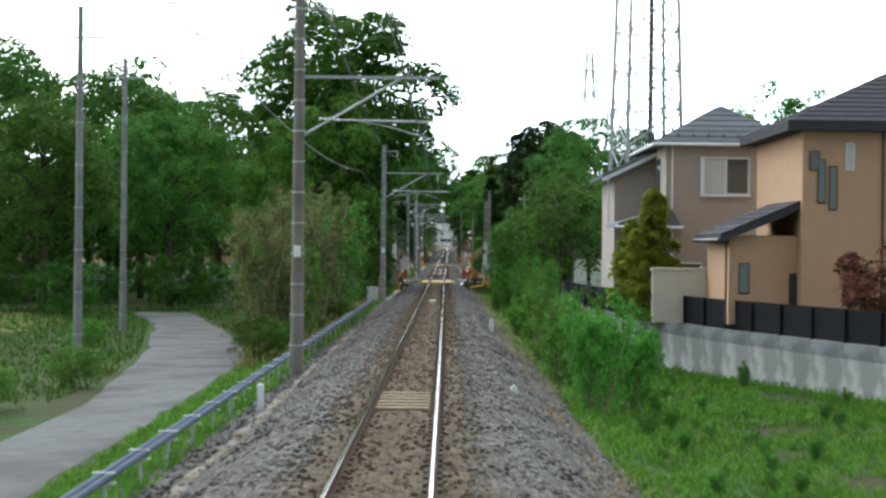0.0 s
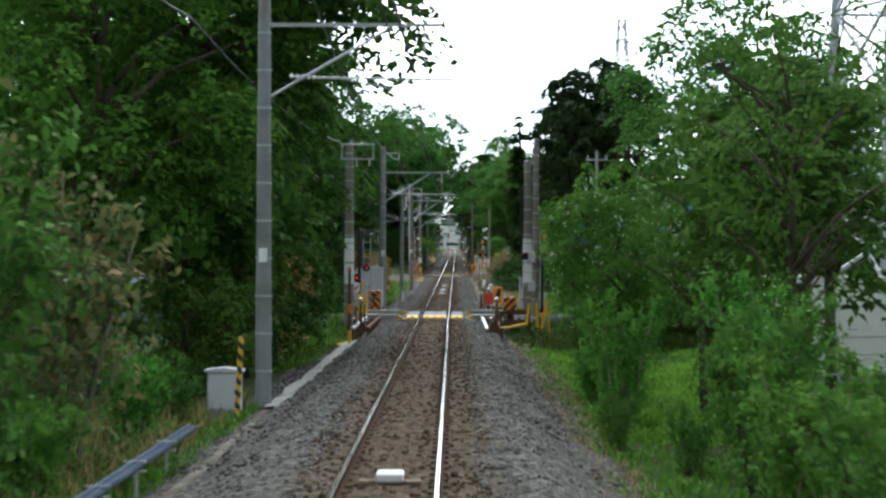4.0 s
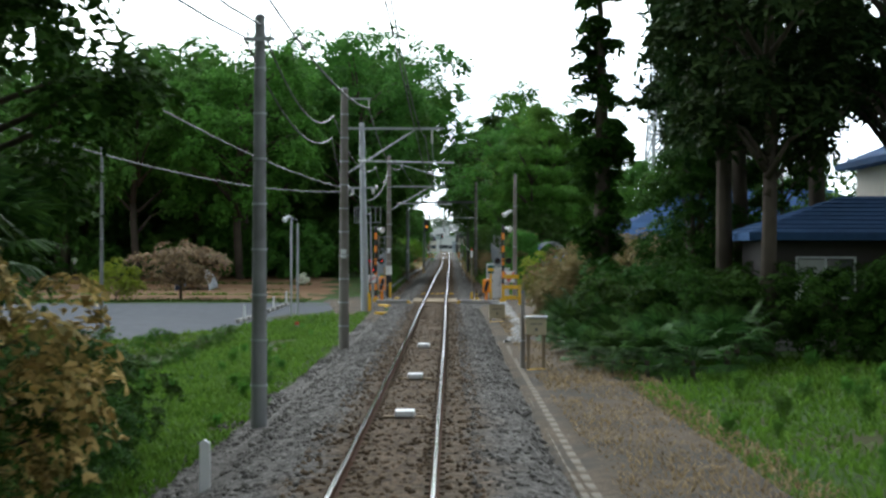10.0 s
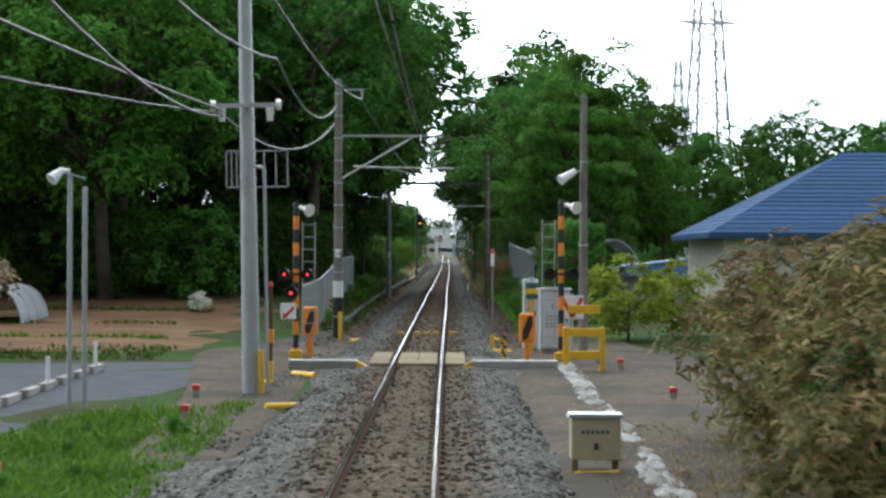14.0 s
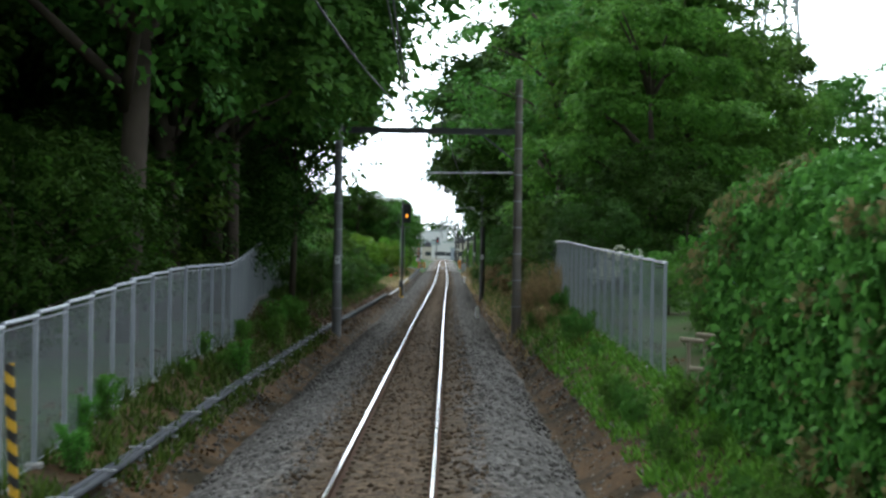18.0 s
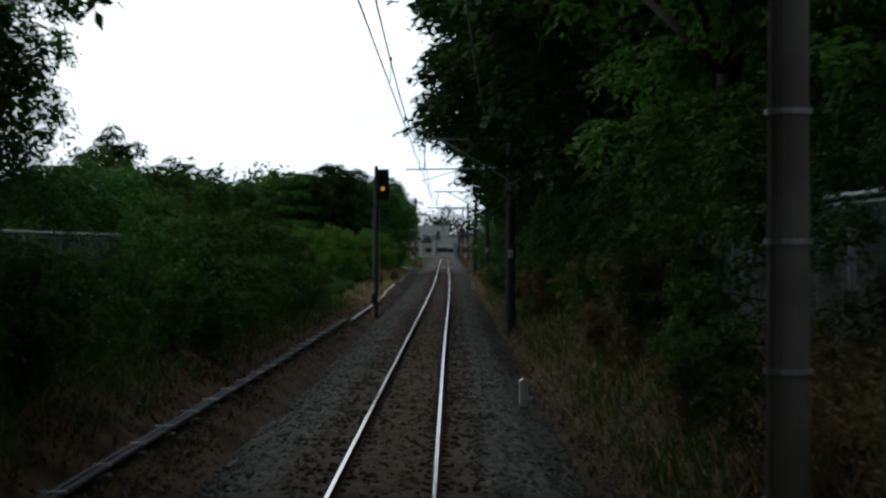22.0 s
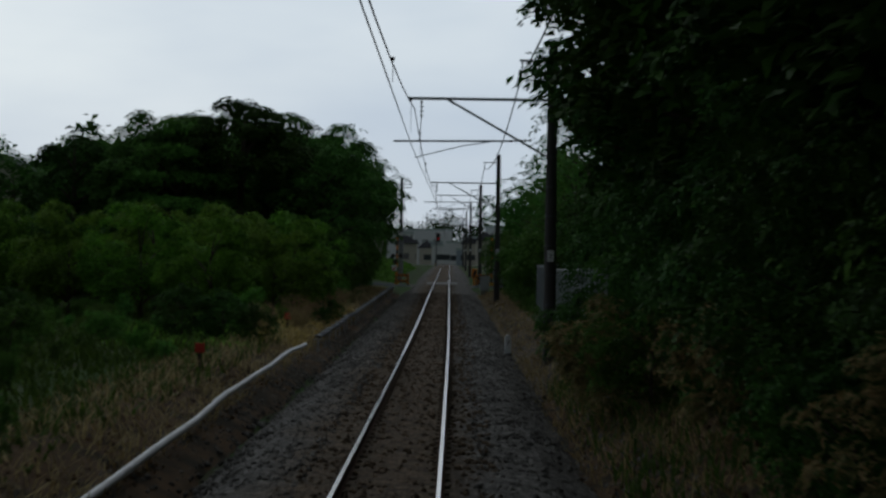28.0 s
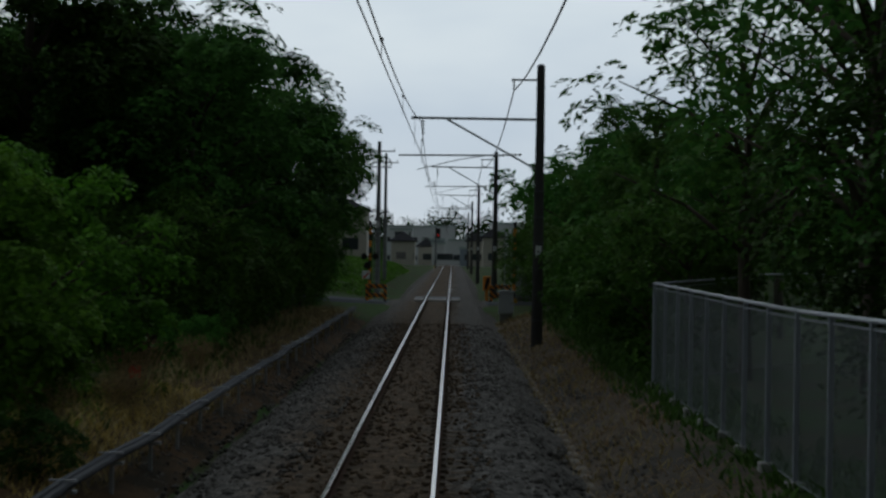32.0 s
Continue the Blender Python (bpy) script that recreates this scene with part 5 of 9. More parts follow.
def slab_set(y0, y1, mat, label, end_mat, rows):
    root = thing("crossing_deck", pose(0, 0, 0), label, "crossing deck")
    n = rows
    for x0, x1 in ((-1.14, -0.66), (-0.47, 0.47), (0.66, 1.14)):
        for i in range(n):
            a, b = y0 + (y1 - y0) * i / n, y0 + (y1 - y0) * (i + 1) / n
            bm = B()
            cx = tx((a + b) / 2)
            for s0, s1 in (((x0, x1),) if x1 < 0 or x0 > 0 else ((x0, 0.0), (0.0, x1))):
                box(bm, (cx + s0 + 0.008, a + 0.008, tz(a) - 0.14), (cx + s1 - 0.008, b - 0.008, tz(a) + 0.012), 0.012)
            part("slab", bm, M[mat], root)
        for yy, d in ((y0, -1), (y1, 1)):
            cx, z = tx(yy), tz(yy)
            lo_y, hi_y = sorted((yy + d * 0.012, yy + d * 0.4))
            bm = B()
            box(bm, (cx + x0 + 0.01, lo_y, z - 0.15), (cx + x1 - 0.01, hi_y, z + 0.006), 0.008)
            for v in bm.verts:
                if abs(v.co.y - yy) > 0.2 and v.co.z > z - 0.05:
                    v.co.z -= 0.07
            part("end_ramp", bm, M[end_mat], root, "painted sloping end" if end_mat == "yellow" else "")
            if end_mat == "yellow":
                wide = (x1 - x0) / (3 if x1 - x0 > 0.6 else 1)
                for k in range(3 if x1 - x0 > 0.6 else 1):
                    a = cx + x0 + wide * k
                    lo_y, hi_y = sorted((yy + d * 0.5, yy + d * 0.72))
                    bm = B()
                    box(bm, (a + 0.03, lo_y, z - 0.16), (a + wide - 0.03, hi_y, z - 0.07), 0.01)
                    part("end_block", bm, M[end_mat], root)
                    lo_y, hi_y = sorted((yy + d * 0.3, yy + d * 0.56))
                    bm = B()
                    box(bm, (a + wide / 2 - 0.05, lo_y, z - 0.12), (a + wide / 2 + 0.05, hi_y, z - 0.035), 0.01)
                    part("black_lug", bm, M["black"], root)


slab_set(160.2, 165.0, "slab", "grey steel crossing deck with yellow ends", "yellow", 3)
slab_set(276.6, 279.9, "wood", "worn plank deck of the foot crossing", "wood", 5)
slab_set(576.5, 580.0, "slab", "grey crossing deck in the distance", "concrete", 3)


# ---- houses and walls of the first stretch ----
def window(parent, x, z, w, h, y, panes=2, frame_mat="trim", left_curtain=True, depth=0.07):
    """A sliding window on a wall that faces -y, at the wall's face y."""
    bm = B()
    f = 0.06
    for lo, hi in (((x - f, y - depth, z - f), (x, y + 0.04, z + h + f)), ((x + w, y - depth, z - f), (x + w + f, y + 0.04, z + h + f)), ((x, y - depth, z + h), (x + w, y + 0.04, z + h + f)), ((x, y - depth, z - f), (x + w, y + 0.04, z))):
        box(bm, lo, hi, 0.006)
    win = part("window", bm, M[frame_mat], parent)
    for i in range(panes):
        a, b = x + w * i / panes, x + w * (i + 1) / panes
        bm = B()
        box(bm, (a + 0.03, y - 0.02, z + 0.03), (b - 0.03, y - 0.004, z + h - 0.03))
        part("pane", bm, M["curtain" if left_curtain and i == 0 else "glass"], win)
        if i:
            bm = B()
            box(bm, (a - 0.03, y - 0.045, z), (a + 0.03, y - 0.01, z + h))
            part("mullion", bm, M[frame_mat], win)
    bm = B()
    box(bm, (x - 0.1, y - 0.16, z - f - 0.06), (x + w + 0.1, y, z - f - 0.002), 0.01)
    part("sill", bm, M[frame_mat], win)
    return win


def hip_roof(parent, x0, x1, y0, y1, z, rise, mat, over=0.45, name="roof", thick=0.12, ridge=None):
    """A hip roof over a block, with its eaves, fascia and courses of slates."""
    x0, x1, y0, y1 = x0 - over, x1 + over, y0 - over, y1 + over
    half = min(x1 - x0, y1 - y0) / 2
    cx, cy = (x0 + x1) / 2, (y0 + y1) / 2
    long_x = (x1 - x0) > (y1 - y0)
    a = (x0 + half, cy, z + rise) if long_x else (cx, y0 + half, z + rise)
    b = (x1 - half, cy, z + rise) if long_x else (cx, y1 - half, z + rise)
    bm = B()
    e = [bm.verts.new(p) for p in ((x0, y0, z), (x1, y0, z), (x1, y1, z), (x0, y1, z))]
    u = [bm.verts.new((v.co.x, v.co.y, z - thick)) for v in e]
    if (Vector(a) - Vector(b)).length < 0.05:
        t_ = bm.verts.new(a)
        tops = [(e[0], e[1], t_), (e[1], e[2], t_), (e[2], e[3], t_), (e[3], e[0], t_)]
    else:
        ra, rb = bm.verts.new(a), bm.verts.new(b)
        tops = [(e[0], e[1], rb, ra), (e[1], e[2], rb), (e[2], e[3], ra, rb), (e[3], e[0], ra)] if long_x else [(e[0], e[1], ra), (e[1], e[2], rb, ra), (e[2], e[3], rb), (e[3], e[0], ra, rb)]
    for f in tops:
        bm.faces.new(f)
    for i in range(4):
        bm.faces.new((e[i], u[i], u[(i + 1) % 4], e[(i + 1) % 4]))
    bm.faces.new(u)
    bmesh.ops.recalc_face_normals(bm, faces=bm.faces[:])
    roof = part(name, bm, M[mat], parent)
    # courses of slates or tiles: thin steps following the slope towards the camera and the track
    n = max(4, int(half / 0.35))
    for i in range(n):
        k0 = i / n
        k1 = min(1, (i + 0.92) / n)
        bm = B()
        for corners in tops:
            pts = [v.co.copy() if v.is_valid else None for v in corners] if False else None
        s0, s1 = half * k0, half * k1
        lift = 0.018
        z0, z1 = z + rise * k0, z + rise * k1
        q = [(x0 + s0, y0 + s0, z0 + lift + 0.02), (x1 - s0, y0 + s0, z0 + lift + 0.02), (x1 - s1, y0 + s1, z1 + lift), (x0 + s1, y0 + s1, z1 + lift)]
        q2 = [(x0 + s0, y1 - s0, z0 + lift + 0.02), (x0 + s0, y0 + s0, z0 + lift + 0.02), (x0 + s1, y0 + s1, z1 + lift), (x0 + s1, y1 - s1, z1 + lift)]
        for qq in (q, q2):
            top = [bm.verts.new(p) for p in qq]
            low = [bm.verts.new((p[0], p[1], p[2] - 0.03)) for p in qq]
            bm.faces.new(top)
            for j in range(4):
                bm.faces.new((top[j], low[j], low[(j + 1) % 4], top[(j + 1) % 4]))
        bmesh.ops.recalc_face_normals(bm, faces=bm.faces[:])
        part("slate_course", bm, M[mat], roof)
    return roof


def gutter(parent, a, b, mat="trim", r=0.06):
    bm = B()
    tube(bm, a, b, r, seg=8)
    return part("gutter", bm, M[mat], parent)


def downpipe(parent, x, y, z0, z1, mat="trim"):
    bm = B()
    tube(bm, (x, y, z0), (x, y, z1), 0.035, seg=8)
    p = part("downpipe", bm, M[mat], parent)
    return p


def house_taupe():
    g = 0.15
    h = thing("house", pose(0, 0, 0), "two-storey taupe sided house with a grey hip roof and white trim", "house")
    bm = B()
    box(bm, (8.75, 73.5, g), (13.3, 82.0, 6.3), 0.0)
    body = part("wall", bm, M["siding"], h)
    for z in np.arange(g + 0.25, 6.2, 0.24):
        bm = B()
        box(bm, (8.742, 73.488, z), (13.308, 73.51, z + 0.012))
        box(bm, (8.738, 73.5, z), (8.76, 82.0, z + 0.012))
        part("siding_joint", bm, M["siding"], body)
    bm = B()
    box(bm, (7.2, 77.5, g), (8.75, 83.5, 5.35), 0.0)
    prism(bm, [(7.2, 5.34), (8.75, 5.34), (8.75, 6.1), (7.2, 5.42)], 77.5, 83.5)
    part("wing_wall", bm, M["siding"], h)
    hip_roof(h, 8.75, 13.3, 73.5, 82.0, 6.4, 1.55, "roof_grey")
    bm = B()
    prism(bm, [(6.7, 5.35), (8.75, 6.35), (8.75, 6.2), (6.7, 5.2)], 76.9, 84.0)
    part("wing_roof", bm, M["roof_grey"], h)
    bm = B()
    prism(bm, [(6.68, 5.2), (8.76, 6.2), (8.76, 6.05), (6.68, 5.05)], 76.85, 76.9)
    part("barge_board", bm, M["trim"], h)
    bm = B()
    prism(bm, [(6.9, 3.3), (9.3, 3.3), (8.9, 3.95), (8.75, 3.95), (7.0, 3.45)], 72.9, 77.4)
    part("skirt_roof", bm, M["roof_grey"], h)
    gutter(h, (6.85, 72.85, 3.28), (9.35, 72.85, 3.28))
    gutter(h, (8.25, 73.0, 6.33), (13.8, 73.0, 6.33))
    gutter(h, (13.8, 73.0, 6.33), (13.8, 82.4, 6.33))
    gutter(h, (8.25, 73.0, 6.33), (8.25, 82.4, 6.33))
    downpipe(h, 8.98, 73.42, g, 6.3)
    downpipe(h, 13.2, 73.42, g, 6.3)
    downpipe(h, 6.95, 77.4, 3.5, 5.2)
    window(h, 10.15, 4.55, 1.62, 1.28, 73.5)
    window(h, 9.3, 1.45, 0.75, 0.5, 73.5, 1, left_curtain=False)
    bm = B()
    box(bm, (10.0, 73.32, 4.45), (10.16, 73.48, 5.9), 0.01)
    part("shutter_box", bm, M["trim"], h)
    for yy in (75.5, 79.0):
        bm = B()
        box(bm, (8.70, yy, 4.5), (8.748, yy + 0.9, 5.9), 0.01)
        w = part("window", bm, M["dark_trim"], h)
        bm = B()
        box(bm, (8.69, yy + 0.06, 4.56), (8.705, yy + 0.84, 5.84))
        part("pane", bm, M["glass"], w)
    bm = B()
    tube(bm, (8.7, 74.4, 5.55), (8.55, 74.4, 5.5), 0.07, 0.09, 8)
    part("vent_hood", bm, M["trim"], h)
    for x in np.arange(8.6, 13.6, 0.55):
        bm = B()
        box(bm, (x, 73.3, 6.62), (x + 0.06, 73.36, 6.72))
        part("snow_guard", bm, M["roof_dark"], h)


def house_peach():
    g = 0.2
    h = thing("house", pose(0, 0, 0), "two-storey peach stucco house with dark roof and green-grey shutters", "house")
    bm = B()
    box(bm, (11.55, 61.0, g), (19.0, 70.0, 6.35), 0.0)
    part("wall", bm, M["stucco"], h)
    bm = B()
    box(bm, (9.45, 61.8, g), (11.55, 67.0, 2.95), 0.0)
    part("entrance_wall", bm, M["stucco"], h)
    hip_roof(h, 11.55, 19.0, 61.0, 70.0, 6.42, 2.0, "roof_dark", 0.55, thick=0.28)
    bm = B()
    prism(bm, [(9.1, 2.95), (11.9, 4.15), (11.9, 3.95), (11.0, 3.5), (9.1, 2.72)], 61.3, 67.5)
    part("lean_to_roof", bm, M["roof_dark"], h)
    for k in range(7):
        bm = B()
        x0 = 9.12 + 0.39 * k
        z0 = 2.96 + 0.167 * k
        prism(bm, [(x0, z0), (x0 + 0.37, z0 + 0.16), (x0 + 0.37, z0 + 0.19), (x0, z0 + 0.05)], 61.28, 67.5)
        part("slate_course", bm, M["roof_dark"], h)
    gutter(h, (9.05, 61.2, 2.8), (9.05, 67.5, 2.8), "dark_trim")
    downpipe(h, 9.35, 61.75, g, 2.8, "dark_trim")
    downpipe(h, 14.0, 60.95, g, 6.3, "dark_trim")
    for x, z, w, hh, m in ((11.75, 4.95, 0.33, 0.6, "glass"), (12.0, 3.95, 0.26, 1.35, "green_shutter"), (12.35, 3.75, 0.26, 1.35, "green_shutter"), (12.85, 4.95, 0.28, 0.85, "curtain"), (9.75, 1.15, 0.33, 0.95, "green_shutter"), (11.3, 0.3, 0.3, 1.5, "dark_trim"), (14.6, 4.7, 0.5, 1.3, "green_shutter"), (12.8, 0.85, 0.75, 1.25, "glass")):
        bm = B()
        y = 61.0 if x > 11.5 else 61.8
        box(bm, (x, y - 0.05, z), (x + w, y + 0.02, z + hh), 0.008)
        p = part("shutter" if "shutter" in m else "window", bm, M["dark_trim"] if m != "curtain" else M["trim"], h)
        bm = B()
        box(bm, (x + 0.035, y - 0.062, z + 0.035), (x + w - 0.035, y - 0.048, z + hh - 0.035))
        part("pane", bm, M[m], p)


def retaining_wall():
    w = thing("retaining_wall", pose(0, 0, 0), "stained pale concrete retaining wall with upright joints", "wall", kind="structure")
    line = [(13.6, 44.0), (12.1, 52.0), (9.5, 62.5), (7.6, 73.0), (6.6, 84.0), (6.2, 93.0)]
    bd = thing("board_fence", pose(0, 0, 0), "black sheet fence along the top of the wall", "fence")
    for (xa, ya), (xb, yb) in zip(line, line[1:]):
        d = Vector((xb - xa, yb - ya, 0))
        n = max(1, round(d.length / 2.1))
        ang = math.degrees(math.atan2(d.y, d.x))
        for i in range(n):
            c = Vector((xa, ya, 0)) + d * ((i + 0.5) / n)
            half = d.length / n / 2
            pieces = (
                ("wall_panel", (-half + 0.004, -0.11, -1.95), (half - 0.004, 0.11, -0.4), 0.006, "wall", w),
                ("top_course", (-half + 0.004, -0.105, -0.394), (half - 0.004, 0.115, 0.02), 0.006, "wall_top", w),
                ("joint_filler", (-half - 0.005, -0.09, -1.95), (-half + 0.005, 0.09, 0.0), 0.0, "roof_grey", w),
                ("sheet", (-half + 0.002, -0.02, 0.05), (half - 0.002, 0.02, 0.9), 0.004, "boards", bd),
                ("top_bar", (-half, -0.03, 0.9), (half, 0.03, 0.94), 0.0, "boards", bd),
                ("fence_post", (-half - 0.04, 0.03, 0.02), (-half + 0.04, 0.1, 0.92), 0.0, "boards", bd),
            )
            for nm, lo, hi, bev, mt, owner in pieces:
                bm = B()
                box(bm, lo, hi, bev)
                ob = part(nm, bm, M[mt], owner)
                ob.matrix_basis = pose(c.x, c.y, 0, 0, 0, ang)
    vs = [(x + 0.1, y, 0.02) for x, y in line] + [(60, 93, 0.15), (60, 44, 0.15)]
    low = [(x, y, -2.2) for x, y, z in vs]
    n = len(vs)
    fs = [tuple(range(n))] + [(i, (i + 1) % n, n + (i + 1) % n, n + i) for i in range(n)]
    tagged(link("house_plot", poly_mesh("house_plot", vs + low, fs), M["dirt"]), "raised earth plot behind the wall", "ground", kind="structure")
    bm = B()
    box(bm, (7.62, 67.0, 0.03), (9.42, 67.18, 1.78), 0.01)
    box(bm, (7.58, 66.96, 1.78), (9.46, 67.24, 1.88), 0.01)
    part("garden_wall", bm, M["cream"], None)
    tagged(bpy.data.objects["garden_wall"], "beige garden wall with a pale coping", "wall")


house_taupe()
house_peach()
retaining_wall()


def lattice_tower(name, x, y, h, w0, w1, bay, leg, brace, label, arms=(), mat="steel"):
    """A four-legged lattice tower with crossed braces on every side."""
    root = thing(name, on(x, y, 12), label, "tower")
    n = max(2, round(h / bay))

    def at(i, c):
        k = i / n
        w = (w0 + (w1 - w0) * k) / 2
        return Vector((c[0] * w, c[1] * w, h * k))

    cs = [(-1, -1), (1, -1), (1, 1), (-1, 1)]
    for c in cs:
        bm = B()
        tube(bm, at(0, c) - Vector((0, 0, 0.3)), at(n, c), leg, leg * 0.6, 8)
        part("leg", bm, M[mat], root)
    for i in range(n):
        for a, b in zip(cs, cs[1:] + cs[:1]):
            for p, q in ((at(i, a), at(i + 1, b)), (at(i, b), at(i + 1, a)), (at(i + 1, a), at(i + 1, b))):
                bm = B()
                bar(bm, p, q, brace)
                part("brace", bm, M[mat], root)
    for z, reach in arms:
        for s in (-1, 1):
            bm = B()
            for d in (-0.6, 0.6):
                bar(bm, (0, d, z + 0.6), (s * reach, 0, z + 0.2), brace)
                bar(bm, (0, d, z), (s * reach, 0, z + 0.2), brace)
            arm = part("cross_arm", bm, M[mat], root)
            bm = B()
            tube(bm, (s * reach, 0, z + 0.2), (s * reach, 0, z - 1.6), 0.09, seg=6)
            part("insulator_string", bm, M["insulator"], arm)
    return root


tower = lattice_tower("lattice_mast", 14.3, 137, 42, 4.3, 2.4, 2.6, 0.16, 0.095, "grey galvanised lattice mast standing behind the trees")
bm_ = B()
for sx_ in (-0.25, 0.25):
    bar(bm_, (sx_ - 1.2, -1.9, 0), (sx_ - 0.8, -1.2, 36), 0.05)
for z_ in np.arange(0.4, 36, 0.4):
    k_ = z_ / 36
    bar(bm_, (-1.45 + 0.4 * k_, -1.9 + 0.7 * k_, z_), (-0.95 + 0.4 * k_, -1.9 + 0.7 * k_, z_), 0.03)
part("ladder", bm_, M["steel"], tower)
bm_ = B()
tube(bm_, (0.3, 0, 0), (0.3, 0, 40), 0.18, seg=8)
part("cable_duct", bm_, M["steel_dark"], tower)
lattice_tower("power_pylon", 36, 500, 50, 6.5, 1.4, 4.2, 0.26, 0.17, "tall grey power-line pylon far behind the wood", ((33, 4.5), (39, 4.2), (45, 3.8)))
lattice_tower("power_pylon", 62, 760, 52, 6.5, 1.4, 4.2, 0.3, 0.2, "tall grey power-line pylon far behind the wood", ((33, 4.5), (39, 4.2), (45, 3.8)))


def cabinet(name, x, y, w, d, h, rz=0, doors=2, mat="cabinet", label="", legs=0.25, text=None, bars=0, roof=True, category="cabinet", group=""):
    """A steel equipment cabinet on a plinth, with doors, handles, hinges and a sloping lid."""
    root = thing(name, on(x, y, rz), label, category, group)
    bm = B()
    box(bm, (-w / 2 + 0.04, -d / 2 + 0.04, -0.3), (w / 2 - 0.04, d / 2 - 0.04, legs), 0.02)
    part("plinth", bm, M["concrete"], root)
    bm = B()
    box(bm, (-w / 2, -d / 2, legs), (w / 2, d / 2, legs + h), 0.015)
    part("body", bm, M[mat], root)
    if roof:
        bm = B()
        prism(bm, [(-w / 2 - 0.05, 0), (w / 2 + 0.05, 0), (w / 2 + 0.05, 0.04), (0, 0.08), (-w / 2 - 0.05, 0.04)], -d / 2 - 0.06, d / 2 + 0.05)
        bmesh.ops.translate(bm, vec=(0, 0, legs + h), verts=bm.verts[:])
        part("lid", bm, M[mat], root)
    for i in range(doors):
        a, b = -w / 2 + w * i / doors, -w / 2 + w * (i + 1) / doors
        bm = B()
        box(bm, (a + 0.02, -d / 2 - 0.025, legs + 0.04), (b - 0.02, -d / 2 - 0.002, legs + h - 0.04), 0.008)
        dr = part("door", bm, M[mat], root)
        bm = B()
        hx = b - 0.09 if i == 0 else a + 0.09
        box(bm, (hx - 0.02, -d / 2 - 0.06, legs + h * 0.46), (hx + 0.02, -d / 2 - 0.024, legs + h * 0.54), 0.006)
        part("handle", bm, M["steel_dark"], dr)
        for zz in (0.15, 0.85):
            bm = B()
            ex = a + 0.03 if i == 0 else b - 0.03
            tube(bm, (ex, -d / 2 - 0.03, legs + h * zz - 0.05), (ex, -d / 2 - 0.03, legs + h * zz + 0.05), 0.014, seg=6)
            part("hinge", bm, M["steel"], dr)
        if text and i == 0:
            words("lettering", text, min(0.2, w * 0.2), Matrix.Translation(((a + b) / 2, -d / 2 - 0.028, legs + h * 0.72)), M["ink"], dr)
        for k in range(bars if i == 0 else 0):
            bm = B()
            for j in range(5):
                u = a + (b - a) * (0.2 + 0.12 * j)
                box(bm, (u, -d / 2 - 0.029, legs + h * (0.55 - 0.06 * k)), (u + (b - a) * 0.09, -d / 2 - 0.0245, legs + h * (0.55 - 0.06 * k) + 0.035))
            part("lettering", bm, M["roof_grey"], dr)
    return root


cabinet("equipment_box", 13.4, 128, 1.9, 1.2, 2.2, label="white equipment box at the foot of the lattice mast", mat="white", doors=2, category="box")
cabinet("equipment_box", 10.7, 133, 3.0, 1.6, 2.6, label="white equipment box at the foot of the lattice mast", mat="white", doors=2, category="box")


def pipe_fence(x0, x1, y, label):
    f = thing("rail_fence", pose(0, 0, 0), label, "fence")
    n = int((x1 - x0) / 1.5)
    for i in range(n + 1):
        x = x0 + (x1 - x0) * i / n
        bm = B()
        tube(bm, (x, y, land(x, y) - 0.2), (x, y, land(x, y) + 1.7), 0.03, seg=6)
        part("post", bm, M["steel"], f)
    for dz in (0.4, 0.85, 1.3, 1.7):
        bm = B()
        tube(bm, (x0, y, land(x0, y) + dz), (x1, y, land(x1, y) + dz), 0.022, seg=6)
        part("rail", bm, M["steel"], f)


pipe_fence(8.0, 19.0, 125.0, "grey steel rail fence round the lattice mast")


def utility_pole(x, y, h, arms=(), mat="pole", r=0.15, label="slender grey concrete utility pole", wires=True, bands=1.4, lean=0.0):
    root = concrete_mast("utility_pole", x, y, h, mat, r, r * 0.62, bands, label=label, group="utility poles")
    root.matrix_basis = on(x, y) @ pose(0, 0, 0, 0, lean, 0)
    for z, reach in arms:
        bm = B()
        bar(bm, (-reach, -0.14, z), (reach, -0.14, z), 0.07)
        arm = part("cross_arm", bm, M["steel"], root)
        for sx in (-reach + 0.08, reach - 0.08):
            part("insulator", insulator(B(), (sx, -0.14, z + 0.04), (sx, -0.14, z + 0.22), 2, 0.05), M["insulator"], arm)
    return root


utility_pole(-11.45, 66, 11.6, ((10.6, 0.9),), label="tall grey concrete utility pole beside the lane")
utility_pole(-13.2, 86, 11.8, ((11.0, 0.8),), label="slim grey utility pole beside the lane")
for dx_, dz_ in ((-0.7, 0.2), (0.7, 0.2)):
    wire("power_line", [(-9.8 + dx_, 20, 11.5 + dz_), (-11.45 + dx_, 66, 9.6 + dz_), (-13.2 + dx_, 86, 9.9 + dz_), (-30 + dx_, 150, 9.5 + dz_)], 0.007, "cable", "thin power line between the utility poles", sag=0.35)


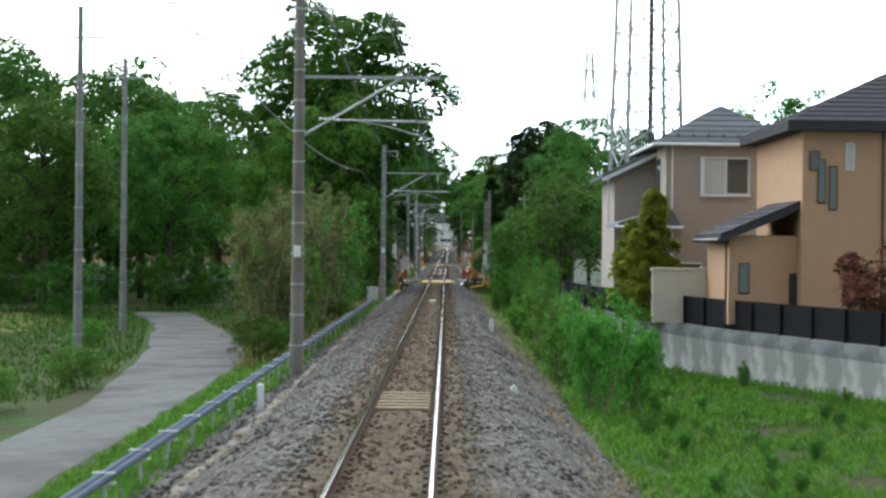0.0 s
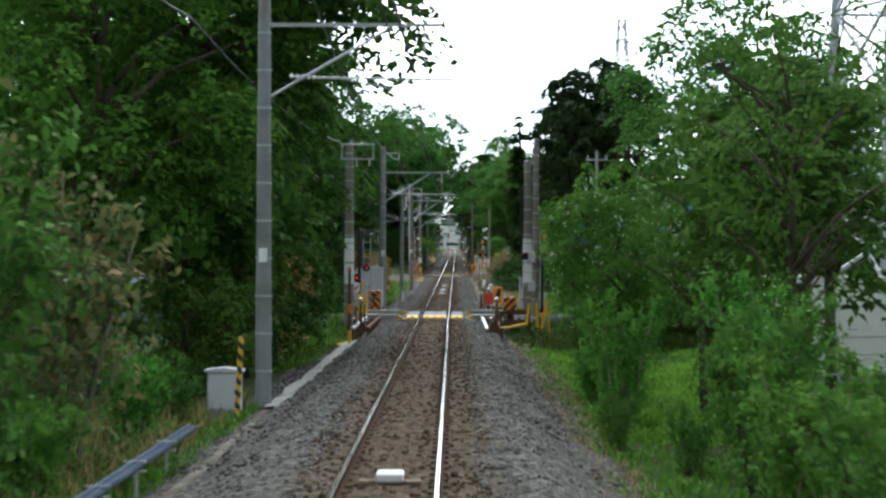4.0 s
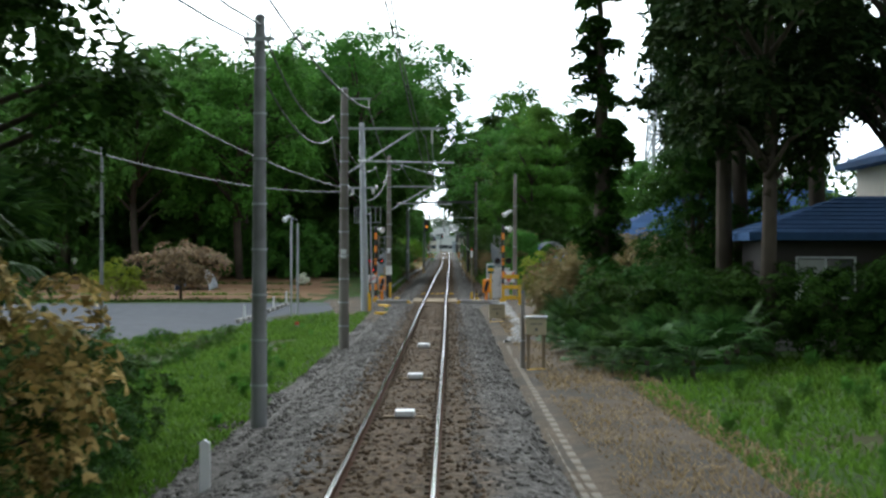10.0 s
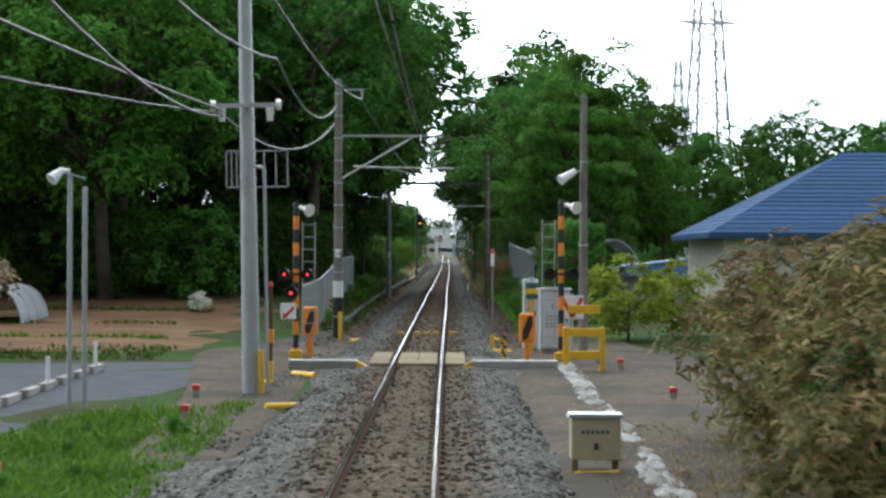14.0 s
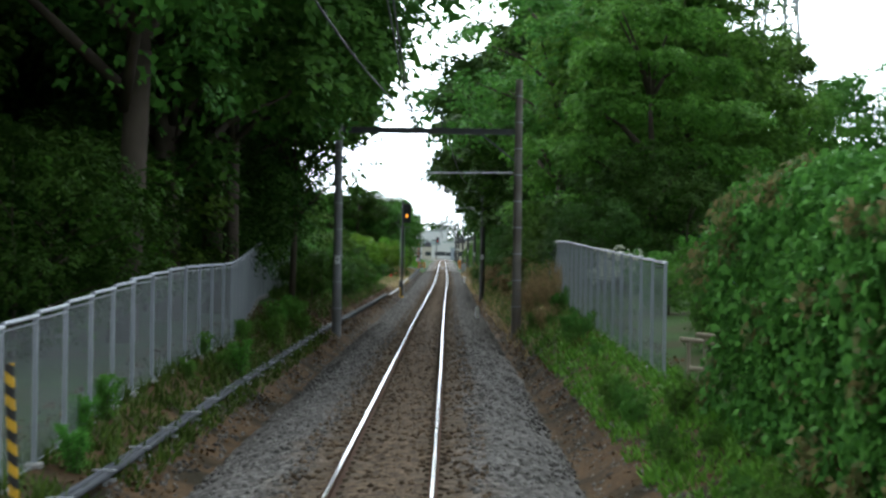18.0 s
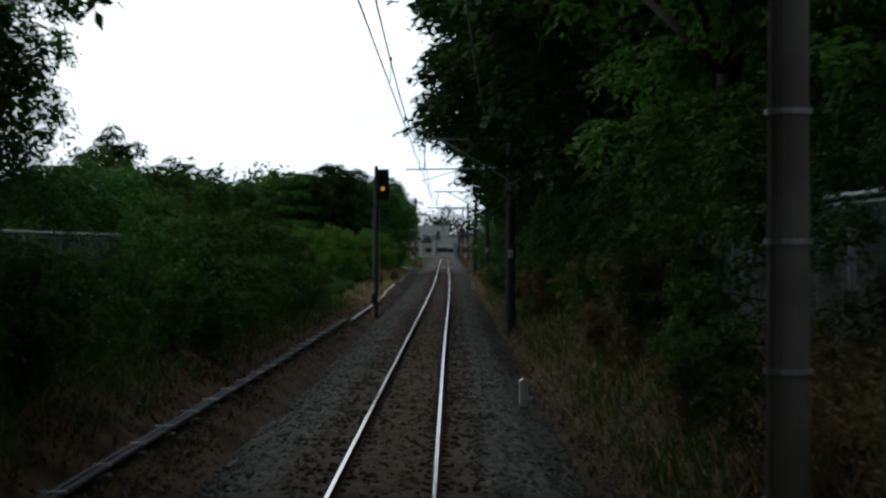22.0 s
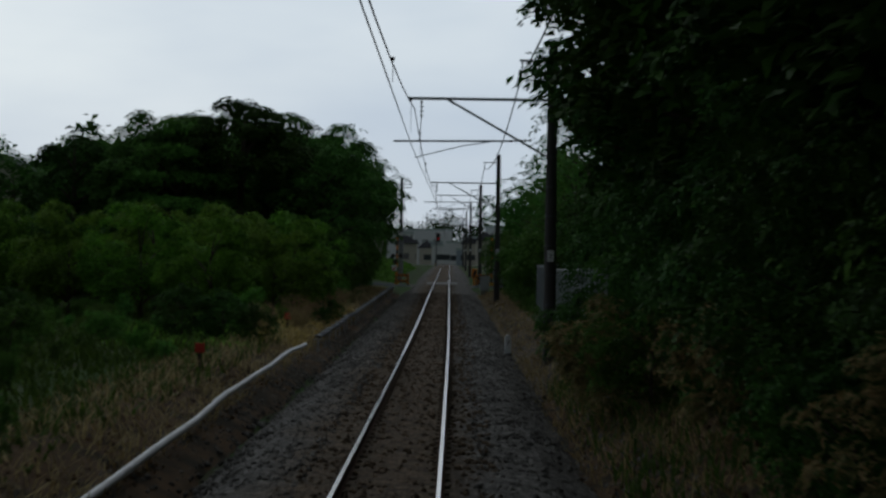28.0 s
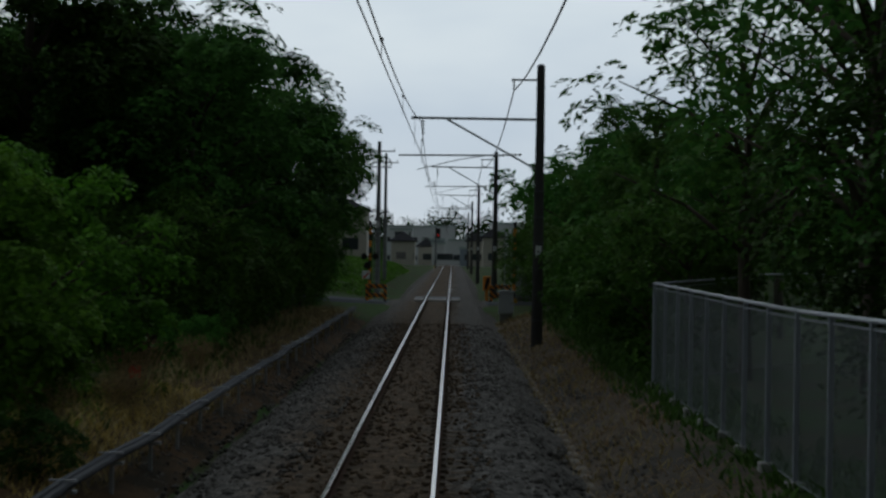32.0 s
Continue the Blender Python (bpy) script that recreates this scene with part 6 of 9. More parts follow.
# ---- the duct along the left of the line ----
def duct(y0, y1, x, up, label, mat="pipe", step=3.0, wave=0.0, r=0.048):
    d = thing("cable_duct", pose(0, 0, 0), label, "duct")
    ys = np.arange(y0, y1 + 0.1, step)
    for ya, yb in zip(ys, ys[1:]):
        xa, xb = (tx(v) + x + wave * noise.noise((v * 0.35, 1.0, 0.0)) for v in (ya, yb))
        za, zb = (max(tz(v) + up, land(tx(v) + x, v) + 0.2) + 0.6 * wave * noise.noise((v * 0.5, 7.0, 0.0)) for v in (ya, yb))
        bm = B()
        for dx, dz in ((0, 0), (-r * 1.7, 0.02)):
            tube(bm, (xa + dx, ya, za + dz), (xb + dx, yb + 0.03, zb + dz), r, seg=8)
        part("pipe", bm, M[mat], d)
        g = land(xa, ya)
        bm = B()
        box(bm, (xa - 0.16, ya - 0.03, za - r - 0.035), (xa + 0.1, ya + 0.03, za - r), 0.0)
        box(bm, (xa - 0.05, ya - 0.03, min(g - 0.15, za - 0.3)), (xa - 0.01, ya + 0.03, za - r - 0.03), 0.0)
        s = part("stand", bm, M["steel"], d)
        bm = B()
        box(bm, (xa - 0.18, ya - 0.02, za + r), (xa + 0.1, ya + 0.02, za + r + 0.02))
        part("clamp", bm, M["steel"], s)


duct(18, 112, -3.25, -0.15, "blue-grey cable duct on short steel stands", step=2.7)


def stake(x, y, h, label="short white boundary stake", group="boundary stakes", text=None, dark=True, w=0.13):
    s = thing("marker_post" if text else "stake", on(x, y, 4), label, "post", group)
    bm = B()
    prism(bm, [(-w / 2, -0.3), (w / 2, -0.3), (w / 2, h - 0.05), (0, h), (-w / 2, h - 0.05)], -w / 2, w / 2)
    body = part("shaft", bm, M["plate"], s)
    if dark:
        bm = B()
        box(bm, (-w / 2 - 0.004, -w / 2 - 0.004, -0.2), (w / 2 + 0.004, w / 2 + 0.004, 0.22))
        part("dark_foot", bm, M["black"], s)
    if text:
        for k, ch in enumerate(text):
            words("digit", ch, w * 1.15, Matrix.Translation((0, -w / 2 - 0.003, h - 0.24 - 0.22 * k)), M["ink"], body)
    return s


stake(-2.85, 38.6, 0.55, dark=False)
stake(2.1, 40.2, 0.32, dark=False)
stake(2.45, 75.5, 0.6, dark=False, w=0.16)
stake(-2.3, 198, 0.75, dark=False)
stake(2.55, 182.5, 1.35, "leaning white kilometre post with two black digits", "kilometre posts", "28", w=0.2).matrix_basis = on(2.52, 182.5, 4) @ pose(0, 0, 0, 0, 7, 0)
stake(2.3, 376.5, 0.75, "white kilometre post with a black foot", "kilometre posts", w=0.16)
stake(2.75, 482.5, 0.75, "white kilometre post with a black digit", "kilometre posts", "7", w=0.16)

# boards between the rails
deck_ = thing("track_boards", pose(0, 35.3, tz(35.3)), "pale worn boards laid between the rails", "boards")
for i_ in range(6):
    bm_ = B()
    box(bm_, (-0.46, -1.78 + 0.66 * i_, -0.16), (0.46, -1.52 + 0.66 * i_, -0.085), 0.015)
    part("board", bm_, M["wood"], deck_)
# signal box by the second mast
cabinet("trackside_box", -3.6, 117.0, 0.62, 0.4, 0.75, label="small grey trackside box beside the mast", doors=1, legs=0.25, category="box")
bm_ = B()
tube(bm_, (0, 0, 0), (0, 0, 1.65), 0.05, seg=8)
guard_ = part("guy_guard", bm_, M["yb_slant"])
guard_.matrix_basis = on(-3.22, 115.5) @ pose(0, 0, 0, 0, 3, 0)
tagged(guard_, "yellow and black striped guard on a guy wire", "guard")


# ---- the level crossing ----
def steel_trestle(x, y0, y1, label):
    """Low steel frame of posts and bars that edges the pit beside the track."""
    f = thing("steel_trestle", pose(0, 0, 0), label, "trestle", "trestles at the crossing")
    n = 7
    for i in range(n):
        y = y0 + (y1 - y0) * i / (n - 1)
        z = tz(y)
        for dx in (-0.26, 0.26):
            bm = B()
            box(bm, (x + dx - 0.035, y - 0.035, z - 1.1), (x + dx + 0.035, y + 0.035, z + (0.5 if i % 2 and dx * x > 0 else -0.12)))
            part("post", bm, M["rusty"], f)
        bm = B()
        bar(bm, (x - 0.22, y, z - 0.16), (x + 0.22, y, z - 0.16), 0.07)
        part("cross_bar", bm, M["rusty"], f)
    for dx in (-0.26, 0.26):
        bm = B()
        box(bm, (x + dx - 0.05, y0 - 0.1, tz(y0) - 0.12), (x + dx + 0.05, y1 + 0.1, tz(y0) - 0.04))
        part("top_rail", bm, M["steel" if dx < 0 else "rusty"], f)


steel_trestle(-2.5, 148.5, 159.2, "low trestle of rusty and grey steel posts")
steel_trestle(2.15, 147.8, 159.4, "low trestle of rusty steel posts")


def wrapped_heads(x, y):
    r = thing("detector_stand", on(x, y), "rusty post with three silver-wrapped sensor heads", "sensor", "sensor stands at the crossing")
    top = tz(y) - land(x, y) + 0.72
    bm = B()
    tube(bm, (0, 0, -0.3), (0, 0, top - 0.3), 0.05, seg=8)
    part("post", bm, M["rusty"], r)
    for dx, dz in ((0, 0.1), (-0.19, -0.62), (0.19, -0.62)):
        bm = B()
        tube(bm, (dx, -0.06, top + dz - 0.34), (dx, -0.06, top + dz - 0.05), 0.05, 0.06, 8)
        ball(bm, (dx, -0.06, top + dz), 0.095, 1.15, 10)
        ball(bm, (dx + 0.03, -0.1, top + dz - 0.06), 0.07, 1.0, 8)
        part("silver_head", bm, M["rail_top"], r, "crumpled silver wrapping")


wrapped_heads(-2.62, 151.5)
wrapped_heads(2.3, 152.0)


def warning_post(x, y, h, block=True, foot=True, label="thin post with a red cap and an orange block", white_top=False, foot_mat="yellow"):
    r = thing("warning_post", on(x, y), label, "post", "red-capped posts")
    bm = B()
    tube(bm, (0, 0, -0.3), (0, 0, h), 0.03 if white_top else 0.045, seg=10)
    part("shaft", bm, M["rusty" if not white_top else "pole_brown"], r)
    bm = B()
    if white_top:
        tube(bm, (0, 0, h - 0.38), (0, 0, h), 0.052, seg=12)
        part("white_sleeve", bm, M["plate"], r)
        bm = B()
        tube(bm, (0, 0, h), (0, 0, h + 0.05), 0.06, 0.06, 12)
        tube(bm, (0, 0, h + 0.05), (0, 0, h + 0.12), 0.06, 0.025, 12)
    else:
        tube(bm, (0, 0, h), (0, 0, h + 0.1), 0.06, 0.03, 10)
    part("red_cap", bm, M["red"], r, "red cap")
    if block:
        bm = B()
        box(bm, (-0.07, -0.09, h * 0.5 - 0.15), (0.07, 0.06, h * 0.5 + 0.15), 0.01)
        part("orange_block", bm, M["orange"], r, "orange reflector block")
    if foot:
        bm = B()
        box(bm, (-0.06, -0.07, 0.0), (0.06, 0.07, 0.55), 0.01)
        part("foot_sleeve", bm, M[foot_mat], r)
        bm = B()
        tube(bm, (0.05, 0, 0.08), (-0.4, -0.25, 0.02), 0.09, 0.11, 8)
        part("foot_cover", bm, M[foot_mat], r, "yellow padded cover on the stay")


warning_post(-2.72, 145.5, 2.55)
warning_post(-5.0, 156.0, 2.6, foot=False)
wrapped_heads(2.36, 172.4)
warning_post(2.39, 174.2, 2.6, block=False, foot=False, label="post with a long white sleeve and red cap", white_top=True)
warning_post(2.08, 286.8, 2.9, block=False, label="post with a long white sleeve, red cap and yellow foot", white_top=True)
warning_post(-3.1, 272.6, 2.2, label="post with a red cap, orange block and yellow foot")
bm_ = B()
tube(bm_, (-0.06, 0, -0.2), (-0.06, 0, 2.75), 0.05, seg=8)
tube(bm_, (0.06, 0, -0.2), (0.06, 0, 2.75), 0.05, seg=8)
tagged(part("pipe_post", bm_, M["steel_dark"]), "pair of thin dark steel pipes standing by the road", "post").matrix_basis = on(-5.0, 158.6)


def banded_pole(x, y, h, z0, z1, plate=None, r=0.2, label="thick dark concrete pole with broad white sleeves"):
    root = concrete_mast("crossing_pole", x, y, h, "pole_brown", r, r * 0.72, 0.55, label=label, group="poles at the crossing")
    base = tz(y) - land(x, y)
    zm = (z0 + z1) / 2
    for a, b in ((z0, zm - 0.08), (zm - 0.05, z1)):
        bm = B()
        ra = r - 0.056 * (a + base) / h + 0.014
        tube(bm, (0, 0, a + base), (0, 0, b + base), ra, ra - 0.01, 18)
        part("white_sleeve", bm, M["white"], root, "dirty white plastic sleeve")
    for z in (z0 + 0.02, zm - 0.06, z1 - 0.25, z1 - 0.02):
        bm = B()
        tube(bm, (0, 0, z + base - 0.015), (0, 0, z + base + 0.015), r + 0.012, seg=18)
        part("strap", bm, M["steel_dark"], root)
    bm = B()
    tube(bm, (-r - 0.06, 0, 1.2), (-r - 0.06, 0, h - 1), 0.03, seg=6)
    part("conduit", bm, M["cable"], root)
    if plate:
        number_plate(root, base + zm + 0.15, r + 0.02, plate)
    return root


pl_ = banded_pole(-3.45, 159.2, 7.3, 1.25, 3.15)
bm_ = B()
for z_ in (6.62, 7.2):
    bar(bm_, (-0.35, -0.2, z_), (1.0, -0.2, z_), 0.06)
bar(bm_, (0.95, -0.2, 6.62), (0.95, -0.2, 7.2), 0.05)
bar(bm_, (-0.3, -0.2, 6.62), (-0.3, -0.2, 7.2), 0.05)
part("wire_bracket", bm_, M["steel"], pl_)
for sx_ in (0.3, 0.8):
    part("insulator", insulator(B(), (sx_, -0.2, 6.59), (sx_, -0.2, 6.32), 3, 0.05), M["insulator"], pl_)
pr_ = banded_pole(3.96, 166.6, 6.75, 1.2, 3.2, "13")
bm_ = B()
bar(bm_, (0, -0.2, 5.7), (0.6, -0.3, 6.1), 0.07)
part("stay_arm", bm_, M["steel_dark"], pr_)


def lamp_unit(parent, x, z, y, lit, r=0.11):
    """A round black signal head with its hood and lens."""
    bm = B()
    tube(bm, (x, y + 0.12, z), (x, y - 0.02, z), r + 0.05, seg=16)
    head = part("signal_head", bm, M["black"], parent)
    bm = B()
    tube(bm, (x, y - 0.021, z), (x, y - 0.035, z), r * 0.27, seg=14)
    part("lens", bm, M["sign_r" if lit else "lens_off"], head, "lit red lens" if lit else "unlit red lens")
    bm = B()
    for k in range(9):
        a = math.pi * (k / 8)
        b = math.pi * ((k + 1) / 8)
        if k < 8:
            v = [bm.verts.new((x + (r + 0.03) * math.cos(q), yy, z + (r + 0.03) * math.sin(q))) for q, yy in ((a, y - 0.02), (b, y - 0.02), (b, y - 0.24), (a, y - 0.24))]
            bm.faces.new(v)
    bmesh.ops.solidify(bm, geom=bm.faces[:], thickness=0.012)
    part("hood", bm, M["black"], head)
    return head


def horn(parent, p, rz=0, mat="white"):
    bm = B()
    tube(bm, (0, 0, 0), (0, -0.22, -0.05), 0.05, 0.06, 10)
    tube(bm, (0, -0.22, -0.05), (0, -0.42, -0.09), 0.07, 0.17, 12)
    ob = part("loudspeaker", bm, M[mat], parent, "grey horn loudspeaker")
    ob.matrix_basis = pose(*p, 0, 0, rz)
    return ob


def ladder(parent, x, y, z0, z1, w=0.32):
    for s in (-0.5, 0.5):
        bm = B()
        bar(bm, (x + s * w, y, z0), (x + s * w, y, z1), 0.03)
        part("ladder_rail", bm, M["steel"], parent)
    for z in np.arange(z0 + 0.15, z1, 0.32):
        bm = B()
        bar(bm, (x - w / 2, y, z), (x + w / 2, y, z), 0.022)
        part("ladder_rung", bm, M["steel"], parent)


def crossing_signal(x, y, h, side, lit=True, arrow=True, cross=False, label="", speaker="white", facing=0, dark=False):
    """A crossing post with orange and black bands, red lamps, arrow box, horn and ladder."""
    root = thing("crossing_signal", on(x, y, facing), label or "orange and black banded crossing signal with red lamps", "signal", "crossing signals")
    bm = B()
    tube(bm, (0, 0, -0.3), (0, 0, h), 0.075, seg=12)
    part("post", bm, M["black" if dark else "ob_band"], root, "" if dark else "orange and black bands")
    bm = B()
    tube(bm, (0, 0, h), (0, 0, h + 0.12), 0.09, 0.05, 10)
    part("top_cap", bm, M["black"], root)
    horn(root, (0.1, -0.03, h - 0.02), 40, speaker)
    bm = B()
    bar(bm, (-0.45, -0.06, h * 0.56), (0.45, -0.06, h * 0.56), 0.05)
    part("lamp_arm", bm, M["black"], root)
    lamp_unit(root, -0.3, h * 0.56, -0.12, lit)
    lamp_unit(root, 0.3, h * 0.56, -0.12, lit)
    if arrow:
        lamp_unit(root, -0.12, h * 0.44, -0.14, lit, 0.14)
        bm = B()
        box(bm, (-0.38, -0.2, h * 0.27), (0.02, -0.15, h * 0.27 + 0.42), 0.02)
        sg = part("direction_sign", bm, M["plate"], root, "white sign with a slanting red arrow")
        bm = B()
        prism(bm, [(-0.33, h * 0.27 + 0.03), (-0.24, h * 0.27 + 0.03), (-0.02, h * 0.27 + 0.28), (-0.06, h * 0.27 + 0.34), (-0.27, h * 0.27 + 0.13), (-0.33, h * 0.27 + 0.2)], -0.206, -0.2)
        part("arrow", bm, M["red"], sg)
    if cross:
        for s in (-1, 1):
            bm = B()
            box(bm, (-0.6, -0.012, -0.09), (0.6, 0.012, 0.09))
            ob = part("cross_board", bm, M["yellow"], root, "yellow crossbuck board")
            ob.matrix_basis = pose(0.0, -0.1, h * 0.76, 0, s * 50, -15)
    ladder(root, side * 0.32, 0.08, 0.5, h * 0.9)
    bm = B()
    box(bm, (-0.16, -0.14, -0.2), (0.16, 0.14, 0.28), 0.02)
    part("foot", bm, M["yellow"], root)
    return root


crossing_signal(-3.4, 166.9, 3.75, 1, label="dark crossing signal with lit red lamps and arrow box", speaker="steel_dark", dark=True)
crossing_signal(4.35, 161.0, 4.2, -1, lit=False, arrow=False, cross=True, label="dark crossing signal post with a yellow crossbuck", facing=90, speaker="steel_dark", dark=True)
dark_pole_ = concrete_mast("crossing_pole", 4.15, 162.4, 7.45, "pole_brown", 0.15, 0.11, 0.6, label="slim dark concrete pole carrying crossing equipment", group="poles at the crossing")
for z_ in (1.15, 2.35):
    bm_ = B()
    box(bm_, (-0.32, -0.3, z_), (-0.02, -0.14, z_ + 0.42), 0.02)
    part("switch_box", bm_, M["cabinet"], dark_pole_)
for z_ in (2.35, 2.75):
    lamp_unit(dark_pole_, 0.28, z_, -0.15, False, 0.15)
lamp_unit(dark_pole_, -0.42, 2.6, -0.1, False, 0.12)


def barrier_machine(x, y, rz, arm_len, slope, label="striped orange and black barrier machine with a lowered bar"):
    r = thing("barrier_machine", on(x, y, rz), label, "barrier", "crossing barriers")
    bm = B()
    box(bm, (-0.25, -0.28, 0.42), (0.25, 0.28, 1.12), 0.05)
    part("housing", bm, M["ob_slant"], r)
    bm = B()
    box(bm, (-0.12, -0.14, -0.2), (0.12, 0.14, 0.45), 0.02)
    part("pedestal", bm, M["black"], r)
    bm = B()
    tube(bm, (0, -0.34, 0.85), (0, -0.28, 0.85), 0.14, seg=12)
    part("hub", bm, M["black"], r)
    bm = B()
    tube(bm, (0.35, -0.36, 0.85 - slope * 0.1), (-arm_len, -0.36, 0.85 + slope), 0.028, 0.02, 8)
    part("bar", bm, M["yb_slant"], r, "yellow and black barrier bar")
    return r


barrier_machine(-2.75, 167.4, 0, 1.1, -0.25)
barrier_machine(3.0, 159.2, 180, 1.0, 0.3)


def hazard_frame(x, y, w, h, mat, rz=0, label="", boards=2):
    """A guard frame of two posts and boards."""
    r = thing("guard_frame", on(x, y, rz), label, "guard", "guard frames at the crossings")
    for s in (-1, 1):
        bm = B()
        box(bm, (s * w / 2 - 0.07, -0.06, -0.25), (s * w / 2 + 0.07, 0.06, h), 0.012)
        part("post", bm, M[mat], r)
    for k in range(boards):
        bm = B()
        z = h * (0.3 + 0.5 * k)
        box(bm, (-w / 2 + 0.05, -0.05, z), (w / 2 - 0.05, 0.05, z + 0.2), 0.012)
        part("board", bm, M[mat], r)
    return r


hazard_frame(-3.1, 166.6, 1.2, 0.55, "ob_slant", label="low guard frame with orange and black slanting stripes", boards=1)
hazard_frame(3.2, 158.6, 1.05, 0.8, "rusty", label="low brown wooden guard frame", boards=2)
hazard_frame(-2.95, 159.9, 0.22, 1.05, "yellow", label="narrow yellow guard frame at the pole", boards=3)
hazard_frame(4.0, 276.0, 0.86, 1.08, "yellow", label="yellow guard frame with three boards", boards=3)


def detector_panel(x, y, rz=0, h=1.35, label="orange detector panel with a black stripe"):
    r = thing("obstacle_detector", on(x, y, rz), label, "sensor", "orange detector panels")
    bm = B()
    box(bm, (-0.07, -0.07, -0.25), (0.07, 0.07, h * 0.6), 0.01)
    part("post", bm, M["orange"], r)
    bm = B()
    box(bm, (-0.2, -0.12, h * 0.45), (0.2, 0.12, h), 0.04)
    part("housing", bm, M["orange"], r)
    bm = B()
    prism(bm, [(-0.12, h * 0.5), (0.0, h * 0.5), (0.13, h * 0.78), (0.13, h * 0.95), (0.02, h * 0.95), (-0.12, h * 0.66)], -0.126, -0.12)
    part("black_stripe", bm, M["black"], r)
    bm = B()
    box(bm, (-0.24, -0.16, -0.2), (0.24, 0.16, 0.06), 0.02)
    part("base", bm, M["concrete"], r)
    return r


d_ = detector_panel(2.66, 166.6, h=1.25)
bm_ = B()
box(bm_, (-0.55, -0.04, 0.5), (-0.18, 0.04, 1.0), 0.01)
part("red_board", bm_, M["red"], d_, "red square board")
bm_ = B()
box(bm_, (-0.62, -0.05, -0.2), (-0.54, 0.05, 1.2), 0.01)
part("side_post", bm_, M["wood"], d_)
detector_panel(-2.85, 281.6, h=1.4)
detector_panel(2.76, 278.6, h=1.3)

cabinet("equipment_cabinet", -3.3, 172.8, 1.44, 0.9, 1.8, label="light grey double-door equipment cabinet on legs", legs=0.45)
cabinet("equipment_cabinet", 3.95, 169.6, 0.47, 0.45, 1.35, label="narrow white equipment cabinet beside the pole", doors=1, text="JB3", legs=0.3)
cabinet("small_cabinet", 4.6, 166.6, 0.42, 0.35, 0.6, label="small grey cabinet beside the road", doors=1, legs=0.35)
cabinet("equipment_cabinet", 3.68, 283.2, 0.82, 0.6, 1.6, label="pale grey cabinet lettered C1 beside the crossing", doors=1, text="C1", bars=4, legs=0.2)
cabinet("equipment_cabinet", 3.08, 284.4, 0.42, 0.5, 1.92, label="narrow pale grey cabinet with a green label", doors=1, legs=0.2, bars=1, roof=False)


eb_ = thing("emergency_box", on(3.1, 284.0, 0, 0.12), "green and yellow box on a yellow post", "box")
bm_ = B()
box(bm_, (-0.05, -0.05, -0.2), (0.05, 0.05, 1.5), 0.01)
part("post", bm_, M["yellow"], eb_)
for z0_, z1_, m_ in ((1.46, 1.58, "green"), (1.585, 1.74, "yellow"), (1.745, 1.9, "green")):
    bm_ = B()
    box(bm_, (-0.165, -0.13, z0_), (0.165, 0.13, z1_), 0.015)
    part("casing", bm_, M[m_], eb_)
bm_ = B()
tube(bm_, (0, 0, 1.9), (0, 0, 2.04), 0.055, 0.05, 10)
part("lamp", bm_, M["steel"], eb_)


def road_edge(x0, x1, y, z_up, label="weathered white concrete edging block of the road"):
    bm = B()
    n = max(1, round((x1 - x0) / 1.5))
    e = thing("edging", pose(0, 0, 0), label, "kerb", "road edging at the crossings")
    for i in range(n):
        a, b = x0 + (x1 - x0) * i / n, x0 + (x1 - x0) * (i + 1) / n
        bm = B()
        box(bm, (a + 0.01, y - 0.13, tz(y) - 0.5), (b - 0.01, y + 0.13, tz(y) + z_up), 0.03)
        part("block", bm, M["concrete"], e)
        bm = B()
        box(bm, (a + 0.02, y - 0.12, tz(y) + z_up + 0.001), (b - 0.02, y + 0.12, tz(y) + z_up + 0.014), 0.004)
        part("white_top", bm, M["white"], e)
    xx = min(x0, x1, key=abs)
    bm = B()
    prism(bm, [(-0.02, -0.25), (0.26, -0.25), (0.26, -0.16), (-0.02, 0.0)], -0.13, 0.13)
    ob = part("yellow_end", bm, M["yellow"], e)
    ob.matrix_basis = pose(xx, y, tz(y) + z_up, 0, 0, 180 if xx > 0 else 0)


for a_, b_, y_ in ((-3.2, -1.5, 159.6), (1.5, 3.2, 159.6), (-3.1, -1.45, 165.8), (1.45, 3.1, 165.8)):
    road_edge(a_, b_, y_, 0.04)
bm_ = B()
for p_, q_ in (((3.3, 157.4, -0.3), (3.6, 157.4, -0.25)), ((3.6, 157.4, -0.25), (3.72, 157.6, 0.55)), ((4.05, 158.0, -0.4), (4.02, 158.0, 0.6)), ((2.5, 156.4, -0.4), (3.3, 157.4, -0.3))):
    tube(bm_, Vector(p_) + Vector((0, 0, tz(161))), Vector(q_) + Vector((0, 0, tz(161))), 0.06, seg=8)
tagged(part("yellow_pipe", bm_, M["yellow"]), "bent yellow cable pipe rising from the ground", "pipe")
yg_ = thing("guy_guard", on(4.2, 158.4), "yellow guy-wire guards with a lean", "guard")
for dx_, lx_ in ((0.0, 0.25), (0.35, -0.15)):
    bm_ = B()
    tube(bm_, (dx_, 0, -0.2), (dx_ + lx_, 0.1, 1.35), 0.06, 0.05, 8)
    part("sleeve", bm_, M["yellow"], yg_)
utility_pole(7.4, 172.5, 7.6, ((7.2, 0.5),), "steel", 0.1, "thin grey steel pole beyond the crossing", bands=2.5)
sp_ = thing("grey_post", on(5.6, 158.6), "short grey road post with a yellow base", "post")
bm_ = B()
tube(bm_, (0, 0, -0.2), (0, 0, 1.5), 0.09, seg=10)
part("shaft", bm_, M["pole"], sp_)
bm_ = B()
box(bm_, (-0.25, -0.2, -0.1), (0.25, 0.2, 0.14), 0.05)
part("foot", bm_, M["yellow"], sp_)
bm_ = B()
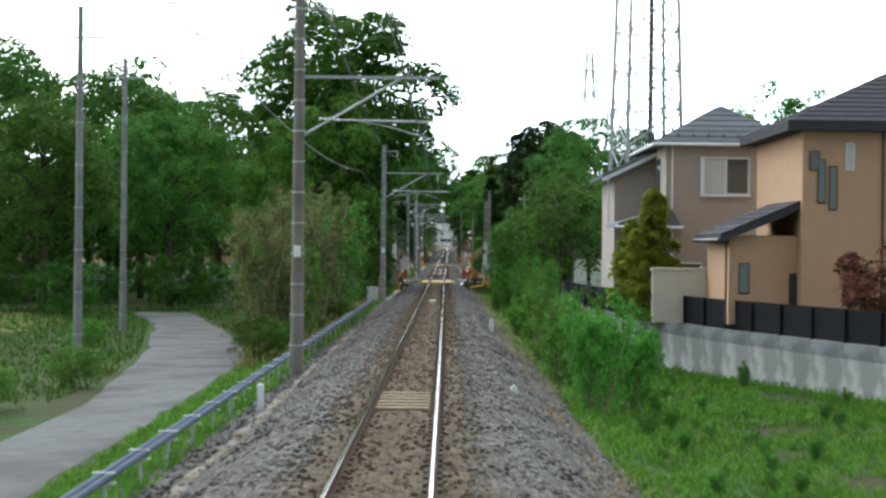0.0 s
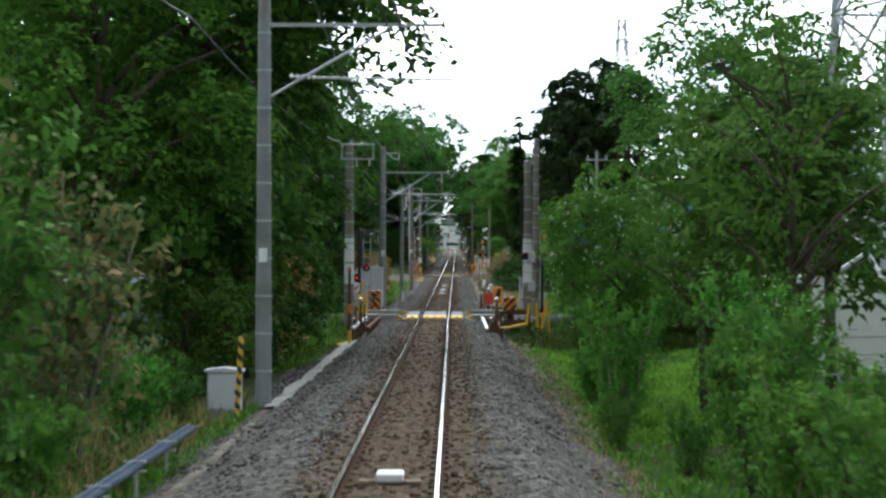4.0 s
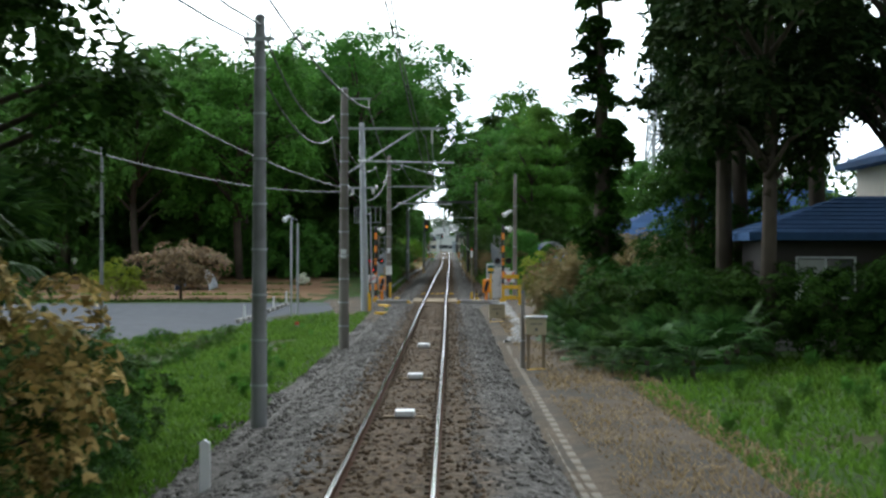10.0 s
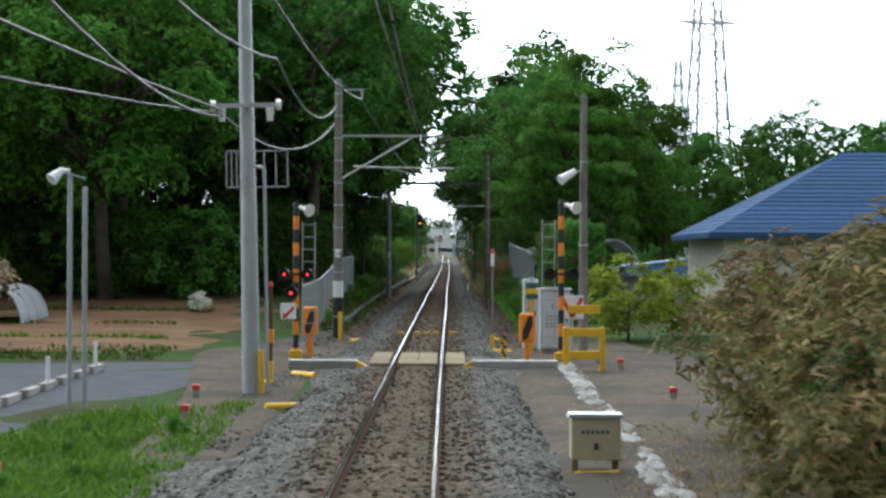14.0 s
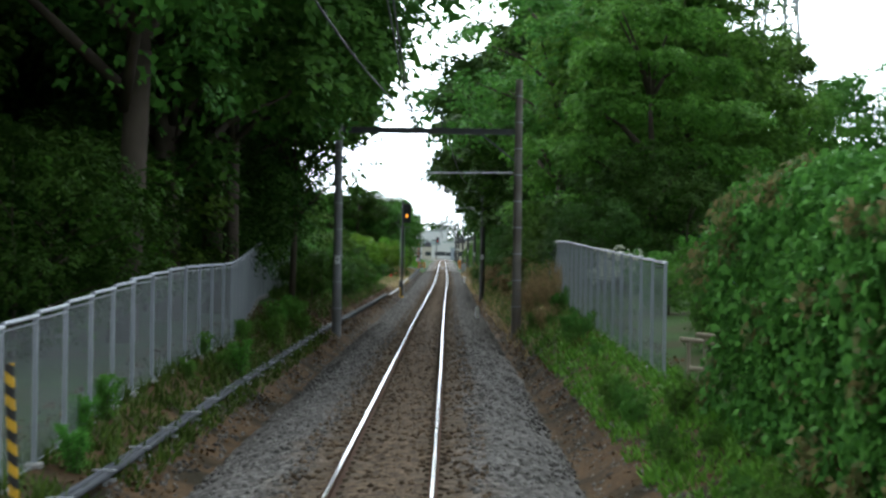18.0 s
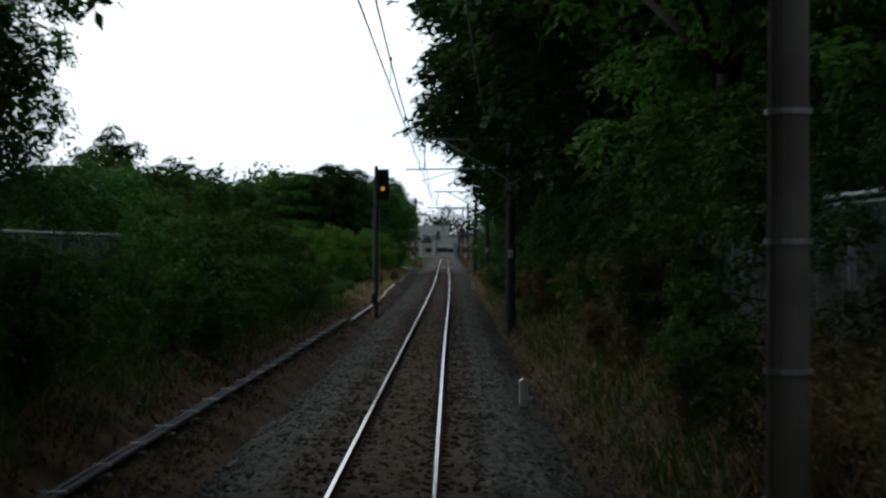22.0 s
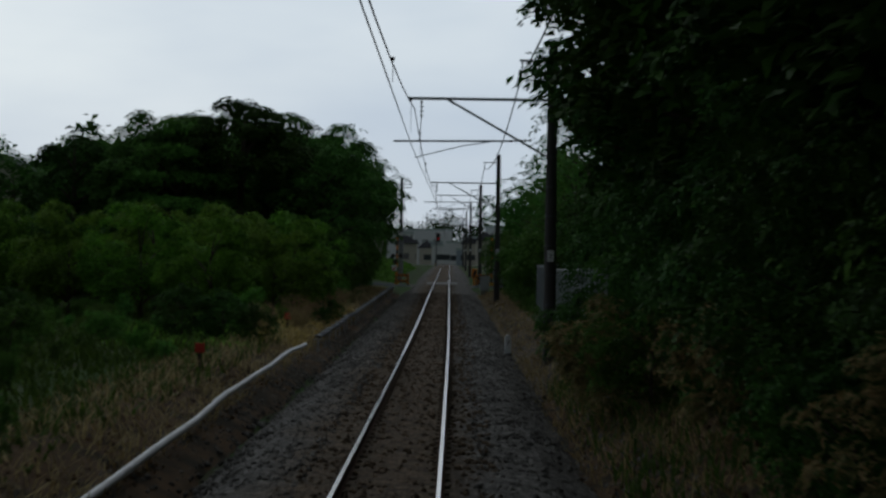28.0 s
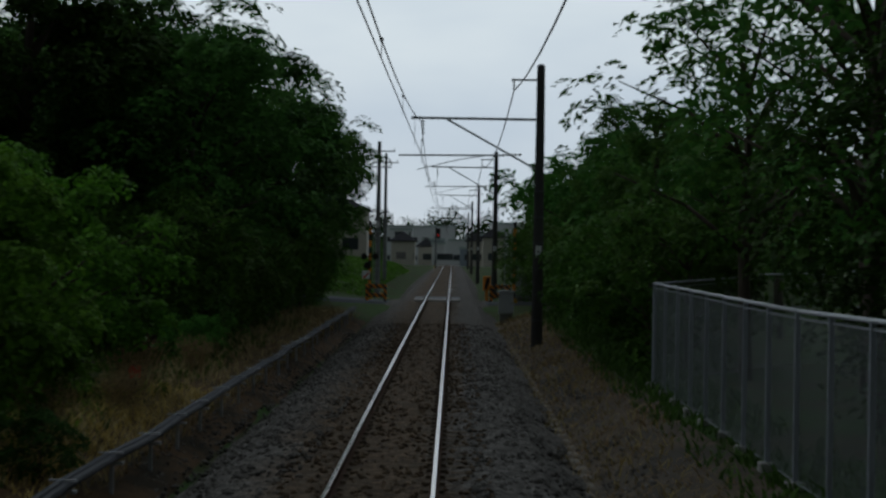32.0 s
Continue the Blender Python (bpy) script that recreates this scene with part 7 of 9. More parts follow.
box(bm_, (-0.2, -0.1, 1.45), (0.2, 0.1, 1.85), 0.03)
part("head", bm_, M["steel_dark"], sp_)

# ---- between the crossings ----
utility_pole(-2.62, 208.5, 7.3, ((6.9, 0.28),), "pole", 0.15, "slender grey concrete pole close to the track", bands=0.8)
utility_pole(-13.7, 256.4, 7.6, (), "pole", 0.09, "thin pale pole by the lane", bands=3.0)
ug_ = utility_pole(-3.3, 270.5, 9.2, (), "steel", 0.2, "stout grey steel pole with crossarms and a wire frame", bands=1.25, lean=-1.2)
bm_ = B()
bar(bm_, (-0.62, -0.2, 6.05), (0.62, -0.2, 6.05), 0.09)
arm_ = part("cross_arm", bm_, M["steel"], ug_)
for sx_ in (-0.5, 0.5):
    bm_ = B()
    tube(bm_, (sx_, -0.2, 6.0), (sx_, -0.2, 5.72), 0.09, 0.06, 8)
    part("hanging_insulator", bm_, M["insulator"], arm_)
    bm_ = B()
    tube(bm_, (sx_ * 1.25, -0.2, 6.05), (sx_ * 1.45, -0.2, 6.05), 0.11, 0.11, 10)
    part("end_insulator", bm_, M["insulator"], arm_)
for x0_, x1_ in ((-0.42, -0.1), (0.12, 0.85)):
    bm_ = B()
    for z_ in (4.35, 5.1):
        bar(bm_, (x0_, -0.25, z_), (x1_, -0.25, z_), 0.03)
    for k_ in range(4):
        xx_ = x0_ + (x1_ - x0_) * k_ / 3
        bar(bm_, (xx_, -0.25, 4.35), (xx_, -0.25, 5.1), 0.025)
    part("wire_guard_frame", bm_, M["steel"], ug_)
bm_ = B()
tube(bm_, (0.35, -0.1, 0), (0.35, -0.1, 4.75), 0.035, seg=8)
tube(bm_, (0.35, -0.1, 4.75), (0.1, -0.1, 4.8), 0.035, seg=8)
part("conduit", bm_, M["steel"], ug_)
bm_ = B()
tube(bm_, (0.22, -0.2, 0.0), (0.22, -0.2, 0.95), 0.06, seg=8)
part("yellow_guard", bm_, M["yellow"], ug_)
for pts_, lab_ in (([(-2.9, 160.6, 6.8), (-2.6, 208.5, 6.6), (-2.95, 237, 6.9), (-2.8, 270.5, 6.6), (-2.95, 296, 7.5)], 0), ([(-3.4, 160.6, 6.8), (-2.9, 208.5, 6.4), (-3.0, 237, 6.2), (-3.9, 270.5, 5.4), (-3.0, 296, 6.9)], 1), ([(-5.0, 40, 7.6), (-4.5, 119, 7.2), (-2.8, 160.6, 7.0)], 2), ([(-9, 196, 8.2), (-3.9, 270.5, 5.5)], 3), ([(-12, 215, 6.4), (-3.95, 270.5, 5.45)], 4)):
    wire("telephone_cable", [(x, y, z + tz(y)) for x, y, z in pts_], 0.022, "cable", "grey cable slung between the poles", sag=0.8)


def lamp_post(x, y, h, two=True):
    r = thing("lamp_post", on(x, y), "pair of pale poles with a small floodlight", "lamp", "lamp posts by the lane")
    for dx in ((0.0, 0.3) if two else (0.0,)):
        bm = B()
        tube(bm, (dx, 0, -0.2), (dx, 0, h - dx * 0.9), 0.05, seg=8)
        part("pole", bm, M["steel"], r)
    bm = B()
    tube(bm, (-0.34, -0.16, h - 0.14), (-0.16, 0.02, h + 0.06), 0.13, 0.07, 12)
    tube(bm, (-0.16, 0.02, h + 0.06), (-0.02, 0.08, h + 0.04), 0.05, 0.04, 8)
    part("lamp_head", bm, M["plate"], r)
    bm = B()
    bar(bm, (-0.1, 0, h), (0.3, 0, h - 0.1), 0.04)
    part("bracket", bm, M["steel"], r)


lamp_post(-6.75, 268.6, 4.7)
kerb_ = thing("kerb", pose(0, 0, 0), "low concrete kerb with short white posts along the lane", "kerb")
for i_ in range(11):
    y_ = 262.5 + 1.4 * i_
    x_ = -8.6 + 0.07 * (y_ - 262.5)
    bm_ = B()
    box(bm_, (x_ - 0.09, y_ - 0.68, land(x_, y_) - 0.1), (x_ + 0.09, y_ + 0.68, land(x_, y_) + 0.2), 0.02)
    part("kerb_stone", bm_, M["concrete"], kerb_)
    if i_ % 3 == 1:
        bm_ = B()
        tube(bm_, (x_, y_, land(x_, y_) + 0.15), (x_, y_, land(x_, y_) + 0.75), 0.045, seg=8)
        part("short_post", bm_, M["plate"], kerb_)
# crumpled white sheeting along the right
sv_, sf_ = [], []
for j_ in range(161):
    y_ = 237.5 + 0.25 * j_
    for i_ in range(6):
        x_ = float(np.interp(y_, [237.5, 241, 250, 257, 278], [2.75, 3.0, 3.45, 3.58, 3.65])) + 0.12 * noise.noise((y_ * 0.3, 0, 4)) + (i_ - 2.5) * (0.1 + 0.05 * noise.noise((y_ * 0.8, 3, 0)))
        lump_ = (0.0, 0.07, 0.1, 0.09, 0.07, 0.0)[i_] * (0.6 + 1.6 * noise.noise((x_ * 5, y_ * 2.6, 0.5)))
        sv_.append((x_ + 0.05 * noise.noise((y_ * 3, i_, 0)), y_, land(x_, y_) + 0.08 + lump_))
for j_ in range(160):
    for i_ in range(5):
        k_ = j_ * 6 + i_
        sf_.append((k_, k_ + 1, k_ + 7, k_ + 6))
tagged(link("white_sheeting", poly_mesh("white_sheeting", sv_, sf_), M["sheeting"]), "crumpled dirty white sheeting laid along the dirt strip", "sheeting")
# concrete trough along the right
trough = thing("cable_trough", pose(0, 0, 0), "pale concrete cable trough sunk beside the ballast", "trough", kind="structure")
bm_ = B()
box(bm_, (-0.13, -0.497, -0.25), (0.13, 0.497, 0.07), 0.012)
block_me = mesh_of("trough_block", bm_)
block_me.materials.append(M["trough"])
for y0_, y1_, xo_ in ((177, 236, 2.45), (490, 545, 2.55)):
    for y_ in np.arange(y0_, y1_, 1.0):
        ob_ = new("trough_block", block_me)
        ob_.matrix_basis = pose(tx(y_) + xo_ + 0.03 * noise.noise((y_ * 0.3, 0, 0)), y_, land(tx(y_) + xo_, y_) + 0.03, 0, 0, 2 * noise.noise((y_, 0, 2)))
        ob_.parent = trough


def pedestal_box(x, y, w, h, legs, mat="beige", label="", foot="yellow", d=0.4):
    r = thing("junction_box", on(x, y), label, "box", "trackside boxes")
    bm = B()
    box(bm, (-w / 2, -d / 2, legs), (w / 2, d / 2, legs + h), 0.015)
    part("body", bm, M[mat], r)
    bm = B()
    prism(bm, [(-w / 2 - 0.04, 0), (w / 2 + 0.04, 0), (w / 2 + 0.02, 0.05), (-w / 2 - 0.02, 0.05)], -d / 2 - 0.04, d / 2 + 0.04)
    bmesh.ops.translate(bm, vec=(0, 0, legs + h), verts=bm.verts[:])
    part("lid", bm, M["steel"], r)
    bm = B()
    box(bm, (-0.03, -d / 2 - 0.03, legs + h * 0.25), (0.03, -d / 2 + 0.005, legs + h * 0.4), 0.006)
    part("latch", bm, M["steel_dark"], r)
    bm = B()
    for j in range(6):
        box(bm, (-w * 0.3 + j * w * 0.1, -d / 2 - 0.004, legs + h * 0.62), (-w * 0.3 + j * w * 0.1 + w * 0.07, -d / 2 + 0.002, legs + h * 0.7))
    part("lettering", bm, M["roof_grey"], r)
    for s in (-1, 1):
        bm = B()
        box(bm, (s * (w / 2 - 0.06) - 0.04, -0.06, -0.25), (s * (w / 2 - 0.06) + 0.04, 0.06, legs + 0.02))
        part("leg", bm, M["wood"], r)
    if foot:
        bm = B()
        tube(bm, (-w * 0.45, -d / 2 - 0.1, 0.05), (w * 0.45, -d / 2 - 0.1, 0.07), 0.06, seg=8)
        part("yellow_cover", bm, M[foot], r)
    return r


pedestal_box(2.42, 184.6, 0.42, 0.5, 0.28, label="beige metal junction box on a low stand", foot=None)
pedestal_box(2.92, 223.2, 0.5, 0.42, 0.95, label="beige metal junction box on a tall stand")
pedestal_box(2.75, 255.6, 0.66, 0.56, 0.25, label="beige metal junction box on a low stand")
utility_pole(2.6, 223.5, 2.0, (), "pole_brown", 0.07, "short dark post beside a junction box", bands=2)
rp_ = thing("rusty_post", on(2.12, 179.6), "short rusty steel post by the trough", "post")
bm_ = B()
box(bm_, (-0.05, -0.05, -0.3), (0.05, 0.05, 0.85), 0.01)
part("shaft", bm_, M["rusty"], rp_)


def beacon(y):
    b = thing("track_beacon", pose(tx(y), y, tz(y) - 0.13), "flat pale beacon block bolted between the rails", "beacon", "track beacons")
    bm = B()
    box(bm, (-0.16, -0.22, 0.02), (0.16, 0.22, 0.13), 0.02)
    part("block", bm, M["plate"], b)
    bm = B()
    box(bm, (-0.36, -0.1, 0.0), (0.36, 0.1, 0.03))
    part("base_plate", bm, M["wood"], b)


for y_ in (206.2, 216.0, 229.5, 102.5):
    beacon(y_)

# ---- the foot crossing ----
crossing_signal(-3.15, 280.6, 4.0, 1, label="orange and black banded crossing signal with a lit red lamp", arrow=True)
crossing_signal(3.66, 279.6, 4.05, -1, lit=False, arrow=False, label="orange and black banded crossing signal seen from behind")
utility_pole(4.35, 281.5, 6.9, (), "pole_brown", 0.13, "dark wooden-looking pole with a white lamp", bands=2.2)
hp_ = thing("floodlight", on(4.22, 281.4), "white floodlight on the dark pole", "lamp")
bm_ = B()
tube(bm_, (-0.5, -0.2, 4.7), (-0.1, 0, 4.95), 0.14, 0.08, 10)
part("head", bm_, M["plate"], hp_)
bm_ = B()
bar(bm_, (-0.1, 0, 4.95), (0.15, 0.1, 4.95), 0.05)
part("bracket", bm_, M["steel"], hp_)
sg_ = thing("warning_sign", on(4.0, 280.6), "white sign with a red chevron on a post", "sign")
bm_ = B()
tube(bm_, (0, 0, -0.2), (0, 0, 1.75), 0.035, seg=8)
part("post", bm_, M["steel"], sg_)
bm_ = B()
box(bm_, (-0.3, -0.05, 1.1), (0.3, -0.03, 1.7), 0.01)
part("board", bm_, M["plate"], sg_)
for s_ in (-1, 1):
    bm_ = B()
    box(bm_, (-0.05, -0.06, 0.0), (0.05, -0.052, 0.55))
    ob_ = part("red_bar", bm_, M["red"], sg_)
    ob_.matrix_basis = pose(0, 0, 1.15, 0, s_ * 28, 0)
road_edge(-3.0, -1.35, 276.2, 0.0)
road_edge(1.35, 3.4, 276.2, 0.0)
for x_, y_ in ((-4.1, 266.0), (-4.4, 270.0), (4.9, 276.5), (5.2, 268.0), (4.5, 278.0), (-5.6, 257.0)):
    st_ = thing("boundary_stake", on(x_, y_), "short concrete stake with a red painted top", "stake", "red-topped stakes")
    bm_ = B()
    box(bm_, (-0.07, -0.07, -0.3), (0.07, 0.07, 0.32), 0.01)
    part("shaft", bm_, M["concrete"], st_)
    bm_ = B()
    box(bm_, (-0.075, -0.075, 0.2), (0.075, 0.075, 0.325), 0.012)
    part("red_top", bm_, M["red"], st_)
strips_ = thing("sensor_strips", pose(tx(294), 294.5, tz(294) - 0.13), "row of orange rubber strips across the track", "strips")
for x0_, x1_ in ((-0.95, -0.72), (-0.38, -0.22), (-0.08, 0.08), (0.22, 0.38), (0.72, 0.98)):
    bm_ = B()
    box(bm_, (x0_, -0.08, 0.0), (x1_, 0.08, 0.07), 0.02)
    part("strip", bm_, M["yellow"], strips_)
for x_, y_, rz_ in ((-2.3, 267.0, 25), (-2.5, 274.6, -50), (2.35, 296.9, -62), (-2.2, 296.0, 50), (2.2, 286.2, -20)):
    bm_ = B()
    tube(bm_, (-0.42, 0, 0.06), (0.42, 0, 0.06), 0.085, seg=10)
    ob_ = part("yellow_cover", bm_, M["yellow"])
    ob_.matrix_basis = on(x_, y_, rz_)
    tagged(ob_, "yellow padded cable cover lying on the ballast", "cover", "yellow cable covers")
mg_ = thing("guy_guard", on(-2.8, 295.6), "yellow guard sleeve at the foot of the mast", "guard")
bm_ = B()
tube(bm_, (0, -0.1, -0.1), (0, -0.1, 1.0), 0.07, seg=8)
part("sleeve", bm_, M["yellow"], mg_)
for x_, y_, h_, l_ in ((-3.35, 304.6, 1.75, 3), (-3.5, 303.0, 1.2, 4)):
    bm_ = B()
    tube(bm_, (0, 0, -0.2), (0, 0, h_), 0.05, seg=8)
    ob_ = part("guy_guard", bm_, M["yb_slant"])
    ob_.matrix_basis = on(x_, y_) @ pose(0, 0, 0, 0, -l_, 0)
    tagged(ob_, "yellow and black striped guard on a guy wire", "guard", "striped guy guards")
fl_ = thing("handrail", on(2.3, 283.0), "low folding handrail in orange and black", "handrail")
for y_ in (-1.2, 0, 1.2):
    bm_ = B()
    box(bm_, (-0.03, y_ - 0.03, -0.2), (0.03, y_ + 0.03, 0.7))
    part("post", bm_, M["yb_slant"], fl_)
bm_ = B()
bar(bm_, (0, -1.25, 0.68), (0, 1.25, 0.68), 0.05)
part("rail", bm_, M["rusty"], fl_)


# ---- houses behind the trees ----
def house_blue(x0, x1, y0, y1, eave, rise, wall, label, lower=None):
    g = land(x0, y0)
    h = thing("house", pose(0, 0, 0), label, "house")
    bm = B()
    box(bm, (x0, y0, g - 0.3), (x1, y1, eave), 0.0)
    part("wall", bm, M[wall], h)
    hip_roof(h, x0, x1, y0, y1, eave + 0.1, rise, "tile_blue", 0.7, thick=0.2)
    w = (x1 - x0)
    for k in range(2):
        window(h, x0 + w * (0.12 + 0.45 * k), eave - 1.75, min(1.7, w * 0.3), 1.1, y0, 2)
    bm = B()
    box(bm, (x0 - 0.03, y0 - 0.03, g - 0.2), (x1 + 0.03, y0, g + 0.5))
    part("footing", bm, M["concrete"], h)
    if lower:
        bm = B()
        prism(bm, [(x0 - 1.5, lower), (x0 + 0.2, lower + 0.75), (x0 + 0.2, lower + 0.55), (x0 - 1.5, lower - 0.15)], y0 - 1.4, y1 + 0.5)
        rf = part("lower_roof", bm, M["tile_blue"], h)
        for k in range(5):
            bm = B()
            a = x0 - 1.5 + 0.34 * k
            z = lower + 0.15 * k
            prism(bm, [(a, z + 0.01), (a + 0.33, z + 0.155), (a + 0.33, z + 0.18), (a, z + 0.06)], y0 - 1.42, y1 + 0.52)
            part("tile_course", bm, M["tile_blue"], rf)
        bm = B()
        prism(bm, [(x0 - 1.6, lower - 0.15), (x1 + 0.6, lower - 0.15), (x1 + 0.6, lower), (x0, lower + 0.7), (x0 - 1.5, lower)], y0 - 1.5, y0 - 0.0)
        part("front_roof", bm, M["tile_blue"], h)


house_blue(12.0, 34, 310, 322, 3.1, 3.6, "cream", "low house with a wide blue tiled roof", None)
house_blue(16.8, 24.6, 244, 252, 5.6, 2.0, "cream", "two-storey cream house with a blue tiled roof", 2.9)
house_blue(10.4, 17.5, 233.5, 239, 2.7, 1.2, "dark_trim", "low outbuilding with a blue tiled roof", None)
house_blue(13.0, 20, 196, 204, 3.4, 2.2, "cream", "house with a blue tiled roof behind the trees", None)


def greenhouse(x, y, w, l, h, label):
    g = thing("greenhouse", on(x, y), label, "greenhouse")
    n = 12
    for k in range(2):
        bm = B()
        mat = "film" if k == 0 else "blue_sheet"
        a0, a1 = (0.0, 0.62) if k == 0 else (0.6, 1.0)
        r0 = [bm.verts.new((w / 2 * math.cos(math.pi * (a0 + (a1 - a0) * i / n)), yy, h * math.sin(math.pi * (a0 + (a1 - a0) * i / n)) + (0.012 if k else 0))) for yy in (0, l) for i in range(n + 1)]
        for i in range(n):
            bm.faces.new((r0[i], r0[i + 1], r0[n + 1 + i + 1], r0[n + 1 + i]))
        bmesh.ops.solidify(bm, geom=bm.faces[:], thickness=0.01)
        part("film_cover" if k == 0 else "blue_cover", bm, M[mat], g, smooth=True)
    for yy in np.arange(0, l + 0.1, 1.5):
        bm = B()
        pts = [(w / 2 * math.cos(math.pi * i / n), yy, h * 1.01 * math.sin(math.pi * i / n)) for i in range(n + 1)]
        rings = [[bm.verts.new((p[0] * k, p[1] + d, p[2] * k)) for k, d in ((0.985, -0.018), (1.015, -0.018), (1.015, 0.018), (0.985, 0.018))] for p in pts]
        for ra, rb in zip(rings, rings[1:]):
            for j in range(4):
                bm.faces.new((ra[j], ra[(j + 1) % 4], rb[(j + 1) % 4], rb[j]))
        part("hoop", bm, M["steel"], g)


greenhouse(8.5, 322, 3.0, 9, 2.5, "arched plastic greenhouse with a blue cover")
shed_ = thing("garden_shed", on(8.2, 303.0), "grey concrete block shed with a blue sheet on its roof", "shed")
for r_ in range(9):
    for c_ in range(6):
        bm_ = B()
        x_ = -1.25 + 0.42 * c_ + (0.0 if r_ % 2 else -0.1)
        box(bm_, (x_ + 0.006, -0.1, 0.2 * r_ - 0.1), (x_ + 0.414, 0.1, 0.2 * r_ + 0.09), 0.008)
        part("block", bm_, M["concrete"], shed_)
bm_ = B()
box(bm_, (-1.3, 0.1, -0.2), (1.2, 2.4, 1.78))
part("wall", bm_, M["concrete"], shed_)
bm_ = B()
prism(bm_, [(-1.45, 1.72), (1.4, 2.05), (1.4, 2.11), (-1.45, 1.78)], -0.3, 2.6)
part("roof", bm_, M["roof_grey"], shed_)
bm_ = B()
prism(bm_, [(-0.9, 1.86), (1.45, 2.13), (1.45, 2.16), (-0.9, 1.89)], -0.34, 1.5)
box(bm_, (-0.88, -0.36, 1.5), (1.45, -0.33, 1.9))
part("blue_sheet", bm_, M["blue_sheet"], shed_)
greenhouse(-15.5, 300, 2.2, 5, 1.5, "small arched tunnel of bare hoops and film")


# ---- mesh fences ----
def panel_mesh(name, w, h):
    """One fence panel: upright slats close together with rails top and bottom."""
    bm = B()
    n = int(w / 0.05)
    for i in range(n):
        x = -w / 2 + (i + 0.5) * w / n
        box(bm, (x - 0.004, -0.001, 0.04), (x + 0.004, 0.001, h))
    for z in (0.05, h - 0.03):
        box(bm, (-w / 2, -0.004, z - 0.008), (w / 2, 0.004, z + 0.008))
    me = mesh_of(name, bm)
    me.materials.append(M["fence_slat"])
    return me


def mesh_fence(line, h, label, step=2.0, rusty_from=1e9):
    f = thing("mesh_fence", pose(0, 0, 0), label, "fence", "mesh fences along the line")
    pm = panel_mesh("panel", step, h)
    bm = B()
    box(bm, (-0.03, -0.03, -0.35), (0.03, 0.03, h + 0.06), 0.006)
    post_me = mesh_of("post", bm)
    post_me.materials.append(M["fence_post"])
    bm = B()
    tube(bm, (-step / 2, 0, h + 0.05), (step / 2, 0, h + 0.05), 0.026, seg=8)
    rail_me = mesh_of("top_rail", bm)
    rail_me.materials.append(M["fence_post"])
    bm = B()
    box(bm, (-0.13, -0.1, -0.3), (0.13, 0.1, 0.06), 0.02)
    foot_me = mesh_of("footing", bm)
    foot_me.materials.append(M["concrete"])
    ys = [p[1] for p in line]
    for y in np.arange(ys[0], ys[-1] - 0.01, step):
        xa, xb = np.interp(y, ys, [p[0] for p in line]), np.interp(y + step, ys, [p[0] for p in line])
        za, zb = land(xa, y) + 0.05, land(xb, y + step) + 0.05
        d = Vector((xb - xa, step, 0))
        k = d.length / step
        ang = math.degrees(math.atan2(d.y, d.x))
        mid = Matrix.Translation(((xa + xb) / 2, y + step / 2, (za + zb) / 2)) @ Matrix(((1, 0, 0, 0), (0, 1, 0, 0), ((zb - za) / step * 0, (zb - za) / step, 1, 0), (0, 0, 0, 1))) @ pose(0, 0, 0, 0, 0, ang) @ Matrix.Diagonal((k, 1, 1, 1))
        for nm, me in (("panel", pm), ("top_rail", rail_me)):
            ob = new(nm, me)
            ob.matrix_basis = mid
            ob.parent = f
            if nm == "panel":
                ob["kind"] = "stuff"
        for nm, me in (("post", post_me), ("footing", foot_me)):
            ob = new(nm, me)
            ob.matrix_basis = pose(xa, y, za, 0, 0, ang)
            ob.parent = f
    return f


mesh_fence([(-3.55, 288.5), (-3.85, 300), (-4.1, 316), (-4.0, 330), (-5.3, 350), (-6.4, 380), (-7.2, 398)], 1.75, "pale grey mesh fence along the edge of the wood")
mesh_fence([(4.75, 321), (4.6, 337), (4.6, 352), (5.2, 372), (6.2, 392)], 2.0, "grey mesh fence, weathered and leaning slightly")
mesh_fence([(5.05, 476), (5.0, 496), (5.05, 516)], 1.88, "grey mesh fence with a pale top rail")
mesh_fence([(5.05, 516), (9.0, 520)], 1.85, "grey mesh fence with a pale top rail")
mesh_fence([(5.3, 402), (5.2, 420), (5.3, 444)], 1.6, "old grey mesh fence half hidden by branches")

# ---- ducts and signals of the last stretch ----
duct(298, 418, -3.3, -0.12, "dark cable duct on short stands beside the ballast", "pipe_dark", 2.7, 0.0, 0.045)
wire("cable_hose", [(tx(y) - 3.2 + 0.12 * noise.noise((y * 0.16, 1.0, 0.0)), y, max(tz(y) - 0.25 + 0.35 * min(1.0, max(0.0, (y - 440) / 25)), land(tx(y) - 3.2, y) + 0.16) + 0.06 * noise.noise((y * 0.2, 7.0, 0.0))) for y in np.arange(418, 478.6, 1.5)], 0.055, "hose", "pale cable hose lying beside the ballast")
duct(482, 560, -3.1, 0.08, "dark cable duct beside the ballast", "pipe_dark", 2.7, 0.1, 0.045)


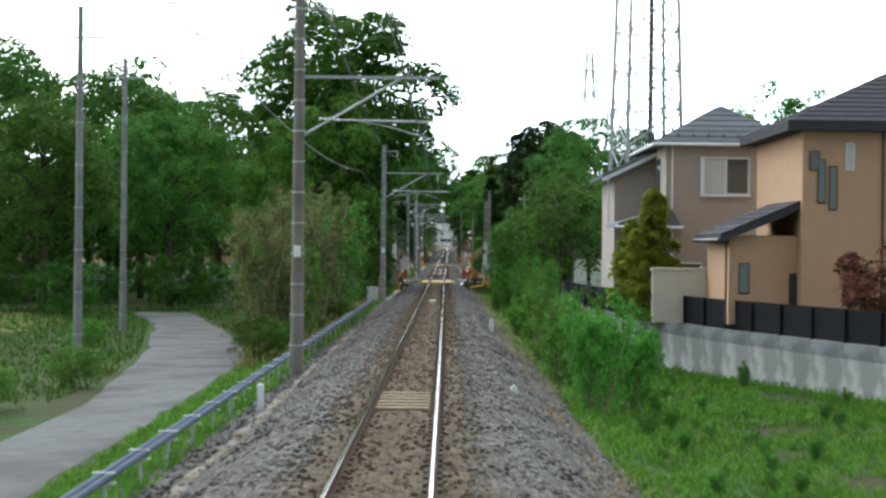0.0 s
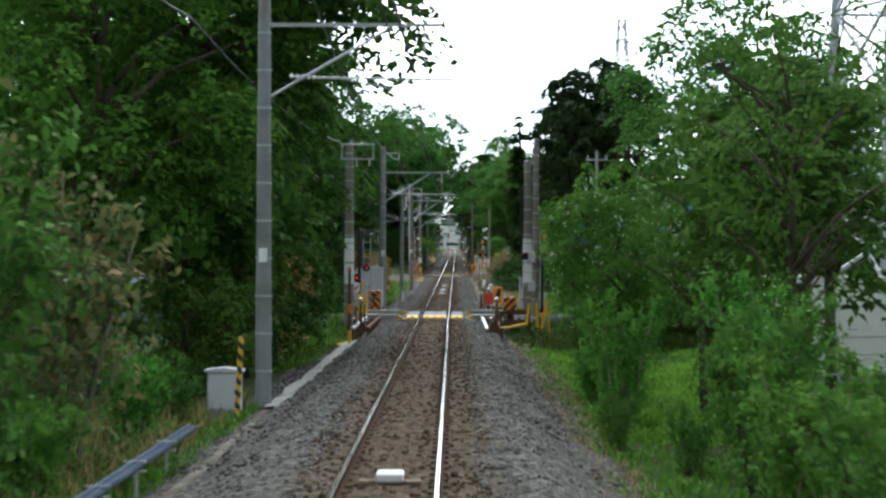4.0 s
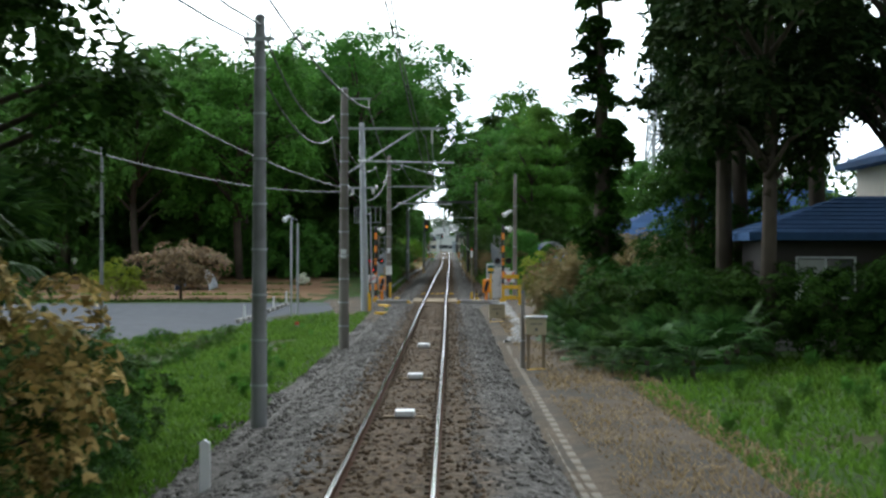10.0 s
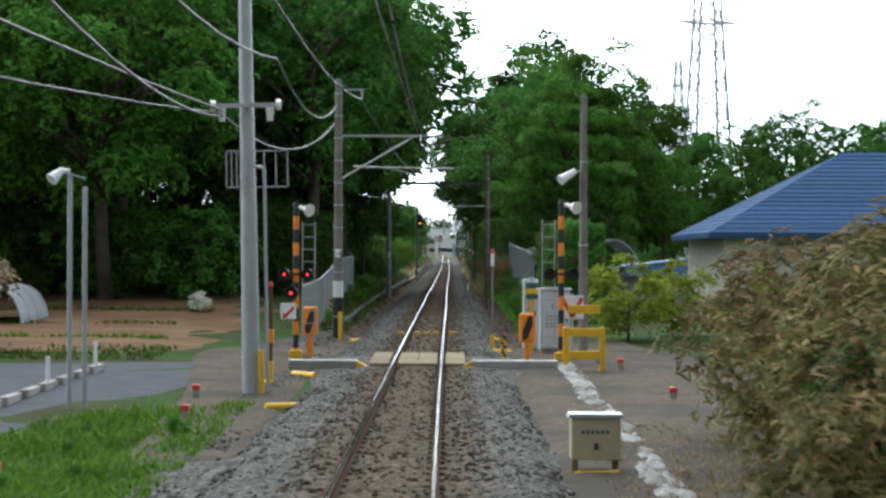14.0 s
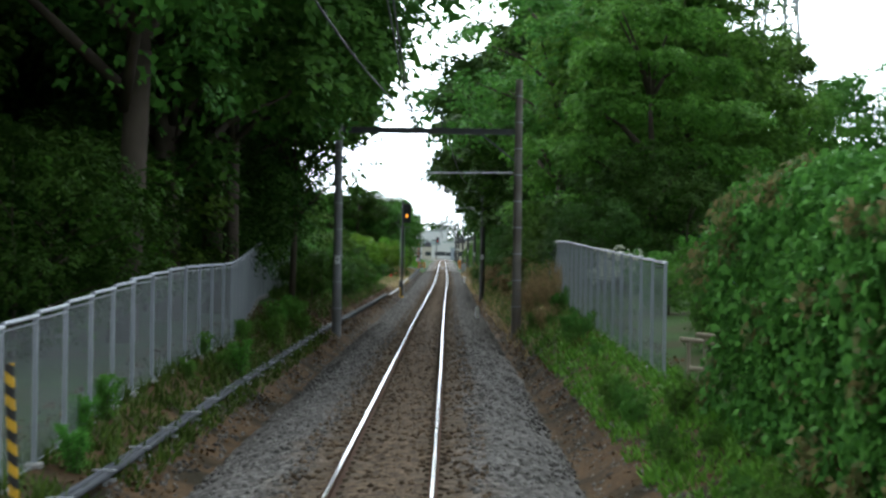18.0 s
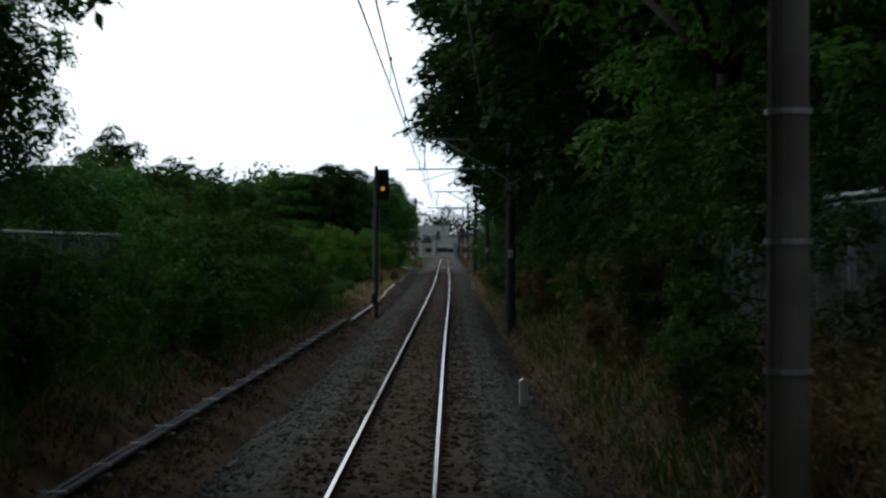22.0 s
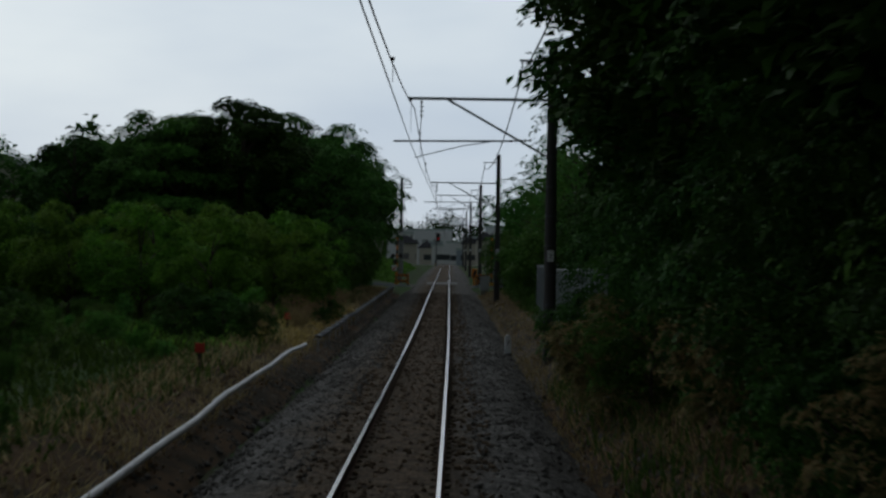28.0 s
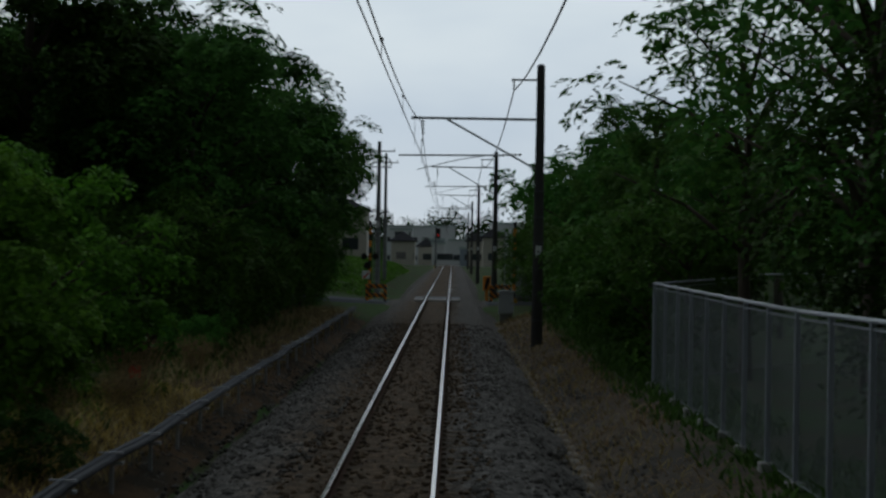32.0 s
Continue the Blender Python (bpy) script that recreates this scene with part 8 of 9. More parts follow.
def block_signal(x, y, top, lamp_z, lit, label, mat="black"):
    r = thing("railway_signal", on(x, y), label, "signal", "railway signals")
    b = tz(y) - land(x, y)
    bm = B()
    tube(bm, (0, 0, -0.3), (0, 0, b + top), 0.08, seg=12)
    part("post", bm, M["steel_dark"], r)
    bm = B()
    tube(bm, (0, 0, b + top), (0, 0, b + top + 0.06), 0.09, 0.05, 12)
    part("cap", bm, M["black"], r)
    bm = B()
    box(bm, (0.02, -0.12, b + top - 1.45), (0.58, -0.06, b + top - 0.08), 0.02)
    hd = part("back_board", bm, M["black"], r)
    for k, z in enumerate((0.55, 0.95, 1.22)):
        bm = B()
        tube(bm, (0.3, -0.121, b + top - z), (0.3, -0.15, b + top - z), 0.085, seg=14)
        part("lens", bm, M[("sign_y" if lit == "y" else "sign_r") if k == 1 else "black"], hd, "lit lens" if k == 1 else "dark lens")
        bm = B()
        n = 8
        vs = [[(0.3 + 0.13 * math.cos(math.pi * q / n), yy, b + top - z + 0.13 * math.sin(math.pi * q / n)) for q in range(n + 1)] for yy in (-0.12, -0.3)]
        a = [bm.verts.new(p) for p in vs[0]]
        c = [bm.verts.new(p) for p in vs[1]]
        for q in range(n):
            bm.faces.new((a[q], a[q + 1], c[q + 1], c[q]))
        bmesh.ops.solidify(bm, geom=bm.faces[:], thickness=0.01)
        part("hood", bm, M["black"], hd)
    bm = B()
    for s in (-0.3, 0.45):
        bar(bm, (s, 0.1, b + top - 1.75), (s, 0.1, b + top - 0.85), 0.035)
        bar(bm, (s, 0.45, b + top - 1.75), (s, 0.45, b + top - 0.85), 0.035)
        bar(bm, (s, 0.1, b + top - 0.85), (s, 0.45, b + top - 0.85), 0.03)
    bar(bm, (-0.3, 0.1, b + top - 0.85), (0.0, 0.1, b + top - 0.85), 0.03)
    part("cage", bm, M["steel_dark"], r)
    bm = B()
    box(bm, (-0.35, 0.0, b + top - 1.78), (0.5, 0.5, b + top - 1.72))
    part("platform", bm, M["steel_dark"], r)
    ladder(r, 0.0, 0.14, 0.3, b + top - 1.75, 0.3)
    bm = B()
    tube(bm, (-0.12, -0.1, 0.0), (-0.1, -0.1, 0.85), 0.035, seg=8)
    tube(bm, (-0.25, -0.2, 0.05), (0.15, -0.15, 0.12), 0.06, seg=8)
    part("yellow_foot", bm, M["yellow"], r, "yellow guard at the foot")
    bm = B()
    box(bm, (-0.2, -0.22, 0.8), (-0.02, -0.08, 1.3), 0.02)
    part("relay_box", bm, M["steel_dark"], r)


block_signal(tx(428) - 2.62, 428.0, 6.25, 4.6, "y", "tall dark railway signal showing amber")
block_signal(tx(745) - 1.6, 745.0, 5.3, 4.4, "r", "distant railway signal showing red")

def red_stake(y):
    x = -4.1
    r = thing("marker_stake", on(x, y, 8), "short dark stake with a square red board in the grass", "stake", "red marker stakes")
    bm = B()
    box(bm, (-0.035, -0.035, -0.15), (0.035, 0.035, 0.5), 0.005)
    part("stake", bm, M["bark"], r)
    bm = B()
    box(bm, (-0.1, -0.055, 0.42), (0.1, -0.036, 0.62), 0.006)
    part("board", bm, M["red"], r, "red painted board")


for y_ in (466.5, 489.0, 511.5):
    red_stake(y_)

# ---- the last crossing, far off ----
crossing_signal(-3.1, 581, 4.0, 1, lit=False, label="far crossing signal with orange and black bands")
crossing_signal(4.2, 576, 4.0, -1, lit=False, arrow=False, label="far crossing signal with orange and black bands")
hazard_frame(-2.6, 577, 0.9, 0.9, "ob_slant", label="far striped guard frame at the crossing")
hazard_frame(3.6, 580, 0.9, 0.9, "ob_slant", label="far striped guard frame at the crossing")
detector_panel(3.0, 584)
cabinet("equipment_cabinet", 4.9, 580, 1.1, 0.8, 2.0, label="grey cabinet at the far crossing", doors=2, legs=0.25)
cabinet("equipment_cabinet", 3.4, 560, 0.6, 0.4, 0.9, label="grey trackside cabinet before the far crossing", doors=1, legs=0.3)
utility_pole(-3.05, 590, 8.6, ((8.1, 0.9), (7.2, 0.7)), "pole", 0.17, "concrete utility pole at the far crossing")
utility_pole(-3.7, 620, 9.0, ((8.4, 0.9),), "pole", 0.15, "concrete utility pole beyond the far crossing")
crossroad("road", 575.8, 580.7, -40, -1.0, M["asphalt_dark"], 0.08, "narrow road at the far crossing")
crossroad("road", 575.8, 580.7, 1.9, 40, M["asphalt_dark"], 0.08, "narrow road at the far crossing")

fh_ = thing("house", pose(-31, 553, land(-31, 553)), "pale grey two-storey house with a low gable roof behind the trees", "house")
bm_ = B()
box(bm_, (-4.5, 0, -0.5), (4.5, 8, 7.6))
prism(bm_, [(-4.5, 7.59), (4.5, 7.59), (0, 9.3)], 0, 8)
part("wall", bm_, M["cream"], fh_)
for s_ in (-1, 1):
    bm_ = B()
    prism(bm_, [(s_ * 5.2, 7.35), (s_ * 5.2, 7.5), (0, 9.55), (0, 9.37)], -0.5, 8.5)
    part("roof_slope", bm_, M["roof_grey"], fh_)
for z_ in (1.2, 4.6):
    for x_ in (-3.2, 1.2):
        window(fh_, x_, z_, 1.9, 1.3, 0.0)

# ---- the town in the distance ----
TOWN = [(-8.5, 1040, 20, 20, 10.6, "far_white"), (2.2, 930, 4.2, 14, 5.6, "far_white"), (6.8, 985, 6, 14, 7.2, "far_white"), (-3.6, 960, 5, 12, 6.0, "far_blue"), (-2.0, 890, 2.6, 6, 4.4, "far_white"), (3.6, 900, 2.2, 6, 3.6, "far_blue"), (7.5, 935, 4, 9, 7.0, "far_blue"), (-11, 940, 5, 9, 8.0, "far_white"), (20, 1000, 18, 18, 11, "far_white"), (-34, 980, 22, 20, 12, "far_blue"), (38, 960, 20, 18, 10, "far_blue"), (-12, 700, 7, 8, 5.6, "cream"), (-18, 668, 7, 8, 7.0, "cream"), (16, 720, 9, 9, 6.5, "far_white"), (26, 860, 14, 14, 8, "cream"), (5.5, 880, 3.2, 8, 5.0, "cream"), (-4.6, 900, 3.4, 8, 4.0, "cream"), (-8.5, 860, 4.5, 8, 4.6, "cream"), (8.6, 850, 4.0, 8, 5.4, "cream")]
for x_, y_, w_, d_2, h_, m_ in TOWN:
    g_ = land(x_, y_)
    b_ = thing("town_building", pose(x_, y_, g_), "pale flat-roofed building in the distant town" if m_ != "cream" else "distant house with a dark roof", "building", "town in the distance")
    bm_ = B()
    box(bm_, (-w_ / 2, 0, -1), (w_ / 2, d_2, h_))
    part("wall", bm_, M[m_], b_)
    if m_ == "cream":
        hip_roof(b_, -w_ / 2, w_ / 2, 0, d_2, h_ + 0.1, 1.8, "roof_dark")
    else:
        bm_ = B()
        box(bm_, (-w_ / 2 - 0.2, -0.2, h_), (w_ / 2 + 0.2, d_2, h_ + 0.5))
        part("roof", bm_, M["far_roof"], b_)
    for fz in np.arange(1.2, h_ - 1.5, 3.0 if m_ == "cream" else 5.2):
        for k in range(max(2, int(w_ / 3.5))):
            bm_ = B()
            xx = -w_ / 2 + 1.0 + k * 3.3
            box(bm_, (xx, -0.06, fz), (min(xx + 1.8, w_ / 2 - 0.3), 0.01, fz + 1.3))
            part("window", bm_, M["glass"], b_)
hill_v, hill_f = [], []
for i_ in range(41):
    for j_ in range(7):
        x_ = -400 + 20 * i_
        hill_v.append((x_, 1500 + 40 * j_, 2 + (16 + 9 * noise.noise((x_ * 0.012, 3.0, 0)) + 5 * noise.noise((x_ * 0.06, 1, 0))) * math.sin(math.pi * min(1, j_ / 4 if j_ < 4 else 1) / 2)))
for i_ in range(40):
    for j_ in range(6):
        k_ = i_ * 7 + j_
        hill_f.append((k_, k_ + 7, k_ + 8, k_ + 1))
tagged(link("far_hill", poly_mesh("far_hill", hill_v, hill_f), M["grass_ground"]), "low wooded hill on the horizon", "hill", kind="structure")


# ---- more plants ----
def make_palm(seed, label, hub_z=0.82, reach=1.0, fans=30):
    """A fan palm one metre high; hub_z is where its stalks begin."""
    rng = np.random.default_rng(seed)
    root = thing("fan_palm", Matrix(), label, "palm")
    quads = []
    for i in range(fans):
        az = i * 2.4 + rng.uniform(-0.2, 0.2)
        el = rng.uniform(-0.5, 1.2)
        d = np.array([math.cos(az) * math.cos(el), math.sin(az) * math.cos(el), math.sin(el)])
        hub = np.array([0, 0, hub_z]) + d * reach * rng.uniform(0.12, 0.2) * (1 if reach == 1 else rng.uniform(0.7, 1.5))
        side = np.cross(d, [0, 0, 1.0])
        side /= np.linalg.norm(side) + 1e-6
        up = np.cross(side, d)
        for k in range(15):
            a = (k - 7) / 7 * 1.35
            b = d * math.cos(a) + side * math.sin(a) + up * 0.12
            n = np.cross(b, up)
            n = n / (np.linalg.norm(n) + 1e-6) * 0.009 * reach
            mid = hub + b * 0.1 * reach
            tip = hub + b * rng.uniform(0.17, 0.23) * reach + np.array([0, 0, -0.06 * reach])
            quads.append([hub - n * 0.4, mid - n, tip, mid + n])
        st = np.array([0, 0, hub_z - 0.02])
        quads.append([st - side * 0.005, hub - side * 0.004, hub + side * 0.004, st + side * 0.005])
    me = quads_mesh("fronds", np.array(quads))
    me.materials.append(M["palm"])
    link("fronds", me, None, root)
    bm = B()
    for k in range(8):
        tube(bm, (0, 0, (k * 0.1 - 0.02) * hub_z / 0.8), (0, 0, (k * 0.1 + 0.09) * hub_z / 0.8), 0.04 + 0.008 * (k % 2), 0.034, 8)
    part("trunk", bm, M["bark"], root)
    return root


P.update({
    "palm": make_palm(61, "fan palm with drooping dark green fronds"),
    "low_palm": make_palm(62, "low fan palm with broad glossy fronds near the ground", 0.3, 1.75, 26),
    "sapling_red": make_shrub("shrub", 57, "leaf_olive", 12, 4200, 0.02, 0.32, "tall shrub with thin pale stems and reddish young leaves"),
    "shrub": make_shrub("shrub", 59, "leaf_bright", 9, 4400, 0.021, 0.34, "young shrub of thin stems with bright green leaves"),
    "shrub_b": make_shrub("shrub", 63, "leaf", 10, 5000, 0.019, 0.32, "young shrub of thin brown stems with green leaves", "bark"),
    "weed": make_shrub("weed", 65, "leaf_bright", 9, 2600, 0.03, 0.4, "low bright green weed with broad leaves", "bark", True),
    "weed_b": make_shrub("weed", 66, "leaf", 9, 2600, 0.028, 0.4, "low green weed with broad leaves", "bark", True),
    "clipped": make_tree("clipped_shrub", 99, "leaf_mid", 40, 4500, 0.03, 0.62, 0.03, "round", 0.02, label="low clipped dark green shrub in a row", category="shrub"),
    "tan_bush": make_tree("bush", 81, "leaf_brown", 60, 6000, 0.1, 0.5, 0.026, "round", 0.02, label="bush covered in tan-coloured blossom", category="bush"),
    "yellow_cone": make_tree("conifer", 83, "leaf_yellow", 170, 24000, 0.02, 0.27, 0.017, "cone", 0.02, label="yellow-green conical garden conifer", category="conifer"),
    "red_bush": make_tree("bush", 85, "leaf_red", 50, 5000, 0.08, 0.55, 0.035, label="dark red leaved garden bush", category="bush"),
    "pink_tree": make_tree("tree", 87, "leaf_pink", 50, 4000, 0.3, 0.75, 0.05, "round", 0.03, label="small spreading tree with pinkish-brown leaves", category="tree"),
    "yellow_bush": make_tree("bush", 89, "leaf_yellow", 45, 3500, 0.1, 0.6, 0.045, label="loose yellow-green garden bush", category="bush"),
    "bamboo": make_tree("bamboo_grass", 91, "leaf_dark", 70, 9000, 0.03, 0.7, 0.022, label="thick clump of dark bamboo grass", category="bamboo grass", long=4.0),
    "bamboo_dry": make_tree("bamboo_grass", 93, "leaf_straw", 70, 8000, 0.03, 0.7, 0.02, label="clump of half-dry brownish bamboo grass", category="bamboo grass", long=4.0),
    "blossom": make_tree("bush", 95, "flower", 40, 3000, 0.15, 0.6, 0.04, label="bush with white blossom", category="bush"),
    "bare": make_tree("tree", 97, "leaf", 80, 3500, 0.3, 0.4, 0.014, "round", 0.018, label="open tree with thin branches and few leaves"),
})
# blossom heads of the tiered tree by the first crossing
rng_b = np.random.default_rng(5)
MORE = {
    "sapling_red": [(-4.8, 63, 4.6), (-5.0, 70, 5.2), (-5.6, 75, 5.0), (-4.8, 80, 5.6), (-6.0, 86, 5.2), (-6.6, 95, 6.6), (-7.8, 105, 6.8), (-5.4, 109, 5.4)],
    "shrub_b": [(-4.9, 91, 5.9), (-5.2, 101, 5.4), (-4.7, 66.5, 3.9), (-6.5, 80, 4.6), (-7.9, 96, 6.0), (4.3, 57, 2.9), (5.4, 84, 2.4), (4.8, 96, 3.0), (5.6, 110, 3.4), (-4.9, 133, 4.0), (4.2, 128, 2.4)],
    "sapling": [(8.4, 123, 8.4)],
    "shrub": [(4.2, 46.5, 2.9), (5.2, 48.5, 2.6), (4.0, 64, 2.6), (5.2, 76, 2.0), (4.2, 89, 2.0), (5.0, 103, 2.8), (6.2, 114, 3.6), (4.4, 122, 3.0), (3.8, 54, 2.2)],
    "bush_b": [(6.4, 146.2, 1.5), (-9.4, 44, 1.1), (-9.0, 52, 1.2), (-12, 70, 1.3), (-7.2, 66, 1.4), (-7.4, 72, 1.2), (5.6, 143.5, 1.3), (-4.6, 522, 1.2), (-5.0, 526, 1.6)],
    "bush": [(-20, 108, 3), (-25, 112, 3.5), (-15, 118, 3.5), (-11, 122, 3), (-9, 118, 3.2), (-5.8, 128, 3), (-5.2, 148, 2.2), (-6.5, 152, 2.5), (-8, 156, 2.8), (-6.8, 172, 3.4), (-5.6, 176, 2.2), (8.4, 176, 3.2), (11, 180, 3.4), (7.2, 158, 3.2), (12.5, 170, 3.6), (15, 176, 4)],
    "bush_dark": [(-4.4, 200, 1.7), (-4.7, 204, 1.8), (-4.2, 197, 1.6), (-5.6, 207, 2.0), (-4.4, 181, 2.4), (-5.2, 186, 2.6), (-4.6, 193, 2.2), (-5.6, 199, 2.3), (-7, 205, 2.4), (-8.6, 199, 3.2), (-9.5, 208, 2.6), (-7.8, 213, 1.8), (-12, 212, 2.6), (-6.8, 190, 3.4), (-8, 183, 4.2), (-6.2, 146, 5), (-5.5, 136, 4), (-5.0, 142, 3.2)],
    "bamboo": [(5.9, 230, 2.3), (7.6, 229, 2.5), (9.4, 229, 2.6), (11.4, 228, 2.6), (13.6, 228, 2.8), (6.6, 236, 2.6), (8.8, 236, 2.8), (5.9, 249, 2.4), (7.3, 244, 2.8), (16, 229, 3), (18.5, 230, 3)],
    "bamboo_dry": [(5.4, 246, 2.2), (5.2, 250, 2.3), (6.3, 247.5, 2.7), (5.8, 254, 2.7), (6.8, 260, 3.1), (7.6, 251, 3.5), (8.4, 258, 3.5), (9.6, 255, 3.6), (8.6, 266, 2.4)],
    "palm": [(-4.3, 187, 4.8), (-5.0, 191.5, 5.4), (-5.8, 184, 4.6), (-4.7, 195, 4.0), ],
    "low_palm": [(4.4, 223.5, 1.3), (4.3, 226.5, 1.3), (4.2, 229.8, 1.3), (4.3, 234.2, 1.4), (4.2, 238, 1.3), (4.7, 221.4, 1.4), (5.4, 220.2, 1.5), (6.4, 219.6, 1.6), (5.6, 222.5, 1.6), (6.3, 224.2, 1.8), (5.2, 225.5, 1.7), (6.0, 227.5, 1.9), (7.0, 226, 2.0), (4.8, 228.5, 1.5), (7.6, 222.5, 1.9), (8.2, 225, 2.1), (4.7, 231, 1.8), (5.5, 229.3, 2.0), (6.5, 231, 2.2), (5.1, 233.6, 2.0), (4.7, 237, 1.9), (5.5, 239.2, 2.3), (5.7, 235.8, 2.1), (4.9, 241, 2.0), (6.4, 238, 2.5), (6.9, 234.5, 2.3), (4.5, 239, 1.6), (7.6, 237, 2.5)],
    "tan_bush": [(-4.7, 194, 3.7), (-5.6, 139.5, 3.9), (-5.9, 136, 3.8)],
    "pink_tree": [(-14.2, 285, 3.1)],
    "yellow_bush": [(6.2, 289, 2.4), (7.8, 291, 2.2), (9.8, 286, 2.2), (-17.5, 283, 2.2), (8.8, 272, 2.2)],
    "layer": [(8.6, 362, 12), (11, 370, 14), (8.2, 378, 12), (-13, 528, 8.8)],
    "blossom": [(6.6, 352, 1.6), (-9.0, 308, 0.9)],
    "bare": [(7.2, 506, 8.6), (8.3, 512, 9.2), (6.8, 516, 8.0), (9.4, 500, 9.4), (11.4, 512, 11), (10.4, 522, 10), (13.5, 517, 12), (14.5, 506, 12), (12, 497, 11), (10.2, 533, 8)],
    "cedar": [(11.5, 252, 16), (24, 235, 17)],
}
for kind_, rows_ in MORE.items():
    for x_, y_, h_ in rows_:
        if on_lane(x_, y_, 0.5):
            continue
        place(P[kind_], x_, y_, h_)
place(P["round_b"], 15.5, 167, 11.5, 1.1)
place(P["bare"], 12.5, 156, 11)
place(P["bare"], 9.8, 127, 10.5, 0.85)
place(P["yellow_cone"], 7.9, 69.5, 4.8, 0.95, None, 0.05 - (0.05 - land(7.9, 69.5)) - 0.02)
place(P["yellow_cone"], 7.35, 71.5, 3.7, 1.0, None, land(7.35, 71.5) - 0.02)
place(P["red_bush"], 12.9, 55.5, 2.6, 1.0, None, land(12.9, 55.5) - 0.02)
place(P["bare"], 7.5, 119, 9.2, 0.75)
place(P["bare"], 6.5, 125, 7.4, 0.8)
for x_, y_, h_ in ((9.6, 243, 7.5), (10.9, 246, 7.5), (8.8, 240, 6.5), (12.2, 242, 7)):
    place(P["tall_dark"], x_, y_, h_)
dogwood_ = make_tree("tree", 33, "leaf_bright", 130, 34000, 0.03, 0.5, 0.0145, "round", 0.022, label="low rounded tree with dense leaves and small white flower heads")
rng_f = np.random.default_rng(8)
f_a, f_z = rng_f.uniform(0, 6.28, 260), rng_f.uniform(0.3, 0.97, 260)
f_r = 0.5 * np.sqrt(1 - (2 * (f_z - 0.03) / 0.97 - 1) ** 2) * rng_f.uniform(0.85, 1.02, 260)
f_pos = np.repeat(np.stack([f_r * np.cos(f_a), f_r * np.sin(f_a), f_z], 1), 5, 0) + rng_f.normal(0, 0.006, (1300, 3))
f_me = quads_mesh("flower_head", leaf_quads(rng_f, f_pos, np.tile([0.0, 0.0, 1.0], (1300, 1)), 0.011, 1.2))
f_me.materials.append(M["flower"])
link("flower_head", f_me, None, dogwood_, "small white flower heads")["kind"] = "stuff"
P["dogwood"] = dogwood_
place(dogwood_, 6.6, 151.0, 6.5, 0.78)
place(dogwood_, 9.6, 157.5, 6.0, 0.8)
place(P["fine"], 12.8, 163.5, 13.5, 1.0)
# overhanging crowns of the dark stretch
for x_, y_, h_, w_ in ((6.1, 421, 15, 1.45), (6.0, 430, 16, 1.5), (6.1, 440, 15, 1.5), (6.4, 407, 16, 1.4), (6.6, 396, 17, 1.3), (6.4, 450, 12, 1.3), (5.5, 418, 17, 1.2), (6.6, 463, 11.5, 1.35), (6.9, 456, 12.5, 1.35), (7.6, 467.5, 11.5, 1.2), (7.7, 474.5, 12, 1.25), (8.6, 481, 12.5, 1.2), (11, 488, 13, 1.2), (9.0, 470, 12, 1.1), (8.4, 455, 13.5, 1.2), (10.4, 466, 13, 1.2), (12, 474, 13, 1.2), (9.8, 446, 15, 1.3), (13.5, 460, 15, 1.3), (-7.4, 344, 14, 1.35), (-7.2, 355, 14, 1.3), (-7.8, 363, 13, 1.2)):
    place(P["fine_dark" if x_ > 0 else "fine"], x_, y_, h_, w_)
P["overhang"] = make_tree("tree", 103, "leaf", 60, 16000, 0.3, 0.36, 0.011, "round", 0.016, label="tree whose loose crown hangs over the track")
for x_, y_, h_, w_ in ((-7.0, 366, 16.5, 1.05), (-6.4, 352, 17, 1.15), (-5.0, 339, 16, 0.95), (5.9, 376, 15.5, 1.15)):
    place(P["overhang"], x_, y_, h_, w_)
place(P["overhang"], -4.7, 357, 10, 0.8)
place(P["fine"], -6.7, 349, 21, 1.2)
for x_, y_, h_ in ((-6.9, 346, 5.5), (-7.2, 352, 6.2), (-7.4, 358, 6.0), (-8.2, 364, 6.5), (-9.2, 349, 7.0), (-9.8, 356, 7.5)):
    place(P["thicket"], x_, y_, h_, 1.0, group="thicket behind the fence")
place(P["big_round"], -6.7, 137, 20.5, 1.05)
P["ivy_trunk"] = make_tree("ivy_tree", 105, "leaf_dark", 90, 24000, 0.02, 0.062, 0.0085, "tall", 0.022, label="tall trunk thickly covered with dark ivy", category="tree")
place(P["ivy_trunk"], 6.3, 247, 14.5, 1.15)
for x_, y_, h_ in ((6.9, 472, 5), (7.6, 478, 6), (7.0, 484, 5), (8.4, 488, 6), (7.2, 494, 5), (9.5, 480, 7), (10.5, 490, 7), (8.0, 502, 5.5), (10, 500, 6.5), (12.5, 484, 8), (13, 496, 8), (11, 511, 6), (15, 505, 8), (16, 490, 9), (8.2, 466, 7)):
    place(P["thicket"], x_, y_, h_, group="thicket behind the fence")
for x_, y_, h_ in ((-9, 338, 6), (-12, 343, 6.5), (-16, 341, 6), (-21, 338, 6), (-10.5, 330, 4.5), (-26, 340, 7)):
    place(P["thicket"], x_, y_, h_)
